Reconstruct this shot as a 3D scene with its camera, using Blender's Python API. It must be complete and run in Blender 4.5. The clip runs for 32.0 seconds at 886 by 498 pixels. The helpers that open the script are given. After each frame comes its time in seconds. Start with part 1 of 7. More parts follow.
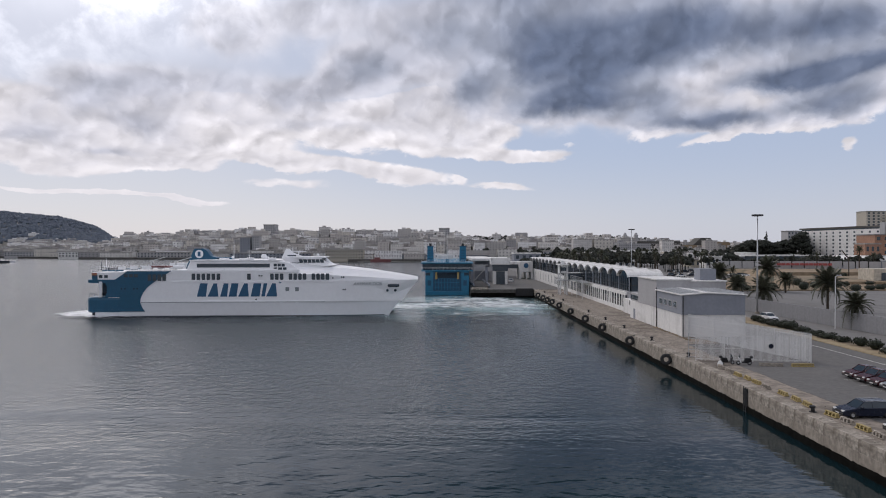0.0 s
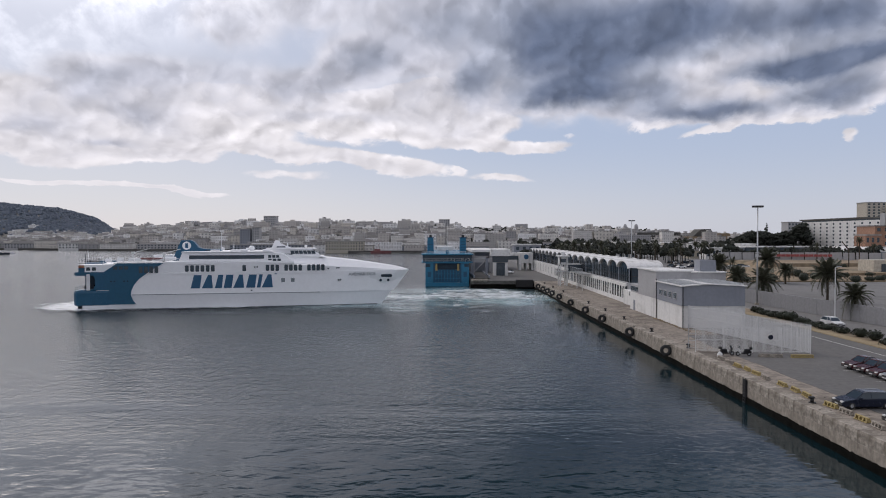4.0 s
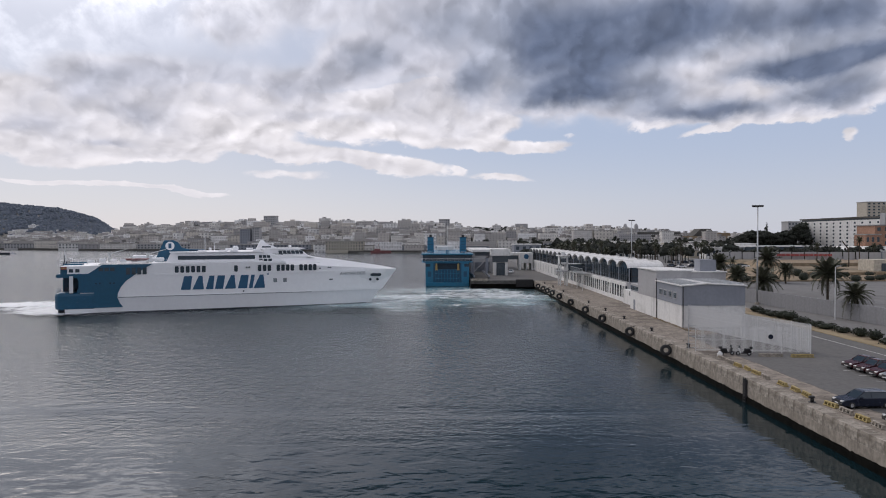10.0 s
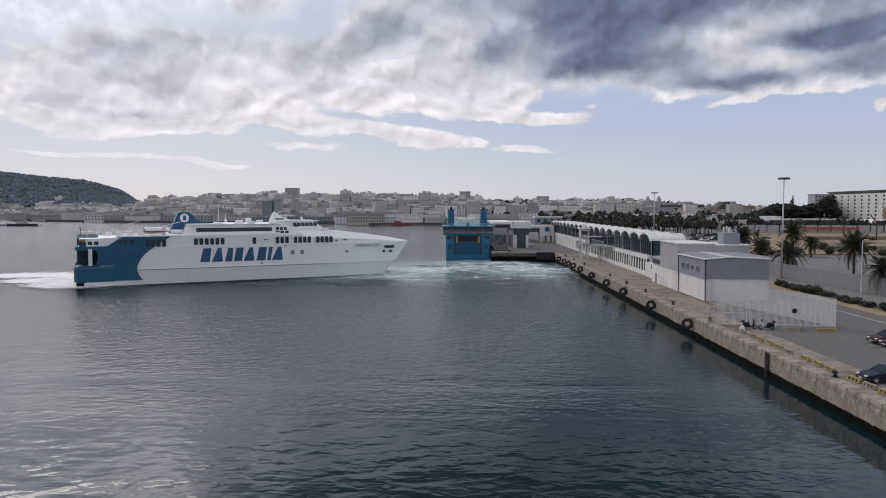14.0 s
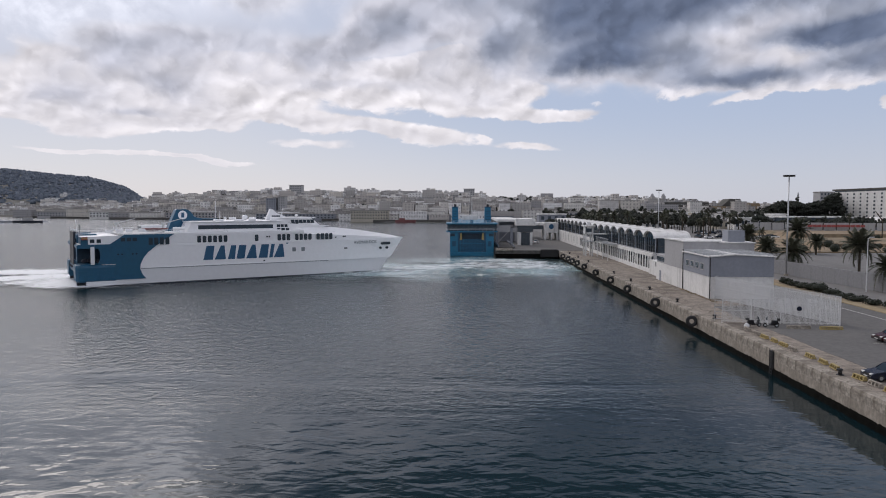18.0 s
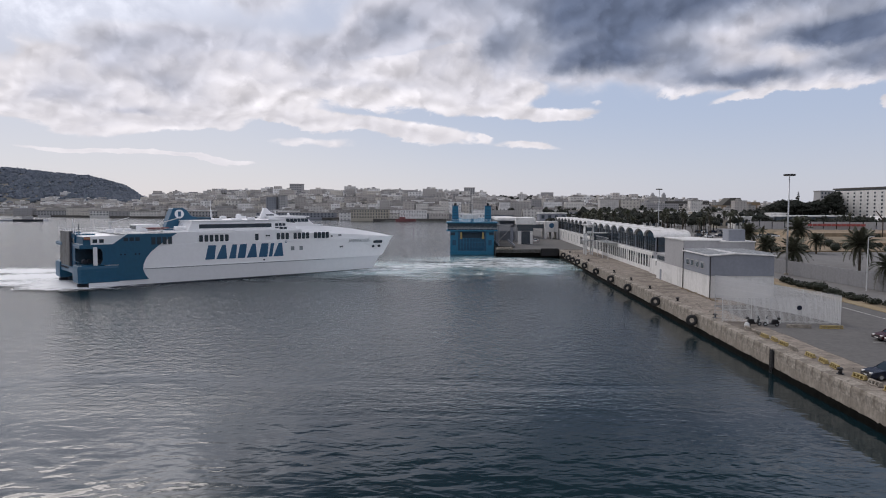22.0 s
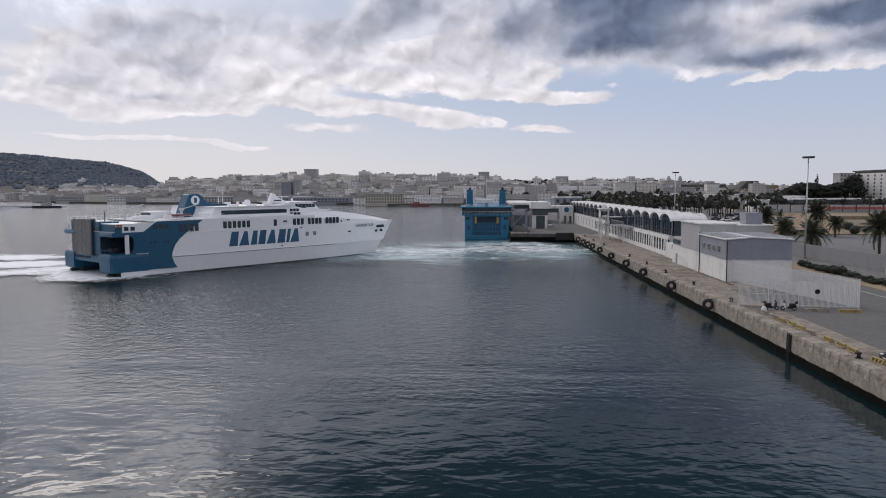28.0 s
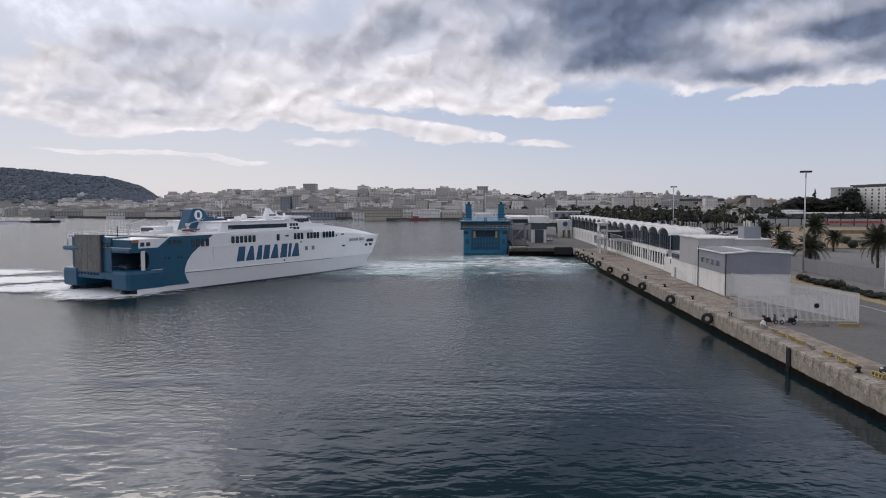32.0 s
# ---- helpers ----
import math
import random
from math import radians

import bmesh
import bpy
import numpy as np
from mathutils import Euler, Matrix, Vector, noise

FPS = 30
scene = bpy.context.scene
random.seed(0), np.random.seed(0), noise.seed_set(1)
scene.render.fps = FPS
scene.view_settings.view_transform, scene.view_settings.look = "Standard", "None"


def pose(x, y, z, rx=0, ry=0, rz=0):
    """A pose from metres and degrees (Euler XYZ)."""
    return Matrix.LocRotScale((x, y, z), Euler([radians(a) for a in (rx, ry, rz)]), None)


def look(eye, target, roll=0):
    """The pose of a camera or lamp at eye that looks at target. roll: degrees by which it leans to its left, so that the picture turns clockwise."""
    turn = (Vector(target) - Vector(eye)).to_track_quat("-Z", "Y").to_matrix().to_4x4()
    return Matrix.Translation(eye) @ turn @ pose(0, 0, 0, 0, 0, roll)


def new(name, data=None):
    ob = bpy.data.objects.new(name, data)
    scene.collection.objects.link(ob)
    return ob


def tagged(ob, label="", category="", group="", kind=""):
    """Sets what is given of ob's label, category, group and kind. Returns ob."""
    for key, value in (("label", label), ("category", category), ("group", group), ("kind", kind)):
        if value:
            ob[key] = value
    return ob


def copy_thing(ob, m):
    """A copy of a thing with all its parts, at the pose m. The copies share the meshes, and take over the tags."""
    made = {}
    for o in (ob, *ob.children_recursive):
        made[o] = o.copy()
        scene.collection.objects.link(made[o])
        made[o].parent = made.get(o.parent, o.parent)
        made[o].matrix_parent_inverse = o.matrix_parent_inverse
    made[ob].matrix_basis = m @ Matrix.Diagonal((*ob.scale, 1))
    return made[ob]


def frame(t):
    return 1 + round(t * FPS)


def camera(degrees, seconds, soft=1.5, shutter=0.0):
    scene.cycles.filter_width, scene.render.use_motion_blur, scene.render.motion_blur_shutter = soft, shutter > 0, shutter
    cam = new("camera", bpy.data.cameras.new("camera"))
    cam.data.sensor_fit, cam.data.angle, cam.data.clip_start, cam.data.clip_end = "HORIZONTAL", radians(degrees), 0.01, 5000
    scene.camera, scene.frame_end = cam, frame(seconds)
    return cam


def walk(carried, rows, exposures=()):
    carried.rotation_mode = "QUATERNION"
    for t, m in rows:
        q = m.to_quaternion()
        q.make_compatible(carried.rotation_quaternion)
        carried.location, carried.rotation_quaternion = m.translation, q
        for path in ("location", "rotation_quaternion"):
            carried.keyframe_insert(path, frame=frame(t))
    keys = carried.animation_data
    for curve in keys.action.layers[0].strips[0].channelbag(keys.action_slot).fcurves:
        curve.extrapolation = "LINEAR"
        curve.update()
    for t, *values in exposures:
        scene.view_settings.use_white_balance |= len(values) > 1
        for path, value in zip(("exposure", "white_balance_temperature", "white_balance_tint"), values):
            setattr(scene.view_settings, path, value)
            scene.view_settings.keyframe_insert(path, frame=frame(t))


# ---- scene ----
EYE = (0.0, 0.0, 18.0)
# seconds, yaw, pitch, roll of the hand-held camera on the high deck
CAM_ROWS = [
    (0, -0.55, -0.37, 0.00), (0.5, -0.55, -0.74, 0.06), (1, -0.54, -0.64, 0.06), (1.5, -0.54, -0.56, 0.05),
    (2, -0.54, -0.65, 0.04), (2.5, -0.55, -0.75, 0.07), (3, -0.55, -0.84, 0.04), (3.5, -0.54, -1.15, 0.03),
    (5.5, -0.56, -0.24, 0.06), (6, -0.55, -0.02, 0.06), (6.5, -0.54, -0.26, 0.08), (7, -0.56, -0.24, 0.08),
    (7.5, -0.54, -0.13, 0.05), (8, -0.53, -0.26, 0.09), (8.5, -0.53, -0.29, 0.04), (9, -0.54, -0.54, 0.09),
    (9.5, -0.55, -1.05, 0.04), (10, -0.54, -1.09, 0.07), (10.5, -0.53, -1.06, 0.05), (11, -0.53, -1.28, 0.09),
    (11.5, -0.48, -2.34, 0.06), (12, 0.69, -3.91, 0.04), (12.5, 1.36, -4.25, -0.03), (13, 1.19, -3.50, -0.06),
    (13.5, 1.16, -2.81, -0.01), (14, 1.14, -3.34, -0.03), (14.5, 1.12, -3.34, 0.04), (16.5, 1.44, -2.84, -0.14),
    (17, 1.46, -3.15, -0.09), (17.5, 1.47, -3.31, -0.13), (18, 1.47, -3.57, -0.08), (18.5, 1.47, -3.63, -0.06),
    (19, 1.48, -3.73, -0.12), (19.5, 1.48, -4.05, -0.15), (20, 1.48, -4.01, -0.12), (20.5, 1.51, -4.00, -0.14),
    (21, 1.51, -4.36, -0.12), (21.5, 1.48, -4.43, -0.12), (22, 1.49, -3.66, -0.11), (22.5, 1.50, -3.89, -0.17),
    (23, 1.51, -4.57, -0.12), (23.5, 1.50, -4.78, -0.11), (24, 1.49, -4.60, -0.03), (24.5, 1.49, -5.15, -0.06),
    (26.5, 1.65, -5.15, 0.06), (27, 2.52, -5.78, 0.12), (27.5, 2.85, -5.82, 0.08), (28, 2.66, -4.91, 0.18),
    (28.5, 2.60, -4.34, 0.14), (29, 2.57, -4.26, 0.17), (29.5, 2.57, -4.19, 0.17), (30, 2.56, -4.36, 0.20),
    (30.5, 2.57, -4.08, 0.18), (31, 2.58, -4.06, 0.14), (31.5, 2.58, -4.13, 0.15), (32, 2.56, -3.74, 0.21),
]

# seconds, x and y of the ferry's starboard stern corner, heading
SHIP_ROWS = [
    (0, -86.50, 174.60, 1.70), (2, -87.08, 172.10, 6.60), (4, -87.36, 169.49, 10.72), (6, -87.36, 166.34, 14.11),
    (8, -87.20, 163.27, 17.30), (10, -86.85, 160.27, 20.44), (12, -86.30, 157.34, 23.60), (14, -85.52, 154.47, 26.85),
    (16, -84.49, 151.66, 30.21), (18, -83.19, 148.92, 33.68), (20, -81.63, 146.25, 37.22), (22, -79.82, 143.66, 40.83),
    (24, -77.76, 141.15, 44.47), (26, -75.47, 138.75, 48.15), (28, -72.97, 136.49, 51.86), (30, -70.25, 134.44, 55.67),
    (32, -67.29, 132.67, 59.67),
]

cam = camera(64.5, 32.0, soft=1.0)
walk(cam, [(t, pose(*EYE, 90 + p, r, y)) for t, y, p, r in CAM_ROWS],
     exposures=[(0, -0.08, 6380, 15.5), (32, -0.08, 6380, 15.5)])


# ---- light ----
SUN_AZ, SUN_EL = -34.0, 42.0      # degrees to the right of +y, above the horizon

sun = new("sun", bpy.data.lights.new("sun", "SUN"))
sun.data.energy, sun.data.angle, sun.data.color = 1.5, radians(40), (1.0, 0.95, 0.87)
sd = Vector((math.sin(radians(SUN_AZ)) * math.cos(radians(SUN_EL)), math.cos(radians(SUN_AZ)) * math.cos(radians(SUN_EL)), math.sin(radians(SUN_EL))))
sun.matrix_world = look(sd * 100, (0, 0, 0))


class Nodes:
    """A small writer for node trees."""

    def __init__(self, tree):
        self.t = tree
        tree.nodes.clear()

    def add(self, kind):
        return self.t.nodes.new(kind)

    def put(self, socket, v):
        if isinstance(v, bpy.types.NodeSocket):
            self.t.links.new(v, socket)
        elif v is not None:
            socket.default_value = v

    def math(self, op, a, b=None, c=None, clamp=False):
        n = self.add("ShaderNodeMath")
        n.operation, n.use_clamp = op, clamp
        for s, v in zip(n.inputs, (a, b, c)):
            self.put(s, v)
        return n.outputs[0]

    def vec(self, op, a, b=None):
        n = self.add("ShaderNodeVectorMath")
        n.operation = op
        self.put(n.inputs[0], a)
        if op == "SCALE":
            self.put(n.inputs["Scale"], b)
        elif b is not None:
            self.put(n.inputs[1], b)
        return n.outputs[0]

    def sep(self, v):
        n = self.add("ShaderNodeSeparateXYZ")
        self.put(n.inputs[0], v)
        return n.outputs

    def comb(self, x, y, z):
        n = self.add("ShaderNodeCombineXYZ")
        for s, v in zip(n.inputs, (x, y, z)):
            self.put(s, v)
        return n.outputs[0]

    def noise(self, v, scale, detail=4.0, rough=0.55, distort=0.0):
        n = self.add("ShaderNodeTexNoise")
        for k, x in (("Vector", v), ("Scale", scale), ("Detail", detail), ("Roughness", rough), ("Distortion", distort)):
            self.put(n.inputs[k], x)
        return n.outputs["Fac"]

    def ramp(self, v, a, b, lo=0.0, hi=1.0, smooth=True):
        n = self.add("ShaderNodeMapRange")
        n.interpolation_type = "SMOOTHSTEP" if smooth else "LINEAR"
        for s, x in zip(n.inputs, (v, a, b, lo, hi)):
            self.put(s, x)
        return n.outputs[0]

    def mix(self, fac, a, b, blend="MIX"):
        n = self.add("ShaderNodeMix")
        n.data_type, n.blend_type = "RGBA", blend
        self.put(n.inputs[0], fac)
        self.put(n.inputs[6], a if isinstance(a, bpy.types.NodeSocket) else (*a, 1))
        self.put(n.inputs[7], b if isinstance(b, bpy.types.NodeSocket) else (*b, 1))
        return n.outputs[2]


def build_sky():
    w = bpy.data.worlds.new("world")
    scene.world = w
    w.use_nodes = True
    N = Nodes(w.node_tree)
    d = N.add("ShaderNodeTexCoord").outputs["Generated"]
    x, y, z = N.sep(d)
    nish = N.add("ShaderNodeTexSky")
    nish.sky_type, nish.sun_disc = "NISHITA", False
    nish.sun_elevation, nish.sun_rotation = radians(SUN_EL), radians(SUN_AZ)
    nish.air_density, nish.dust_density, nish.ozone_density = 1.0, 0.6, 2.0
    blue = N.vec("SCALE", nish.outputs[0], 0.07)
    # bearing and height of the direction, in radians
    az = N.math("ARCTAN2", x, y)
    el = N.math("ARCSINE", z)
    # haze: pale low over the land and towards the sun, clear blue above it
    clear = N.math("MULTIPLY", N.ramp(z, 0.0, 0.15), N.ramp(az, -0.50, 0.25, 0.30, 1.0))
    haze = N.mix(clear, N.mix(N.ramp(az, -0.35, 0.45), (0.75, 0.755, 0.785), (0.63, 0.67, 0.745)), (0.50, 0.59, 0.74))
    blue = N.mix(0.8, blue, haze)
    # clouds flatten towards the horizon
    hv = N.math("MULTIPLY", N.math("LOGARITHM", N.math("ADD", N.math("MAXIMUM", el, 0.0), 0.10), 2.71828), 0.36)
    q = N.comb(az, hv, N.math("MULTIPLY", y, 0.3))
    n1 = N.noise(q, 6.5, 9.0, 0.54, 0.25)
    n2 = N.noise(N.vec("ADD", q, (7.3, 2.1, 4.0)), 19.0, 9.0, 0.62, 0.3)
    n3 = N.noise(N.vec("ADD", q, (1.3, 9.1, 2.0)), 4.5, 5.0, 0.55, 0.2)
    low = N.ramp(el, 0.04, 0.14, 0.55, 1.0)
    wa = N.math("ADD", az, N.math("ADD", N.math("MULTIPLY", N.math("SUBTRACT", n3, 0.5), 0.10), N.math("MULTIPLY", N.math("SUBTRACT", n2, 0.5), 0.03)))
    we = N.math("ADD", el, N.math("MULTIPLY", low, N.math("ADD", N.math("MULTIPLY", N.math("SUBTRACT", n1, 0.5), 0.05), N.math("MULTIPLY", N.math("SUBTRACT", n2, 0.5), 0.02))))

    def total(rows, power=1.0):
        s = None
        for amp, ca, ce, ra, re, tilt in rows:
            a = N.math("SUBTRACT", wa, ca)
            b = N.math("SUBTRACT", we, N.math("ADD", ce, N.math("MULTIPLY", a, tilt)) if tilt else ce)
            a, b = N.math("DIVIDE", a, ra), N.math("DIVIDE", b, re)
            r = N.math("ADD", N.math("MULTIPLY", a, a), N.math("MULTIPLY", b, b))
            if power != 1.0:
                r = N.math("POWER", r, power)
            g = N.math("MULTIPLY", N.math("EXPONENT", N.math("MULTIPLY", r, -1.0)), amp)
            s = g if s is None else N.math("ADD", s, g)
        return s

    def lumps(v, scale):
        n = N.add("ShaderNodeTexVoronoi")
        n.feature = "SMOOTH_F1"
        for k, s in (("Vector", v), ("Scale", scale), ("Detail", 2.0), ("Roughness", 0.55), ("Smoothness", 0.6)):
            N.put(n.inputs[k], s)
        return n.outputs["Distance"]

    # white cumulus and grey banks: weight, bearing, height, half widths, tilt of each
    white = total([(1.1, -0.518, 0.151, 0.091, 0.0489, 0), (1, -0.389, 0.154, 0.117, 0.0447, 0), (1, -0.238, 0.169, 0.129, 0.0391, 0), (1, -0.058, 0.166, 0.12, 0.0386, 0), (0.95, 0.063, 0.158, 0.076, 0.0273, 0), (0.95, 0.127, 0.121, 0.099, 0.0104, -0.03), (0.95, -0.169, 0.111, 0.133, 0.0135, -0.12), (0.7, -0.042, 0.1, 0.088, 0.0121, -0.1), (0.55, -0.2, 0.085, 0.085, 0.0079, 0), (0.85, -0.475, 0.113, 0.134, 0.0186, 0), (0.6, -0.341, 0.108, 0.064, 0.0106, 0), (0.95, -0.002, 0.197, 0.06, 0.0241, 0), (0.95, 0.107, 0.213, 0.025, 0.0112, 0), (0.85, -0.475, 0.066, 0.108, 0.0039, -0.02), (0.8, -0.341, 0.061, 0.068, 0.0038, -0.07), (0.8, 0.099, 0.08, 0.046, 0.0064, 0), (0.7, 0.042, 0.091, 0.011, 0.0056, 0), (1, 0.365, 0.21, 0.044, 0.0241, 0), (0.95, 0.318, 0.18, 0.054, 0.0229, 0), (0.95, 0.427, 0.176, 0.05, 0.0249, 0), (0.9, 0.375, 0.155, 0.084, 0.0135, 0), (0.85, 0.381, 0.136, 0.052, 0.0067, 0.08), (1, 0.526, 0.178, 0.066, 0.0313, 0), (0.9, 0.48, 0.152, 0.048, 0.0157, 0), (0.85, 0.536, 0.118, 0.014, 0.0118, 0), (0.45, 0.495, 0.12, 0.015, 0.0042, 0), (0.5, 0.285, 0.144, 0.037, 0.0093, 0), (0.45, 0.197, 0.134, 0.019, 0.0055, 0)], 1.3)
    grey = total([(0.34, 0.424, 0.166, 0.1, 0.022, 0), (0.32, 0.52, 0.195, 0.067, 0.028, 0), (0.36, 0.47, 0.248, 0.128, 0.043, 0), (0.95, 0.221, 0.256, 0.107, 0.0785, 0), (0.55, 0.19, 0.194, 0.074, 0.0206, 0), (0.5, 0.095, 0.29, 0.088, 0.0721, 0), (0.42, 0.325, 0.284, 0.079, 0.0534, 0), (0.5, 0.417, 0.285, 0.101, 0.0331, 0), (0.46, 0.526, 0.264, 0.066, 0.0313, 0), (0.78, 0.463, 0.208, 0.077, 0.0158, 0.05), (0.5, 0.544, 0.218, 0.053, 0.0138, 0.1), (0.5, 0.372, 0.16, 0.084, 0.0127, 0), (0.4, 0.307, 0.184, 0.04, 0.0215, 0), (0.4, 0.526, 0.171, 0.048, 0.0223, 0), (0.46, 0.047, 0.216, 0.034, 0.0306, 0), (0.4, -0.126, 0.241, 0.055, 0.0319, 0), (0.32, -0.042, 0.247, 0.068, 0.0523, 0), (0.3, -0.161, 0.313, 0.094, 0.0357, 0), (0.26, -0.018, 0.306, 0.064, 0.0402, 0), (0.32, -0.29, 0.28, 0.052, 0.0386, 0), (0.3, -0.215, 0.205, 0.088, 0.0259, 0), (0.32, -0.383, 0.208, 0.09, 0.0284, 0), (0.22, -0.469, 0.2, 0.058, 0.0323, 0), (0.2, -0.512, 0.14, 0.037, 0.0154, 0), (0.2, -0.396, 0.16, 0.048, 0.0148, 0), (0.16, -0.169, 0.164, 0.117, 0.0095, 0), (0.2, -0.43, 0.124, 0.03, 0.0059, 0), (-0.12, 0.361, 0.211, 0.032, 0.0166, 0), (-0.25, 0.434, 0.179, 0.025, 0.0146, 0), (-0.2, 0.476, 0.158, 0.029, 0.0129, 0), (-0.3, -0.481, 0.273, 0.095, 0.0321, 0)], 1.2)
    high = N.ramp(el, 0.31, 0.42)
    side = N.ramp(N.math("ABSOLUTE", az), 0.62, 1.0, 0.0, 0.8)
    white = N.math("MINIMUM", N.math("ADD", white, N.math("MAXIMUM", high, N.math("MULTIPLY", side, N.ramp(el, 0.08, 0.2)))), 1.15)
    # rounded billows, lit from the upper left
    qw = N.vec("ADD", q, N.comb(N.math("MULTIPLY", n2, 0.06), N.math("MULTIPLY", n1, 0.08), 0.0))
    l1 = lumps(qw, 17.0)
    l2 = lumps(N.vec("ADD", qw, (-0.008, 0.016, 0.0)), 17.0)
    edge = N.math("ADD", N.math("MULTIPLY", N.math("SUBTRACT", n1, 0.5), 0.75), N.math("MULTIPLY", N.math("SUBTRACT", n2, 0.5), 0.70))
    edge = N.math("MULTIPLY", N.math("ADD", edge, N.math("MULTIPLY", N.math("SUBTRACT", 0.42, l1), 0.28)), low)
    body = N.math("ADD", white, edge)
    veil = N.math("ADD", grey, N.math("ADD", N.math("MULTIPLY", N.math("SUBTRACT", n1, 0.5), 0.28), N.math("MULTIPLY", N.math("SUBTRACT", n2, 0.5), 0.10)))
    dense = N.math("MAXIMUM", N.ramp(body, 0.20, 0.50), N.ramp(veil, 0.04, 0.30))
    dark_top = N.math("MULTIPLY", N.math("MULTIPLY", N.ramp(el, 0.31, 0.40), N.ramp(el, 1.15, 0.80)), N.ramp(N.math("ABSOLUTE", N.math("SUBTRACT", az, 0.16)), 0.60, 0.26, 0.0, 1.0))
    thick = N.math("MAXIMUM", N.math("MINIMUM", N.math("ADD", N.math("MULTIPLY", grey, 0.86), N.math("MULTIPLY", N.math("SUBTRACT", n1, 0.5), 0.16)), 0.80), 0.0)
    thick = N.math("ADD", thick, N.math("ADD", dark_top, N.ramp(el, 0.38, 0.60, 0.0, 0.33)))
    # bodies of the cumulus are a little greyer than their thin bright rims
    thick = N.math("ADD", thick, N.math("MULTIPLY", N.ramp(body, 0.55, 1.25), 0.07))
    thick = N.math("ADD", thick, N.math("ADD", N.math("MULTIPLY", N.math("SUBTRACT", n2, 0.5), 0.13), N.math("MULTIPLY", N.math("SUBTRACT", l1, 0.42), 0.10)))
    cr = N.add("ShaderNodeValToRGB")
    el_ = cr.color_ramp.elements
    for i, (p, c) in enumerate(((0.0, (0.88, 0.865, 0.865)), (0.12, (0.77, 0.765, 0.785)), (0.30, (0.56, 0.58, 0.64)), (0.50, (0.38, 0.42, 0.50)), (0.72, (0.21, 0.25, 0.335)), (0.86, (0.145, 0.185, 0.27)), (1.0, (0.062, 0.080, 0.118)))):
        e = el_[i] if i < 2 else el_.new(p)
        e.position, e.color = p, (*c, 1)
    N.put(cr.inputs[0], thick)
    lit = N.math("ADD", 1.0, N.math("MULTIPLY", N.math("SUBTRACT", l2, l1), N.ramp(el, 0.05, 0.14, 0.1, 0.5)))
    cloud = N.mix(1.0, cr.outputs[0], N.comb(lit, lit, lit), "MULTIPLY")
    # clouds away from the sun are lit from the front and paler
    behind = N.ramp(y, 0.35, -0.3)
    cloud = N.mix(N.math("MULTIPLY", behind, 0.60), cloud, (0.60, 0.635, 0.70))
    col = N.mix(dense, blue, cloud)
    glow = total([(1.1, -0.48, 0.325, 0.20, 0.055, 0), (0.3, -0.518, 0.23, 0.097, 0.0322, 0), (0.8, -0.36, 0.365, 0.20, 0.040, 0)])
    glow = N.math("MULTIPLY", glow, N.ramp(N.math("ADD", N.math("SUBTRACT", 1.0, n1), N.math("MULTIPLY", N.math("SUBTRACT", n2, 0.5), 0.5)), 0.40, 0.62, 0.25, 1.0))
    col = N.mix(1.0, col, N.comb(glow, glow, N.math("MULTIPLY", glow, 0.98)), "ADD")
    bg = N.add("ShaderNodeBackground")
    N.put(bg.inputs[0], col)
    bg.inputs[1].default_value = 1.0
    out = N.add("ShaderNodeOutputWorld")
    N.t.links.new(bg.outputs[0], out.inputs[0])


build_sky()


# ---- materials ----
MATS = {}


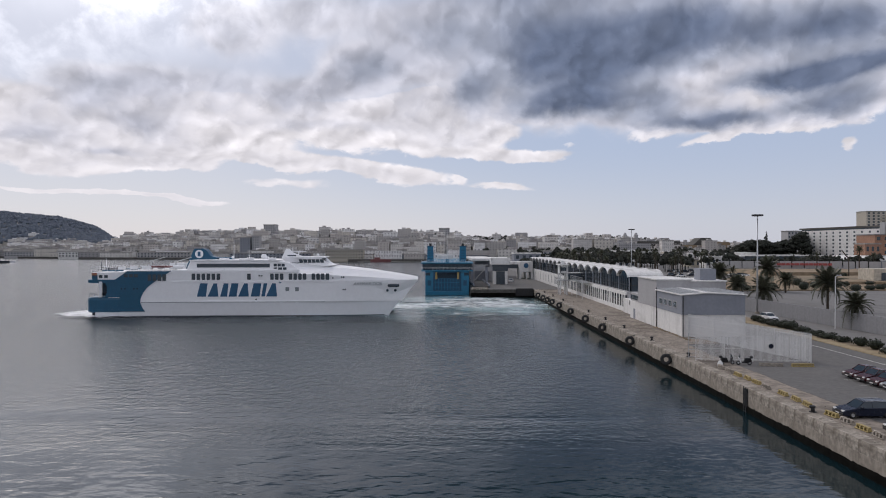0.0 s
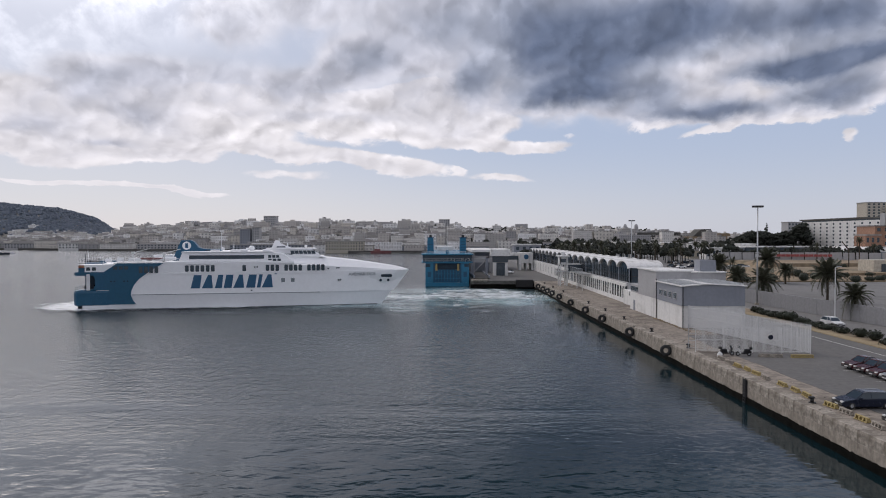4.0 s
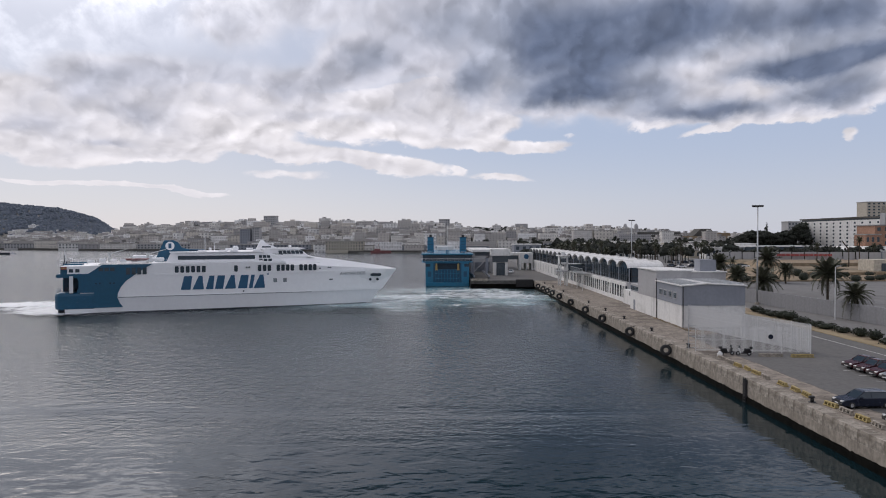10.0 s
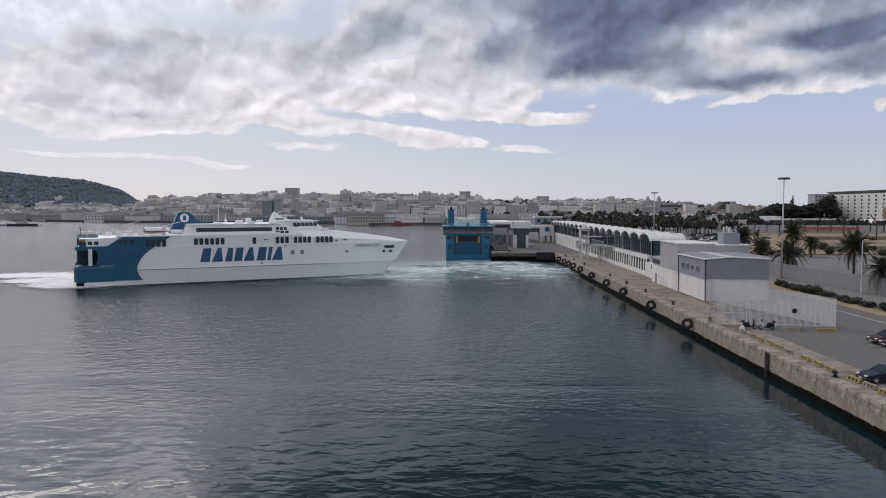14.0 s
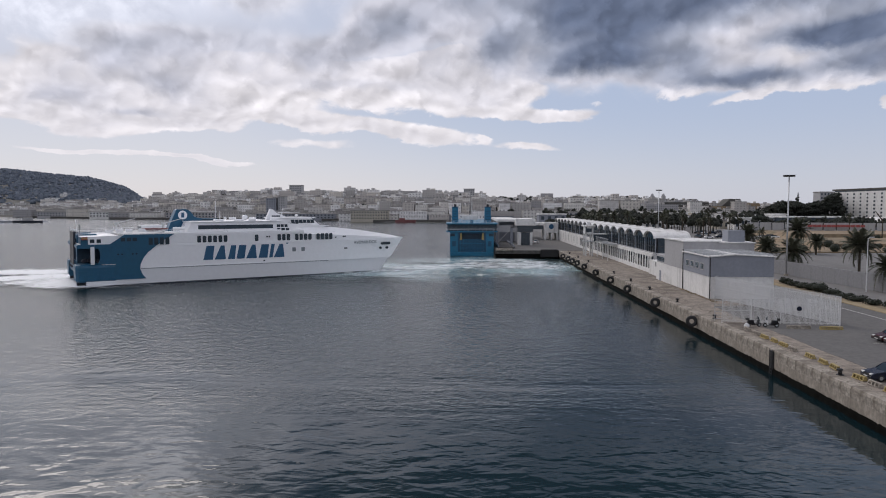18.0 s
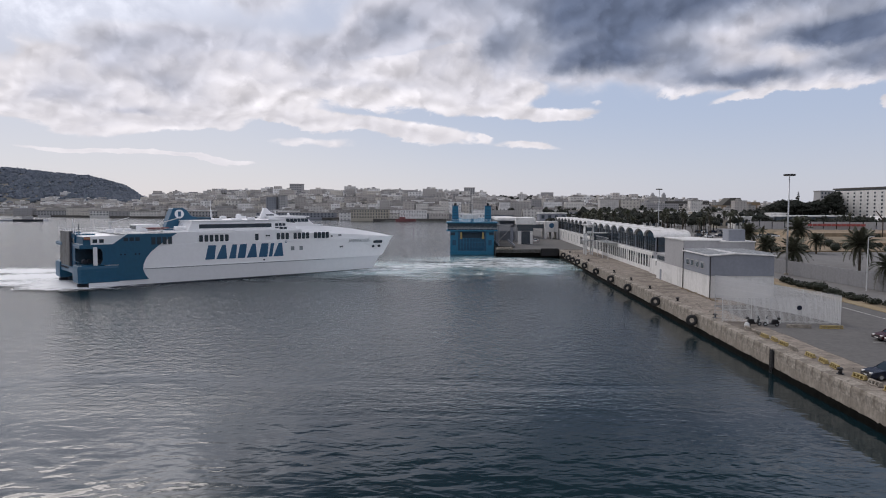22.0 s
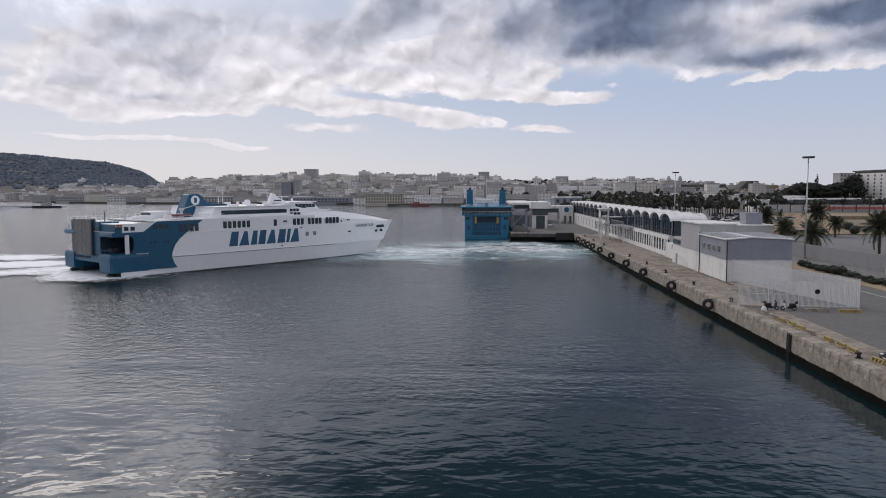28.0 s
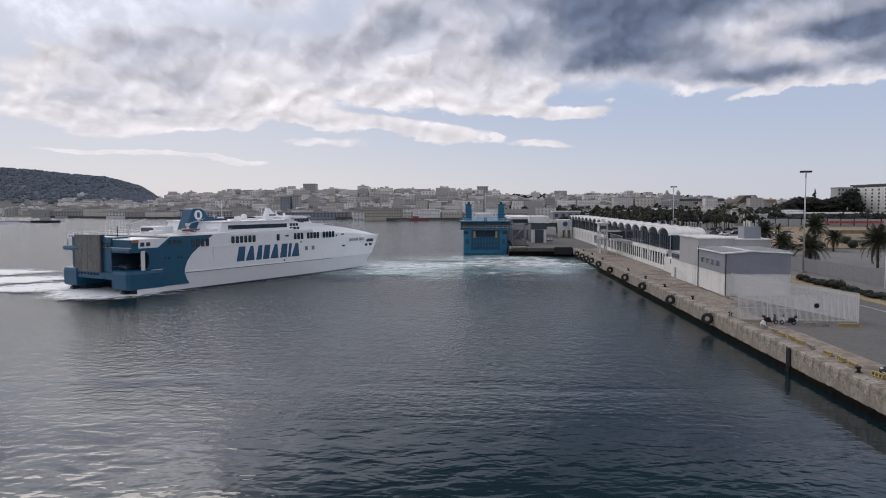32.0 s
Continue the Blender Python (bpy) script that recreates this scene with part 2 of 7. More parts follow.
def material(name, colour, rough=0.6, metal=0.0, grain=6.0, vary=0.18, stain=0.5, dirt=None, bump=0.15, streak=False, island=False, spec=0.5, random_hue=0.0, drip=0.06):
    """A painted or mineral surface: grain, stains at a larger scale, optional vertical streaks, a little relief."""
    if name in MATS:
        return MATS[name]
    m = bpy.data.materials.new(name)
    m.use_nodes = True
    N = Nodes(m.node_tree)
    co = N.add("ShaderNodeTexCoord").outputs["Object"]
    fine = N.noise(co, grain, 6.0, 0.6)
    big = N.noise(co, grain * 0.09, 5.0, 0.6, 0.6)
    c = N.mix(N.ramp(fine, 0.3, 0.7), [k * (1 - vary) for k in colour], [min(1, k * (1 + vary)) for k in colour])
    d = dirt if dirt else [k * 0.6 for k in colour]
    c = N.mix(N.ramp(big, 0.48, 0.72, 0.0, stain), c, d)
    if streak:
        s = N.noise(N.vec("MULTIPLY", co, (1.0, 1.0, drip)), grain * 0.35, 4.0, 0.6)
        c = N.mix(N.ramp(s, 0.52, 0.75, 0.0, stain), c, d)
    if island:
        r = N.add("ShaderNodeNewGeometry").outputs["Random Per Island"]
    else:
        r = N.add("ShaderNodeObjectInfo").outputs["Random"]
    if random_hue:
        h = N.add("ShaderNodeHueSaturation")
        N.put(h.inputs["Hue"], N.ramp(r, 0, 1, 0.5 - random_hue * 0.12, 0.5 + random_hue * 0.12, False))
        N.put(h.inputs["Value"], N.ramp(N.math("FRACT", N.math("MULTIPLY", r, 7.31)), 0, 1, 1 - random_hue, 1 + random_hue * 0.6, False))
        N.put(h.inputs["Color"], c)
        c = h.outputs[0]
    b = N.add("ShaderNodeBsdfPrincipled")
    N.put(b.inputs["Base Color"], c)
    N.put(b.inputs["Roughness"], N.ramp(big, 0.3, 0.7, max(0.02, rough - 0.08), min(1, rough + 0.1)))
    b.inputs["Metallic"].default_value = metal
    b.inputs["Specular IOR Level"].default_value = spec
    if bump:
        k = N.add("ShaderNodeBump")
        k.inputs["Strength"].default_value, k.inputs["Distance"].default_value = bump, 0.02
        N.put(k.inputs["Height"], fine)
        N.put(b.inputs["Normal"], k.outputs[0])
    out = N.add("ShaderNodeOutputMaterial")
    N.t.links.new(b.outputs[0], out.inputs[0])
    MATS[name] = m
    return m


def facade_material(name, wide, tall, glass=(0.05, 0.06, 0.075), island=False):
    """Plaster of many tints with rows of small dark openings, for houses a kilometre off."""
    m = bpy.data.materials.new(name)
    m.use_nodes = True
    N = Nodes(m.node_tree)
    co = N.add("ShaderNodeTexCoord").outputs["Object"]
    geo = N.add("ShaderNodeNewGeometry")
    x, y, z = N.sep(co)
    r = geo.outputs["Random Per Island"] if island else N.add("ShaderNodeObjectInfo").outputs["Random"]
    h = N.math("ADD", N.math("ADD", x, y), N.math("MULTIPLY", r, 17.0))
    fx = N.math("FRACT", N.math("DIVIDE", h, N.ramp(N.math("FRACT", N.math("MULTIPLY", r, 5.7)), 0, 1, wide * 0.7, wide * 1.5, False)))
    fz = N.math("FRACT", N.math("DIVIDE", z, N.ramp(N.math("FRACT", N.math("MULTIPLY", r, 3.9)), 0, 1, tall * 0.8, tall * 1.3, False)))
    win = N.math("MULTIPLY", N.math("MULTIPLY", N.math("GREATER_THAN", fx, 0.30), N.math("LESS_THAN", fx, 0.72)),
                 N.math("MULTIPLY", N.math("GREATER_THAN", fz, 0.30), N.math("LESS_THAN", fz, 0.80)))
    up = N.sep(geo.outputs["Normal"])[2]
    win = N.math("MULTIPLY", win, N.math("LESS_THAN", N.math("ABSOLUTE", up), 0.5))
    ramp = N.add("ShaderNodeValToRGB")
    cols = [(0.58, 0.565, 0.55), (0.76, 0.755, 0.75), (0.42, 0.405, 0.39), (0.62, 0.585, 0.53), (0.34, 0.335, 0.34), (0.70, 0.68, 0.65), (0.50, 0.47, 0.445), (0.84, 0.835, 0.83)]
    ramp.color_ramp.interpolation = "CONSTANT"
    e = ramp.color_ramp.elements
    for i, c in enumerate(cols):
        q = e[i] if i < 2 else e.new(i / 8)
        q.position, q.color = i / 8, (*c, 1)
    N.put(ramp.inputs[0], r)
    fine = N.noise(co, 0.35, 4.0, 0.6)
    c = N.mix(N.ramp(fine, 0.35, 0.7, 0.0, 0.35), ramp.outputs[0], (0.30, 0.28, 0.26))
    c = N.mix(N.math("MULTIPLY", win, N.ramp(N.math("FRACT", N.math("MULTIPLY", r, 11.3)), 0, 1, 0.30, 0.68, False)), c, glass)
    b = N.add("ShaderNodeBsdfPrincipled")
    N.put(b.inputs["Base Color"], c)
    N.put(b.inputs["Roughness"], N.math("SUBTRACT", 0.85, N.math("MULTIPLY", win, 0.5)))
    out = N.add("ShaderNodeOutputMaterial")
    N.t.links.new(b.outputs[0], out.inputs[0])
    MATS[name] = m
    return m


def water_material():
    m = bpy.data.materials.new("sea_water")
    m.use_nodes = True
    N = Nodes(m.node_tree)
    co = N.add("ShaderNodeTexCoord").outputs["Object"]
    big = N.noise(co, 0.018, 3.0, 0.5, 0.8)
    c = N.mix(N.ramp(big, 0.35, 0.65), (0.004, 0.015, 0.020), (0.006, 0.021, 0.026))
    st = N.vec("MULTIPLY", co, (0.8, 1.2, 1.0))
    w1 = N.noise(st, 0.34, 1.5, 0.5, 0.6)
    w2 = N.noise(N.vec("ADD", st, (31.0, 5.0, 0.0)), 1.1, 1.5, 0.5, 0.5)
    w3 = N.noise(N.vec("ADD", st, (3.0, 55.0, 0.0)), 3.4, 3.0, 0.6, 0.0)
    # wind ruffles the middle of the basin; the water near the berth lies smoother, in slicks
    cx, cy, cz = N.sep(co)
    slick = N.noise(N.vec("MULTIPLY", co, (0.55, 1.7, 1.0)), 0.020, 4.0, 0.55, 1.2)
    ruff = N.ramp(N.math("ADD", cy, N.math("MULTIPLY", N.math("SUBTRACT", slick, 0.5), 70.0)), 52.0, 80.0)
    ruff = N.math("MULTIPLY", ruff, N.ramp(cx, 12.0, 30.0, 1.0, 0.25))
    # the wash off the moored ferry flattens the ripples
    dx, dy = N.math("DIVIDE", N.math("SUBTRACT", cx, 3.0), 32.0), N.math("DIVIDE", N.math("SUBTRACT", cy, 215.0), 58.0)
    calm = N.ramp(N.math("ADD", N.math("MULTIPLY", dx, dx), N.math("MULTIPLY", dy, dy)), 1.2, 0.4)
    ruff = N.math("MULTIPLY", ruff, N.math("SUBTRACT", 1.0, N.math("MULTIPLY", calm, 0.45)))
    hgt = N.math("ADD", N.math("MULTIPLY", w1, N.ramp(ruff, 0, 1, N.ramp(cx, -40.0, 8.0, 0.36, 0.17), 0.18, False)), N.math("ADD", N.math("MULTIPLY", w2, N.ramp(ruff, 0, 1, 0.065, 0.20, False)), N.math("MULTIPLY", w3, N.ramp(ruff, 0, 1, 0.003, 0.09, False))))
    w0 = N.noise(N.vec("ADD", st, (13.0, 25.0, 0.0)), 0.55, 3.0, 0.7, 0.2)
    hgt = N.math("ADD", hgt, N.math("MULTIPLY", w0, N.math("MULTIPLY", ruff, N.ramp(cy, 60.0, 220.0, 0.08, 0.62, False))))
    wg = N.noise(N.vec("MULTIPLY", co, (1.7, 0.55, 1.0)), 1.0, 3.0, 0.62, 0.3)
    hgt = N.math("ADD", hgt, N.math("MULTIPLY", wg, N.math("MULTIPLY", ruff, N.ramp(cy, 65.0, 160.0, 0.20, 1.0, False))))
    hgt = N.math("MULTIPLY", hgt, N.ramp(cx, 16.0, 31.0, 1.0, 0.5))
    k = N.add("ShaderNodeBump")
    k.inputs["Strength"].default_value, k.inputs["Distance"].default_value = 1.0, 0.36
    N.put(k.inputs["Height"], hgt)
    b = N.add("ShaderNodeBsdfPrincipled")
    N.put(b.inputs["Base Color"], c)
    N.put(b.inputs["Roughness"], N.ramp(ruff, 0, 1, 0.05, 0.11, False))
    b.inputs["IOR"].default_value = 1.33
    N.put(b.inputs["Normal"], k.outputs[0])
    out = N.add("ShaderNodeOutputMaterial")
    N.t.links.new(b.outputs[0], out.inputs[0])
    return m


def foam_material(name, colour, lo, hi, scale, stretch=(1.0, 1.0, 1.0), rough=0.5, most=1.0):
    """Churned water: white or turquoise where the froth is dense, clear water between; the sheet's edge thins out by the 'fade' attribute."""
    m = bpy.data.materials.new(name)
    m.use_nodes = True
    N = Nodes(m.node_tree)
    co = N.vec("MULTIPLY", N.add("ShaderNodeTexCoord").outputs["Object"], stretch)
    at = N.add("ShaderNodeAttribute")
    at.attribute_name = "fade"
    n = N.noise(co, scale, 7.0, 0.65, 0.7)
    n = N.math("ADD", n, N.math("MULTIPLY", N.math("SUBTRACT", at.outputs["Fac"], 1.0), 0.50))
    a = N.ramp(n, lo, hi, 0.0, most)
    b = N.add("ShaderNodeBsdfPrincipled")
    b.inputs["Base Color"].default_value = (*colour, 1)
    b.inputs["Roughness"].default_value = rough
    b.inputs["Specular IOR Level"].default_value = 0.2 if rough > 0.3 else 0.5
    k = N.add("ShaderNodeBump")
    k.inputs["Strength"].default_value, k.inputs["Distance"].default_value = 0.8, 0.25
    N.put(k.inputs["Height"], n)
    N.put(b.inputs["Normal"], k.outputs[0])
    tr = N.add("ShaderNodeBsdfTransparent")
    mx = N.add("ShaderNodeMixShader")
    N.put(mx.inputs[0], a)
    N.t.links.new(tr.outputs[0], mx.inputs[1])
    N.t.links.new(b.outputs[0], mx.inputs[2])
    out = N.add("ShaderNodeOutputMaterial")
    N.t.links.new(mx.outputs[0], out.inputs[0])
    return m


def glass_material(name, colour=(0.02, 0.03, 0.04), rough=0.08):
    m = bpy.data.materials.new(name)
    m.use_nodes = True
    N = Nodes(m.node_tree)
    co = N.add("ShaderNodeTexCoord").outputs["Object"]
    n = N.noise(co, 1.3, 3.0, 0.5)
    b = N.add("ShaderNodeBsdfPrincipled")
    N.put(b.inputs["Base Color"], N.mix(n, colour, [k * 2.2 for k in colour]))
    b.inputs["Roughness"].default_value = rough
    out = N.add("ShaderNodeOutputMaterial")
    N.t.links.new(b.outputs[0], out.inputs[0])
    return m


WATER = water_material()
FOAM = foam_material("white_foam", (0.88, 0.90, 0.91), 0.04, 0.36, 0.45, (0.7, 1.1, 1.0), 0.6, 0.93)
FROTH = foam_material("streaked_froth", (0.82, 0.87, 0.88), 0.34, 0.58, 0.36, (0.60, 1.15, 1.0), 0.35, 0.85)
WASH = foam_material("turquoise_wash", (0.50, 0.68, 0.70), 0.0, 0.50, 0.15, (0.5, 1.4, 1.0), 0.08, 0.86)
GLASS = glass_material("dark_glass")
SMOKED = glass_material("smoked_glass", (0.035, 0.045, 0.055), 0.2)
SHIP_WHITE = material("ship_white_paint", (0.84, 0.845, 0.86), 0.35, grain=1.2, vary=0.02, stain=0.06, dirt=(0.70, 0.70, 0.70), bump=0.02, streak=True)
# darker copy of the ship white, with the shade below the knuckle in it
SHADED_WHITE = material("ship_shaded_white_paint", (0.72, 0.73, 0.75), 0.4, grain=1.2, vary=0.02, stain=0.08, dirt=(0.60, 0.61, 0.62), bump=0.02, streak=True)
SHIP_BLUE = material("ship_blue_paint", (0.005, 0.080, 0.158), 0.38, grain=1.2, vary=0.10, stain=0.35, dirt=(0.014, 0.095, 0.15), bump=0.02, streak=True)
SHIP_DARK = material("antifouling_paint", (0.03, 0.035, 0.05), 0.6, grain=2.0)
SHIP_GREY = material("ramp_grey_paint", (0.20, 0.225, 0.245), 0.55, grain=1.5, vary=0.12, stain=0.5, streak=True)
RAMP_BROWN = material("ramp_bare_steel", (0.17, 0.168, 0.165), 0.7, grain=1.6, vary=0.2, stain=0.6, dirt=(0.12, 0.105, 0.095), streak=True)
DECK = material("deck_paint", (0.55, 0.56, 0.56), 0.7, grain=2.0, stain=0.4)
# ship blue darkened, so recesses and undersides carry shade in their colour
SHADE_BLUE = material("recess_shade", (0.012, 0.035, 0.06), 0.6, grain=1.5)
CYAN_BLUE = material("moored_hull_paint", (0.006, 0.150, 0.270), 0.4, grain=1.2, vary=0.10, stain=0.4, dirt=(0.02, 0.13, 0.21), bump=0.02, streak=True)
DEEP_BLUE = material("stern_door_paint", (0.008, 0.075, 0.15), 0.5, grain=1.0, vary=0.15, streak=True)
YELLOW = material("yellow_paint", (0.34, 0.26, 0.10), 0.55, grain=5.0, vary=0.15, stain=0.7, dirt=(0.35, 0.28, 0.14))
RED = material("faded_red_paint", (0.34, 0.075, 0.07), 0.6, grain=3.0, stain=0.5)
WHITE_WALL = material("whitewashed_wall", (0.71, 0.70, 0.68), 0.85, grain=2.5, vary=0.06, stain=0.45, dirt=(0.40, 0.39, 0.37), streak=True)
GREY_WALL = material("grey_render", (0.245, 0.26, 0.295), 0.8, grain=2.0, vary=0.05, stain=0.14, streak=True)
LIGHT_GREY = material("light_grey_render", (0.385, 0.38, 0.385), 0.8, grain=2.0, vary=0.06, stain=0.25, streak=True)
WALL_PANEL = material("boundary_wall_concrete", (0.255, 0.255, 0.262), 0.88, grain=2.0, vary=0.08, stain=0.55, dirt=(0.15, 0.148, 0.15), streak=True)
CONCRETE = material("quay_concrete", (0.29, 0.255, 0.212), 0.92, grain=1.7, vary=0.24, stain=0.85, dirt=(0.095, 0.076, 0.058), bump=1.0, drip=0.14, streak=True)
COPING = material("coping_concrete", (0.32, 0.285, 0.24), 0.92, grain=2.8, vary=0.34, stain=0.8, dirt=(0.115, 0.094, 0.072), bump=0.9, drip=0.35, streak=True)
APRON = material("apron_concrete", (0.235, 0.200, 0.165), 0.92, grain=1.3, vary=0.34, stain=0.9, dirt=(0.10, 0.084, 0.068), bump=0.6)
ASPHALT = material("asphalt", (0.115, 0.111, 0.106), 0.85, grain=2.0, vary=0.16, stain=0.7, dirt=(0.165, 0.158, 0.148), bump=0.3)
PALE_ROAD = material("pale_road", (0.17, 0.165, 0.16), 0.9, grain=0.8, vary=0.12, stain=0.5, bump=0.2)
EARTH = material("dry_earth", (0.26, 0.195, 0.125), 0.95, grain=0.5, vary=0.2, stain=0.7, dirt=(0.10, 0.095, 0.06), bump=0.4)
TAN_KERB = material("tan_pavement", (0.30, 0.235, 0.14), 0.9, grain=2.0, vary=0.12, stain=0.4)
LINE = material("road_paint", (0.62, 0.61, 0.58), 0.8, grain=5.0, stain=0.6, dirt=(0.3, 0.3, 0.29))
ROOF_WHITE = material("white_roof_sheet", (0.74, 0.73, 0.71), 0.6, grain=3.0, vary=0.10, stain=0.7, dirt=(0.28, 0.265, 0.245))
STEEL = material("galvanised_steel", (0.46, 0.47, 0.48), 0.45, 0.6, grain=4.0, stain=0.4)
BLACK = material("black_iron", (0.018, 0.018, 0.020), 0.6, grain=6.0, stain=0.4, dirt=(0.06, 0.045, 0.03))
RUBBER = material("tyre_rubber", (0.020, 0.020, 0.021), 0.75, grain=5.0, stain=0.5, dirt=(0.06, 0.055, 0.05), bump=0.4)
WEED = material("weed_and_slime", (0.006, 0.006, 0.005), 0.95, grain=1.5, vary=0.4, stain=0.6, dirt=(0.012, 0.010, 0.007), bump=0.6, spec=0.06)
TRUNK = material("palm_trunk", (0.07, 0.056, 0.042), 0.95, grain=5.0, vary=0.3, bump=0.8)
FROND = material("palm_frond", (0.070, 0.074, 0.046), 0.7, grain=2.0, vary=0.35, stain=0.5, dirt=(0.055, 0.05, 0.025), random_hue=0.2)
LEAF = material("hedge_leaf", (0.020, 0.026, 0.013), 0.75, grain=3.0, vary=0.4, stain=0.5, dirt=(0.02, 0.03, 0.014), island=True, random_hue=0.3)
# foliage paled and blued: the haze of distance is mixed into this colour
WOOD_HAZE = material("far_woods", (0.115, 0.138, 0.175), 0.95, grain=0.06, vary=0.12, stain=0.4, dirt=(0.10, 0.12, 0.145), island=True, random_hue=0.10)
PARK_GREEN = material("park_foliage", (0.024, 0.028, 0.020), 0.9, grain=0.3, vary=0.4, stain=0.5, dirt=(0.034, 0.032, 0.020), island=True, random_hue=0.4)
GRIMY = material("grimy_concrete", (0.10, 0.095, 0.088), 0.92, grain=2.0, vary=0.35, stain=0.8, dirt=(0.045, 0.042, 0.038), bump=0.8, streak=True)
PINK = material("weathered_red_hull", (0.22, 0.085, 0.085), 0.7, grain=2.0, stain=0.5)
HILL = material("hillside_scrub", (0.040, 0.052, 0.038), 0.95, grain=0.04, vary=0.35, stain=0.6, dirt=(0.085, 0.08, 0.06))
TOWN_LAND = material("town_ground", (0.085, 0.082, 0.075), 0.95, grain=0.05, vary=0.3, stain=0.6, dirt=(0.05, 0.06, 0.035))
FACADE = facade_material("far_facade", 3.0, 3.1)
FACADE_MANY = facade_material("far_facade_many", 3.0, 3.1, island=True)
TERRACE = material("far_roof", (0.34, 0.325, 0.31), 0.9, grain=0.3, vary=0.2, random_hue=0.3)
ORANGE = material("orange_render", (0.34, 0.19, 0.125), 0.85, grain=1.0, stain=0.3)
CREAM = material("cream_render", (0.46, 0.42, 0.35), 0.85, grain=1.0, stain=0.3)
CAR_NAVY = material("navy_car_paint", (0.012, 0.017, 0.035), 0.22, 0.2, grain=8.0, vary=0.05, stain=0.1, bump=0.0)
CAR_RED = material("dark_red_car_paint", (0.060, 0.014, 0.018), 0.25, 0.2, grain=8.0, vary=0.05, stain=0.1, bump=0.0)
CAR_SILVER = material("silver_car_paint", (0.33, 0.34, 0.35), 0.28, 0.5, grain=8.0, vary=0.05, stain=0.1, bump=0.0)
CAR_BLACK = material("black_car_paint", (0.014, 0.014, 0.016), 0.22, 0.2, grain=8.0, vary=0.05, stain=0.1, bump=0.0)
CAR_WHITE = material("white_car_paint", (0.72, 0.72, 0.72), 0.28, 0.0, grain=8.0, vary=0.03, stain=0.1, bump=0.0)
LETTER = material("letter_blue", (0.020, 0.095, 0.19), 0.5, grain=2.0, vary=0.05, stain=0.2)
MESH_WHITE = material("white_fence_paint", (0.66, 0.66, 0.655), 0.6, grain=4.0, vary=0.08, stain=0.4, dirt=(0.40, 0.37, 0.33))
LAMP_WHITE = material("lamp_lens", (0.70, 0.70, 0.68), 0.2, grain=8.0, stain=0.1, bump=0.0)


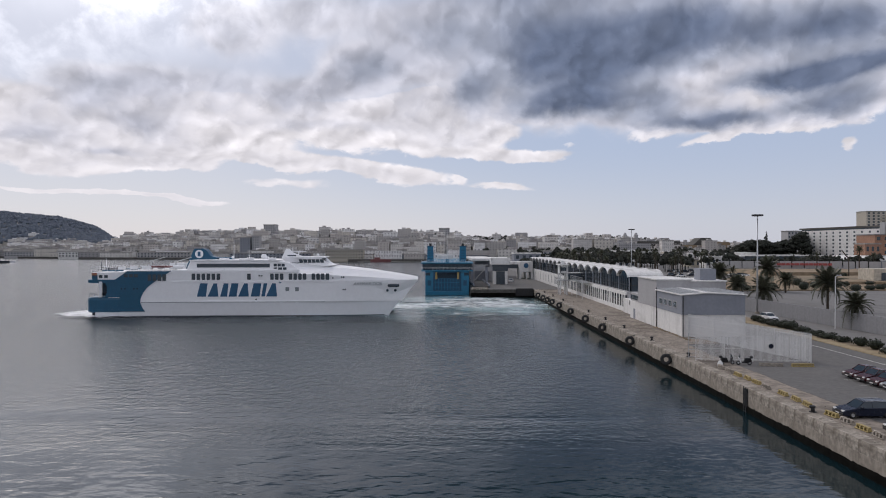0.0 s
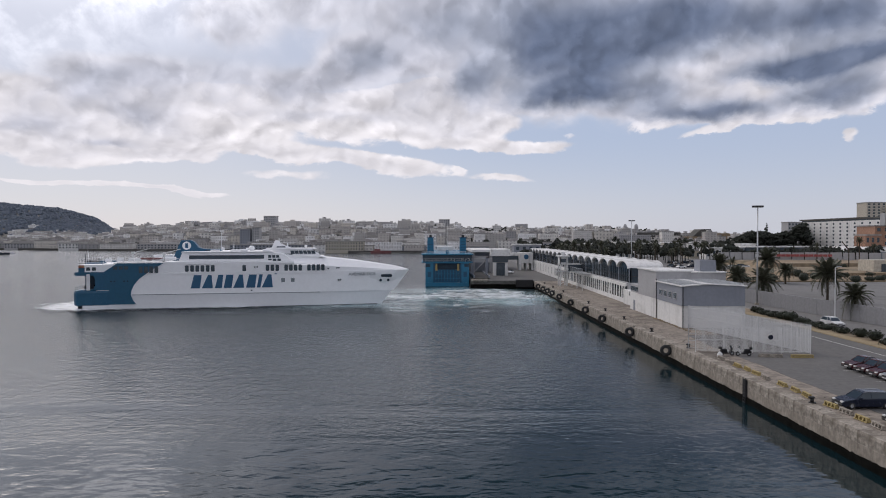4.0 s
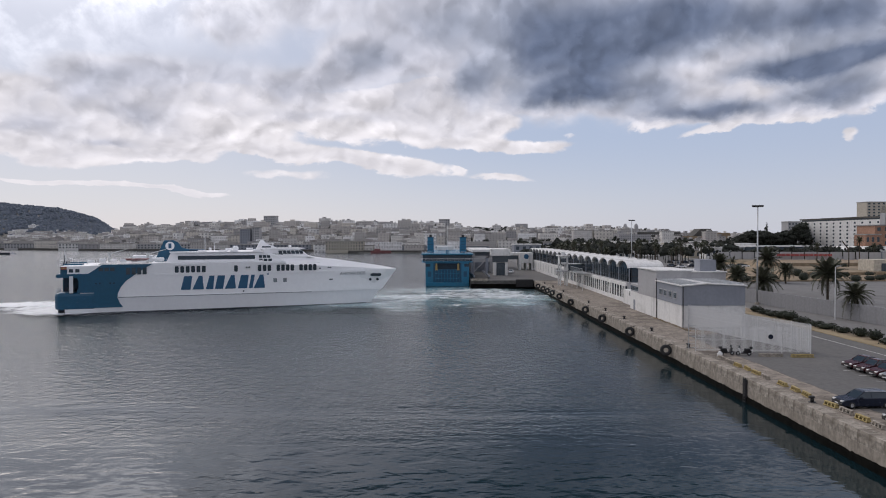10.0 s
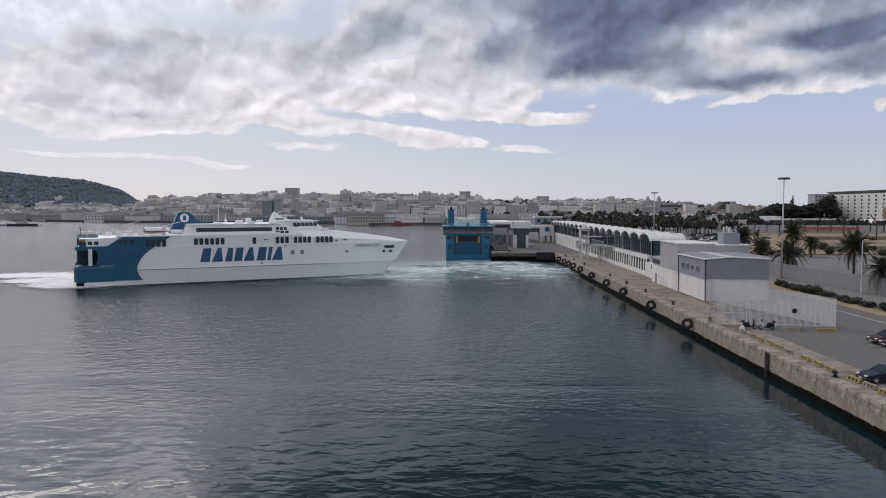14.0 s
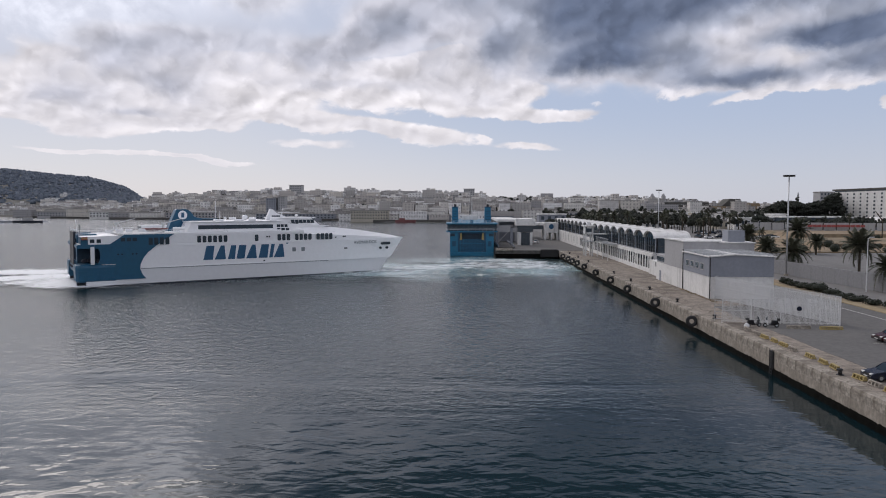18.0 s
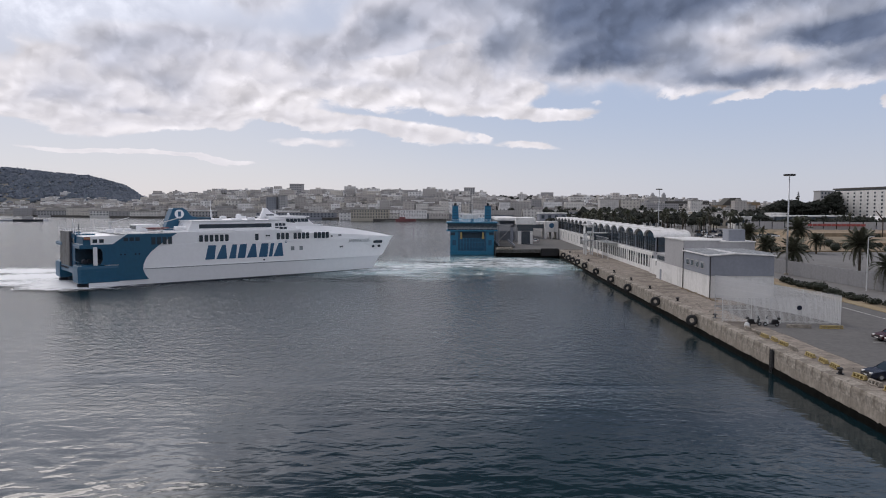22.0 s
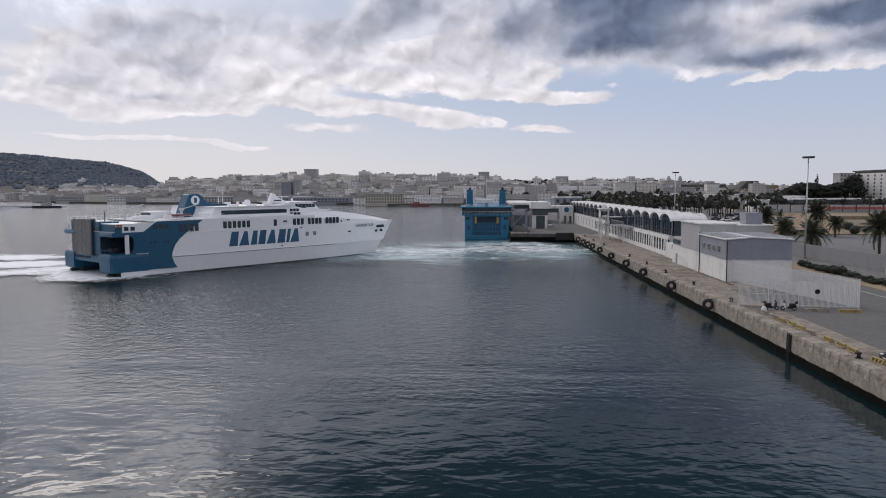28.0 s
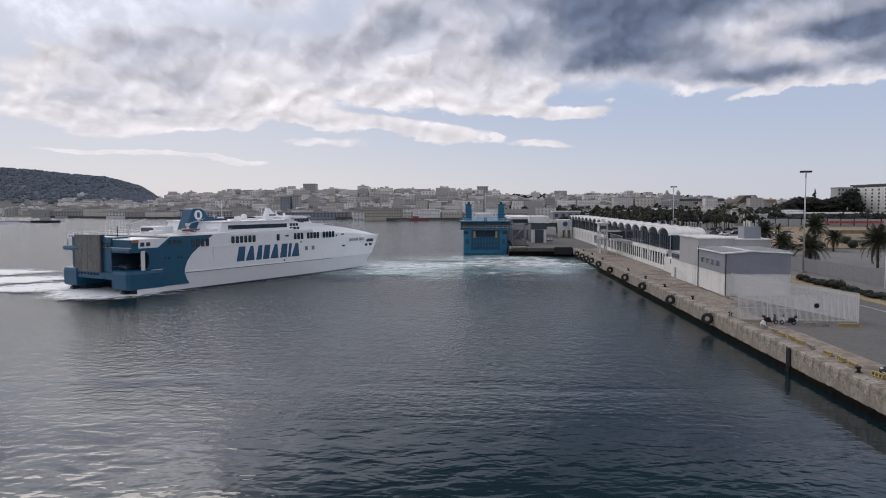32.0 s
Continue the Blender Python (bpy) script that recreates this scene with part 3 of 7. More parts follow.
# ---- mesh writing ----
class Shape:
    """Collects vertices and faces of one mesh."""

    def __init__(self):
        self.v, self.f = [], []

    def box(self, x0, x1, y0, y1, z0, z1):
        n = len(self.v)
        self.v += [(x, y, z) for z in (z0, z1) for y in (y0, y1) for x in (x0, x1)]
        self.f += [[n + i for i in q] for q in ((0, 2, 3, 1), (4, 5, 7, 6), (0, 1, 5, 4), (2, 6, 7, 3), (0, 4, 6, 2), (1, 3, 7, 5))]
        return self

    def prism(self, outline, axis, a, b):
        """An outline in two coordinates, pushed along the third: axis 'x' takes (y, z), 'y' takes (x, z), 'z' takes (x, y)."""
        n, k = len(self.v), len(outline)
        for c in (a, b):
            for p, q in outline:
                self.v.append({"x": (c, p, q), "y": (p, c, q), "z": (p, q, c)}[axis])
        self.f.append([n + i for i in range(k)])
        self.f.append([n + k + i for i in reversed(range(k))])
        for i in range(k):
            j = (i + 1) % k
            self.f.append([n + i, n + k + i, n + k + j, n + j])
        return self

    def tube(self, a, b, r0, r1=None, sides=8):
        a, b = Vector(a), Vector(b)
        r1 = r0 if r1 is None else r1
        w = (b - a).normalized()
        s = w.orthogonal().normalized()
        t = w.cross(s)
        n = len(self.v)
        for c, r in ((a, r0), (b, r1)):
            for i in range(sides):
                g = 2 * math.pi * i / sides
                self.v.append(tuple(c + (s * math.cos(g) + t * math.sin(g)) * r))
        for i in range(sides):
            j = (i + 1) % sides
            self.f.append([n + i, n + j, n + sides + j, n + sides + i])
        self.f.append([n + i for i in reversed(range(sides))])
        self.f.append([n + sides + i for i in range(sides)])
        return self

    def loft(self, rings, closed=True, caps=True):
        n, k = len(self.v), len(rings[0])
        for r in rings:
            self.v += [tuple(p) for p in r]
        for a in range(len(rings) - 1):
            for i in range(k if closed else k - 1):
                j = (i + 1) % k
                self.f.append([n + a * k + i, n + a * k + j, n + (a + 1) * k + j, n + (a + 1) * k + i])
        if caps:
            self.f.append([n + i for i in reversed(range(k))])
            self.f.append([n + (len(rings) - 1) * k + i for i in range(k)])
        return self

    def sphere(self, c, rx, ry, rz, seg=10, rings=6):
        rr = []
        for a in range(1, rings):
            g = math.pi * a / rings
            rr.append([(c[0] + rx * math.sin(g) * math.cos(2 * math.pi * i / seg), c[1] + ry * math.sin(g) * math.sin(2 * math.pi * i / seg), c[2] + rz * math.cos(g)) for i in range(seg)])
        return self.loft(rr)

    def torus(self, c, axis, R, r, seg=14, sides=8):
        n = len(self.v)
        for i in range(seg):
            g = 2 * math.pi * i / seg
            for j in range(sides):
                h = 2 * math.pi * j / sides
                p, q, w = (R + r * math.cos(h)) * math.cos(g), (R + r * math.cos(h)) * math.sin(g), r * math.sin(h)
                o = {"x": (w, p, q), "y": (p, w, q), "z": (p, q, w)}[axis]
                self.v.append((c[0] + o[0], c[1] + o[1], c[2] + o[2]))
        for i in range(seg):
            for j in range(sides):
                a, b = (i + 1) % seg, (j + 1) % sides
                self.f.append([n + i * sides + j, n + a * sides + j, n + a * sides + b, n + i * sides + b])
        return self

    def mesh(self, name, mat, smooth=False, bevel=0.0):
        me = bpy.data.meshes.new(name)
        me.from_pydata(self.v, [], self.f)
        bm = bmesh.new()
        bm.from_mesh(me)
        bmesh.ops.recalc_face_normals(bm, faces=bm.faces)
        if bevel:
            bmesh.ops.bevel(bm, geom=bm.edges[:], offset=bevel, segments=1, affect="EDGES")
        bm.to_mesh(me)
        bm.free()
        if smooth:
            me.polygons.foreach_set("use_smooth", [True] * len(me.polygons))
        me.materials.append(mat)
        return me


def thing(name, label, category, at=(0, 0, 0), turn=0.0, group="", kind=""):
    e = new(name)
    e.empty_display_size = 0.5
    e.matrix_basis = pose(*at, 0, 0, turn)
    return tagged(e, label, category, group, kind)


def part(name, shape, mat, parent, label="", smooth=False, bevel=0.0):
    ob = new(name, shape.mesh(name, mat, smooth, bevel))
    ob.parent = parent
    if label:
        tagged(ob, label)
    return ob


def share(name, me, parent, m=None):
    ob = new(name, me)
    ob.parent = parent
    if m is not None:
        ob.matrix_basis = m
    return ob


def solid(name, shape, mat, label="", category="", group="", kind="", smooth=False, bevel=0.0):
    return tagged(new(name, shape.mesh(name, mat, smooth, bevel)), label, category, group, kind)


Box = lambda *a: Shape().box(*a)


# ---- water and land ----
QX, QZ = 33.3, 2.63            # quay face and quay level
CROSS_Y = 239.0                # head of the inner pier


def build_water():
    s = Shape()
    xs = [-4000, -2400, -1400, -800] + list(range(-600, 601, 60)) + [800, 1400, 2400, 4000]
    ys = [-2500, -1200, -500, -200] + list(range(-60, 901, 60)) + [1200, 1800, 3000, 4600]
    s.v = [(x, y, 0) for y in ys for x in xs]
    k = len(xs)
    s.f = [[j * k + i, j * k + i + 1, (j + 1) * k + i + 1, (j + 1) * k + i] for j in range(len(ys) - 1) for i in range(k - 1)]
    return solid("water", s, WATER, "dark blue-green harbour water with small ripples", "water", kind="structure")


def smooth(a, b, x):
    t = min(1.0, max(0.0, (x - a) / (b - a)))
    return t * t * (3 - 2 * t)


SHORE = [(-1400, 1250), (-800, 1080), (-577, 940), (-400, 850), (-250, 835), (-120, 790), (-90, 740), (0, 735), (60, 720), (4000, 720)]
# slope of the skyline against its bearing (both as tangents), headland first, then the town
CREST = [(-1.3, 0.070), (-0.80, 0.058), (-0.695, 0.054), (-0.63, 0.049), (-0.579, 0.0435), (-0.534, 0.039), (-0.485, 0.027), (-0.460, 0.013), (-0.42, 0.009), (-0.36, 0.013),
         (-0.30, 0.0145), (-0.245, 0.018), (-0.19, 0.015), (-0.13, 0.016), (-0.06, 0.013), (0.0, 0.014), (0.06, 0.009), (0.15, 0.010), (0.23, 0.011), (0.33, 0.006), (0.42, 0.002), (0.6, 0.006), (1.5, 0.02)]


def line(rows, x):
    for (a, p), (b, q) in zip(rows, rows[1:]):
        if x <= b:
            return p + (q - p) * min(1, max(0, (x - a) / (b - a)))
    return rows[-1][1]


def land_height(x, y):
    """Height of the far land: a low waterfront, then the slopes of the town and the wooded headland."""
    s = line(SHORE, x)
    d = y - s
    if x > 36 and y < 760:
        d = max(d, 30.0)
    if d < 0:
        return -4.0
    t = x / max(y, 1)
    hill = smooth(-0.44, -0.49, t)
    reach = 400 + 700 * hill
    top = line(CREST, t) * (s + reach) + 18 - 10 * (1 - hill) - 5 * hill
    up = smooth(15, reach, d)
    up = up * (1 - hill) + up ** 1.3 * hill
    n = noise.noise(Vector((x * 0.006, y * 0.006, 0.3))) * 3 + noise.noise(Vector((x * 0.02, y * 0.02, 1.3))) * 1.5
    return 2.2 + (top - 2.2) * up + n * smooth(60, 300, d) * (1 - hill * 0.5)


def build_land():
    xs = [-2600 + 32 * i for i in range(150)]
    ys = [560 + 30 * j for j in range(90)]
    s = Shape()
    s.v = [(x, y, land_height(x, y) if y > 700 else -4.0) for y in ys for x in xs]
    k = len(xs)
    s.f = [[j * k + i, j * k + i + 1, (j + 1) * k + i + 1, (j + 1) * k + i] for j in range(len(ys) - 1) for i in range(k - 1)
           if max(s.v[j * k + i][2], s.v[j * k + i + 1][2], s.v[(j + 1) * k + i][2], s.v[(j + 1) * k + i + 1][2]) > -3]
    return solid("ground", s, TOWN_LAND, "far town slopes and wooded headland above the bay", "land", kind="structure", smooth=True)


def build_harbour_ground():
    """The paved land behind the quay: flat, then rising a little towards the town."""
    s = Shape()
    s.box(QX + 0.9, 900, -160, 740, -6, QZ - 0.02)
    ob = solid("ground", s, PALE_ROAD, "paved grey harbour ground behind the quay", "ground", kind="structure")
    r = Shape().box(QX + 0.5, 44.0, -160, 330, QZ - 0.3, QZ)
    solid("pavement", r, APRON, "worn brown concrete apron along the quay", "pavement", kind="structure")
    rng = random.Random(2)
    a = Shape()
    for i in range(90):
        y = -162 + 3 * i
        a.box(38.5 + 0.5 * noise.noise(Vector((y * 0.11, 0, 0))) - 0.2 * rng.random(), 60.5, y, y + 3.0, QZ - 0.3, QZ + 0.02)
    b = Shape()
    for i in range(700):
        x, y, r = rng.uniform(33.6, 37.2), rng.uniform(45, 235), rng.uniform(0.03, 0.11)
        b.sphere((x, y, QZ + 0.02), r * 1.3, r, r * 0.7, 5, 4)
    solid("gravel", b, COPING, "loose stones and debris along the quay edge", "gravel", kind="stuff")
    solid("road", a, ASPHALT, "dark asphalt car park and road", "road", kind="structure")
    a = Shape().box(52.0, 60.5, 108.0, 330, QZ - 0.3, QZ + 0.02)
    solid("road", a, ASPHALT, "dark asphalt road behind the terminal", "road", kind="structure")
    k = Shape()
    for i in range(60):
        k.box(60.5, 62.4, -40 + 5 * i, -40 + 5 * i + 4.96, QZ - 0.3, QZ + 0.14)
    solid("pavement", k, TAN_KERB, "tan paving with a raised kerb beside the hedge", "pavement", kind="structure", bevel=0.02)
    b = Shape()
    for i in range(60):
        b.box(65.0, 65.3, -40 + 5 * i, -40 + 5 * i + 4.97, QZ - 0.3, QZ + 0.16)
    solid("trim", b, COPING, "pale concrete kerb along the planted strip", "kerb", kind="structure")
    e = Shape().box(62.4, 65.0, -40, 260, QZ - 0.2, QZ + 0.12)
    solid("ground", e, EARTH, "bare planted strip under the hedge", "ground", kind="structure")
    l = Shape().box(57.2, 57.35, 20, 200, QZ + 0.02, QZ + 0.026)
    solid("road_marking", l, LINE, "worn white line along the road", "road marking", kind="structure")
    for y in (67, 70, 73, 76, 79):
        q = Shape().box(46.2, 51.2, y, y + 0.09, QZ + 0.02, QZ + 0.026)
        solid("road_marking", q, LINE, "worn white bay line on the car park", "road marking", group="bay lines", kind="structure")
    # earth terraces beyond the grey boundary wall
    for x0, x1, y0, y1, h in ((96, 460, 232, 300, 0.35), (128, 460, 262, 312, 1.4), (150, 560, 322, 372, 2.6)):
        q = Shape().prism([(x0, QZ - 0.5), (x0 + 5, QZ + h), (x1, QZ + h + 0.4), (x1, QZ - 0.5)], "y", y0, y1)
        solid("ground", q, EARTH, "dry tan earth bank beyond the boundary wall", "ground", kind="structure")


def build_quay():
    q = thing("quay_wall", "weathered pale concrete quay wall with a dark tide line", "quay", kind="structure")
    # cast blocks of the face, each with open joints; the coping blocks sit on them
    rng = random.Random(4)
    y = -60.0
    face = []
    while y < CROSS_Y - 3:
        w = 5.0
        face.append((y, y + w))
        y += w
    def rough_block(name, z0, z1, nz, mat, seed, lip):
        """A cast block with a spalled, uneven face and a chipped upper edge."""
        s, ny = Shape(), 16
        for j in range(nz + 1):
            for i in range(ny + 1):
                yy, zz = 0.004 + 4.992 * i / ny, z0 + (z1 - z0) * j / nz
                n = 0.05 * noise.noise(Vector((yy * 1.1 + seed * 9, zz * 1.6, 0))) + 0.03 * noise.noise(Vector((yy * 3.7, zz * 4, seed)))
                if lip and j == nz:
                    n += 0.06 + 0.05 * abs(noise.noise(Vector((yy * 2.1 + seed * 5, 3, 1))))
                    zz -= 0.05 * abs(noise.noise(Vector((yy * 2.7, 1, seed))))
                s.v.append((n, yy, zz))
        k = ny + 1
        for j in range(nz):
            for i in range(ny):
                s.f.append([j * k + i, (j + 1) * k + i, (j + 1) * k + i + 1, j * k + i + 1])
        n = len(s.v)
        s.v += [(1.3, 0.004, z0), (1.3, 4.996, z0), (1.3, 0.004, z1), (1.3, 4.996, z1)]
        s.f.append([nz * k + i for i in range(k)] + [n + 3, n + 2])
        s.f.append([j * k for j in range(nz + 1)] + [n + 2, n])
        s.f.append([j * k + ny for j in range(nz + 1)] + [n + 3, n + 1])
        s.f.append([n, n + 1, n + 3, n + 2])
        s.f.append([i for i in range(k)] + [n + 1, n])
        return s.mesh(name, mat)

    me = [rough_block("block", -5.2, 1.63, 16, CONCRETE, i, False) for i in range(5)]
    cap = [rough_block("coping_block", 1.632, QZ + 0.02, 4, COPING, i + 7, True) for i in range(5)]
    for i, (a, b) in enumerate(face):
        share("block", me[(i * 3) % 5], q, pose(QX + rng.uniform(-0.006, 0.006), a, 0))
        share("coping_block", cap[(i * 2) % 5], q, pose(QX + rng.uniform(-0.006, 0.006), a, rng.uniform(-0.006, 0.006)))
    w = Shape()
    rings = []
    for i in range(1060):
        a = -20 + i * 0.245
        h = 0.72 + 0.10 * noise.noise(Vector((a * 0.22, 0, 0))) + 0.10 * noise.noise(Vector((a * 0.9, 4, 0))) + 0.14 * noise.noise(Vector((a * 3.1, 7, 0)))
        d = 0.11 + 0.05 * noise.noise(Vector((a * 1.3, 2, 0)))
        rings.append([(QX + 0.2, a, -1.0), (QX - d - 0.05, a, -1.0), (QX - d, a, h * 0.55), (QX - d * 0.75, a, h * 0.9), (QX + 0.1, a, h + 0.04)])
    w.loft(rings)
    part("tide_line", w, WEED, q, "dark weed along the waterline")
    part("wall_core", Box(QX + 1.2, QX + 3.2, -160, CROSS_Y, -6, QZ - 0.05), CONCRETE, q)
    # inner pier head
    p = thing("pier_head", "broad concrete pier head with dark rubber along its foot", "pier", kind="structure")
    part("slab", Box(12.0, 45, CROSS_Y, 470, -5, QZ - 0.01), GRIMY, p)
    part("top", Box(12.2, 44.5, CROSS_Y + 0.3, 470, QZ - 0.01, QZ + 0.05), ASPHALT, p, "worn grey paving")
    part("coping", Box(11.8, 33.2, CROSS_Y - 0.3, CROSS_Y + 0.9, 1.5, QZ + 0.10), GRIMY, p, bevel=0.12)
    part("foot", Box(11.7, 33.2, CROSS_Y - 0.5, CROSS_Y + 0.3, -2, 1.5), WEED, p, "black wet foot of the pier")
    part("bumper", Box(27.0, 33.0, CROSS_Y - 0.9, CROSS_Y, 0.4, QZ + 0.45), RUBBER, p, "black rubber corner bumper", bevel=0.2)
    for i in range(6):
        part("rubble", Shape().sphere((12.5 + 0.9 * i, CROSS_Y - 0.4 + 0.2 * (i % 2), QZ + 0.3), 0.7, 0.6, 0.5), COPING, p)


def tyre_fender(y, z=1.78):
    """A big tyre hung on edge, so that its open side looks along the quay."""
    rng = random.Random(int(y * 10))
    e = thing("tyre_fender", "big black tyre hung on edge from the quay by chains", "fender", (QX - 0.66, y, z), 0.0, group="quay tyre fenders")
    e.matrix_basis = pose(QX - 0.66, y, z + rng.uniform(-0.12, 0.12), rng.uniform(-12, 12), rng.uniform(-15, 15), rng.uniform(-42, -12))
    part("tyre", Shape().loft([[(r * math.cos(g), h, r * math.sin(g)) for g in [k * math.pi / 11 for k in range(22)]] for r, h in ((0.34, -0.24), (0.50, -0.33), (0.72, -0.30), (0.80, -0.16), (0.80, 0.16), (0.72, 0.30), (0.50, 0.33), (0.34, 0.24), (0.34, -0.24))], caps=False), RUBBER, e, smooth=True)
    for k in (-0.25, 0.25):
        part("chain", Shape().tube((0.2, k, 0.75), (0.95, k * 1.3, QZ - z + 0.02), 0.045), BLACK, e)


def bollard(x, y):
    e = thing("bollard", "black iron mooring bollard on the quay coping", "bollard", (x, y, QZ + 0.02), group="quay bollards")
    e.scale = (0.8, 0.8, 0.75)
    part("base_plate", Shape().tube((0, 0, 0), (0, 0, 0.08), 0.42, 0.40, 12), BLACK, e)
    part("post", Shape().tube((0, 0, 0.08), (0, 0, 0.62), 0.22, 0.18, 12), BLACK, e, smooth=True)
    part("head", Shape().loft([[(0.36 * k * math.cos(g) - 0.06, 0.30 * k * math.sin(g), h) for g in [i * math.pi / 6 for i in range(12)]] for k, h in ((0.6, 0.5), (1.0, 0.6), (1.0, 0.72), (0.7, 0.80))]), BLACK, e)


def ladder_slot():
    e = thing("ladder", "dark iron ladder in a slot of the quay face", "ladder", (QX - 0.02, 75.0, 0))
    part("slot", Box(-0.08, 0.02, -0.38, 0.38, -0.5, QZ - 0.1), BLACK, e)
    for k in (-0.28, 0.28):
        part("rail", Shape().tube((-0.16, k, -0.5), (-0.16, k, QZ + 0.1), 0.045, sides=6), BLACK, e)
    rung = Shape().tube((-0.16, -0.28, 0), (-0.16, 0.28, 0), 0.03, sides=5).mesh("rung", BLACK)
    for i in range(8):
        share("rung", rung, e, pose(0, 0, 0.1 + 0.32 * i))


def stop_block_mesh(mat):
    """A low wheel stop: an open frame of splayed feet between a top and a bottom rail."""
    s = Shape()
    for y in (-0.74, -0.28, 0.18, 0.64):
        s.prism([(-0.24, 0.0), (0.24, 0.0), (0.11, 0.36), (-0.11, 0.36)], "y", y, y + 0.12)
    for y, k in ((-0.62, 0.34), (-0.16, 0.34), (0.30, 0.34)):
        s.tube((-0.10, y, 0.08), (0.0, y + k, 0.32), 0.04, sides=4)
        s.tube((0.10, y + k, 0.08), (0.0, y, 0.32), 0.04, sides=4)
    s.box(-0.11, 0.11, -0.80, 0.80, 0.31, 0.40)
    for x in (-0.26, 0.18):
        s.box(x, x + 0.08, -0.80, 0.80, 0.0, 0.08)
    return s.mesh("stop_block", mat, bevel=0.01)


def build_stop_blocks():
    ye, gr = stop_block_mesh(YELLOW), stop_block_mesh(COPING)
    rng = random.Random(9)
    for y, k in ((86.6, 1), (83.9, 1), (81.6, 0), (79.4, 0), (77.0, 0), (74.7, 1), (71.2, 0), (68.6, 0), (66.3, 0), (62.3, 0), (60.0, 1), (57.6, 0), (55.4, 1), (52.6, 0), (50.2, 1), (47.5, 0)):
        ob = new("stop_block", gr if k else ye)
        ob.matrix_basis = pose(35.35 + rng.uniform(-0.1, 0.1), y, QZ + 0.03, 0, 0, rng.uniform(-8, 8))
        tagged(ob, "grey concrete wheel stop beside the quay edge" if k else "chipped yellow wheel stop beside the quay edge", "barrier", "quay wheel stops")
    for x, y, k in ((41.6, 88.2, 1), (42.9, 88.0, 1), (45.4, 87.6, 0), (46.6, 87.6, 0)):
        ob = new("stop_block", gr if k else ye)
        ob.matrix_basis = pose(x, y, QZ + 0.02, 0, 0, 84)
        tagged(ob, "wheel stop lying in front of the white fence", "barrier", "fence wheel stops")


# ---- terminal on the quay ----
TX = 43.3


def build_terminal():
    e = thing("terminal_building", "long terminal with white barrel vaults and a slotted white wall", "building", kind="structure")
    y0, n, w, deep = 160.0, 18, 9.35, 8.3
    yend = y0 + n * w
    # slotted lower wall: piers and slots, every slab its own piece
    part("plinth", Box(TX - 0.12, TX + 0.35, y0, yend, QZ, QZ + 1.0), WHITE_WALL, e)
    part("wall_band", Box(TX - 0.10, TX + 0.35, y0, yend, 6.35, 7.1), WHITE_WALL, e)
    part("backing", Box(TX - 0.05, TX + 0.3, y0, yend, QZ + 0.9, 6.5), GLASS, e, "dark glazing behind the slots")
    pier = Box(-0.08, 0.05, 0, 0.78, QZ + 1.0, 6.35).mesh("wall_panel", WHITE_WALL, bevel=0.02)
    wide = Box(-0.08, 0.05, 0, 6.2, QZ + 1.0, 6.35).mesh("wall_panel", WHITE_WALL, bevel=0.02)
    slant = Shape()
    slant.prism([(0.0, QZ + 1.0), (0.35, QZ + 1.0), (1.1, 6.35), (0.75, 6.35)], "x", -0.07, 0.0)
    slant = slant.mesh("wall_panel", WHITE_WALL)
    y, i = y0 + 0.2, 0
    rng = random.Random(3)
    while y < yend - 8:
        if y > 256:
            share("wall_panel", wide, e, pose(TX, y, 0))
            y += 7.0
            continue
        share("wall_panel", pier, e, pose(TX, y, 0))
        if rng.random() < 0.25 and y < 196:
            share("wall_panel", slant, e, pose(TX, y + 0.9, 0))
        y += 2.4
    # glazed upper floor and the vaults
    part("upper_wall", Box(TX + 0.9, TX + 1.2, y0, yend, 7.0, 10.6), GLASS, e, "dark glazed upper storey")
    part("end_wall", Box(TX + 0.9, TX + deep, y0, y0 + 0.3, QZ, 10.6), GLASS, e, "dark glazed end wall")
    part("sill", Box(TX + 0.3, TX + deep, y0 - 0.1, yend, 6.95, 7.25), LIGHT_GREY, e)
    part("back_wall", Box(TX + deep - 0.3, TX + deep, y0 + 0.3, yend, QZ, 10.2), WHITE_WALL, e)
    post = Box(0, 0.16, -0.08, 0.08, 7.25, 10.6).mesh("mullion", GREY_WALL)
    thin = Box(0, 0.1, -0.04, 0.04, 7.25, 10.6).mesh("mullion", BLACK)
    rail = Box(0, 0.08, 0.1, w - 0.1, 8.6, 8.68).mesh("transom", BLACK)

    def vault():
        s, k = Shape(), 12
        out = [(w / 2 - (w / 2 - 0.05) * math.cos(math.pi * a / k), 10.55 + 1.65 * math.sin(math.pi * a / k)) for a in range(k + 1)]
        inn = [(w / 2 - (w / 2 - 0.14) * math.cos(math.pi * a / k), 10.45 + 1.60 * math.sin(math.pi * a / k)) for a in range(k + 1)]
        s.prism(out + inn[::-1], "x", TX + 0.35, TX + deep + 0.4)
        return s.mesh("vault", ROOF_WHITE)

    def lunette():
        k = 12
        out = [(w / 2 - (w / 2 - 0.16) * math.cos(math.pi * a / k), 10.45 + 1.57 * math.sin(math.pi * a / k)) for a in range(k + 1)]
        return Shape().prism(out, "x", TX + 0.85, TX + 0.98).mesh("lunette", GLASS)

    va, lu = vault(), lunette()
    for i in range(n):
        m = pose(0, y0 + i * w, 0)
        share("vault", va, e, m)
        share("lunette", lu, e, m)
        share("mullion", post, e, pose(TX + 0.75, y0 + i * w, 0))
        share("transom", rail, e, pose(TX + 0.82, y0 + i * w, 0))
        for j in (1, 2, 3, 4):
            share("mullion", thin, e, pose(TX + 0.80, y0 + i * w + j * w / 5, 0))
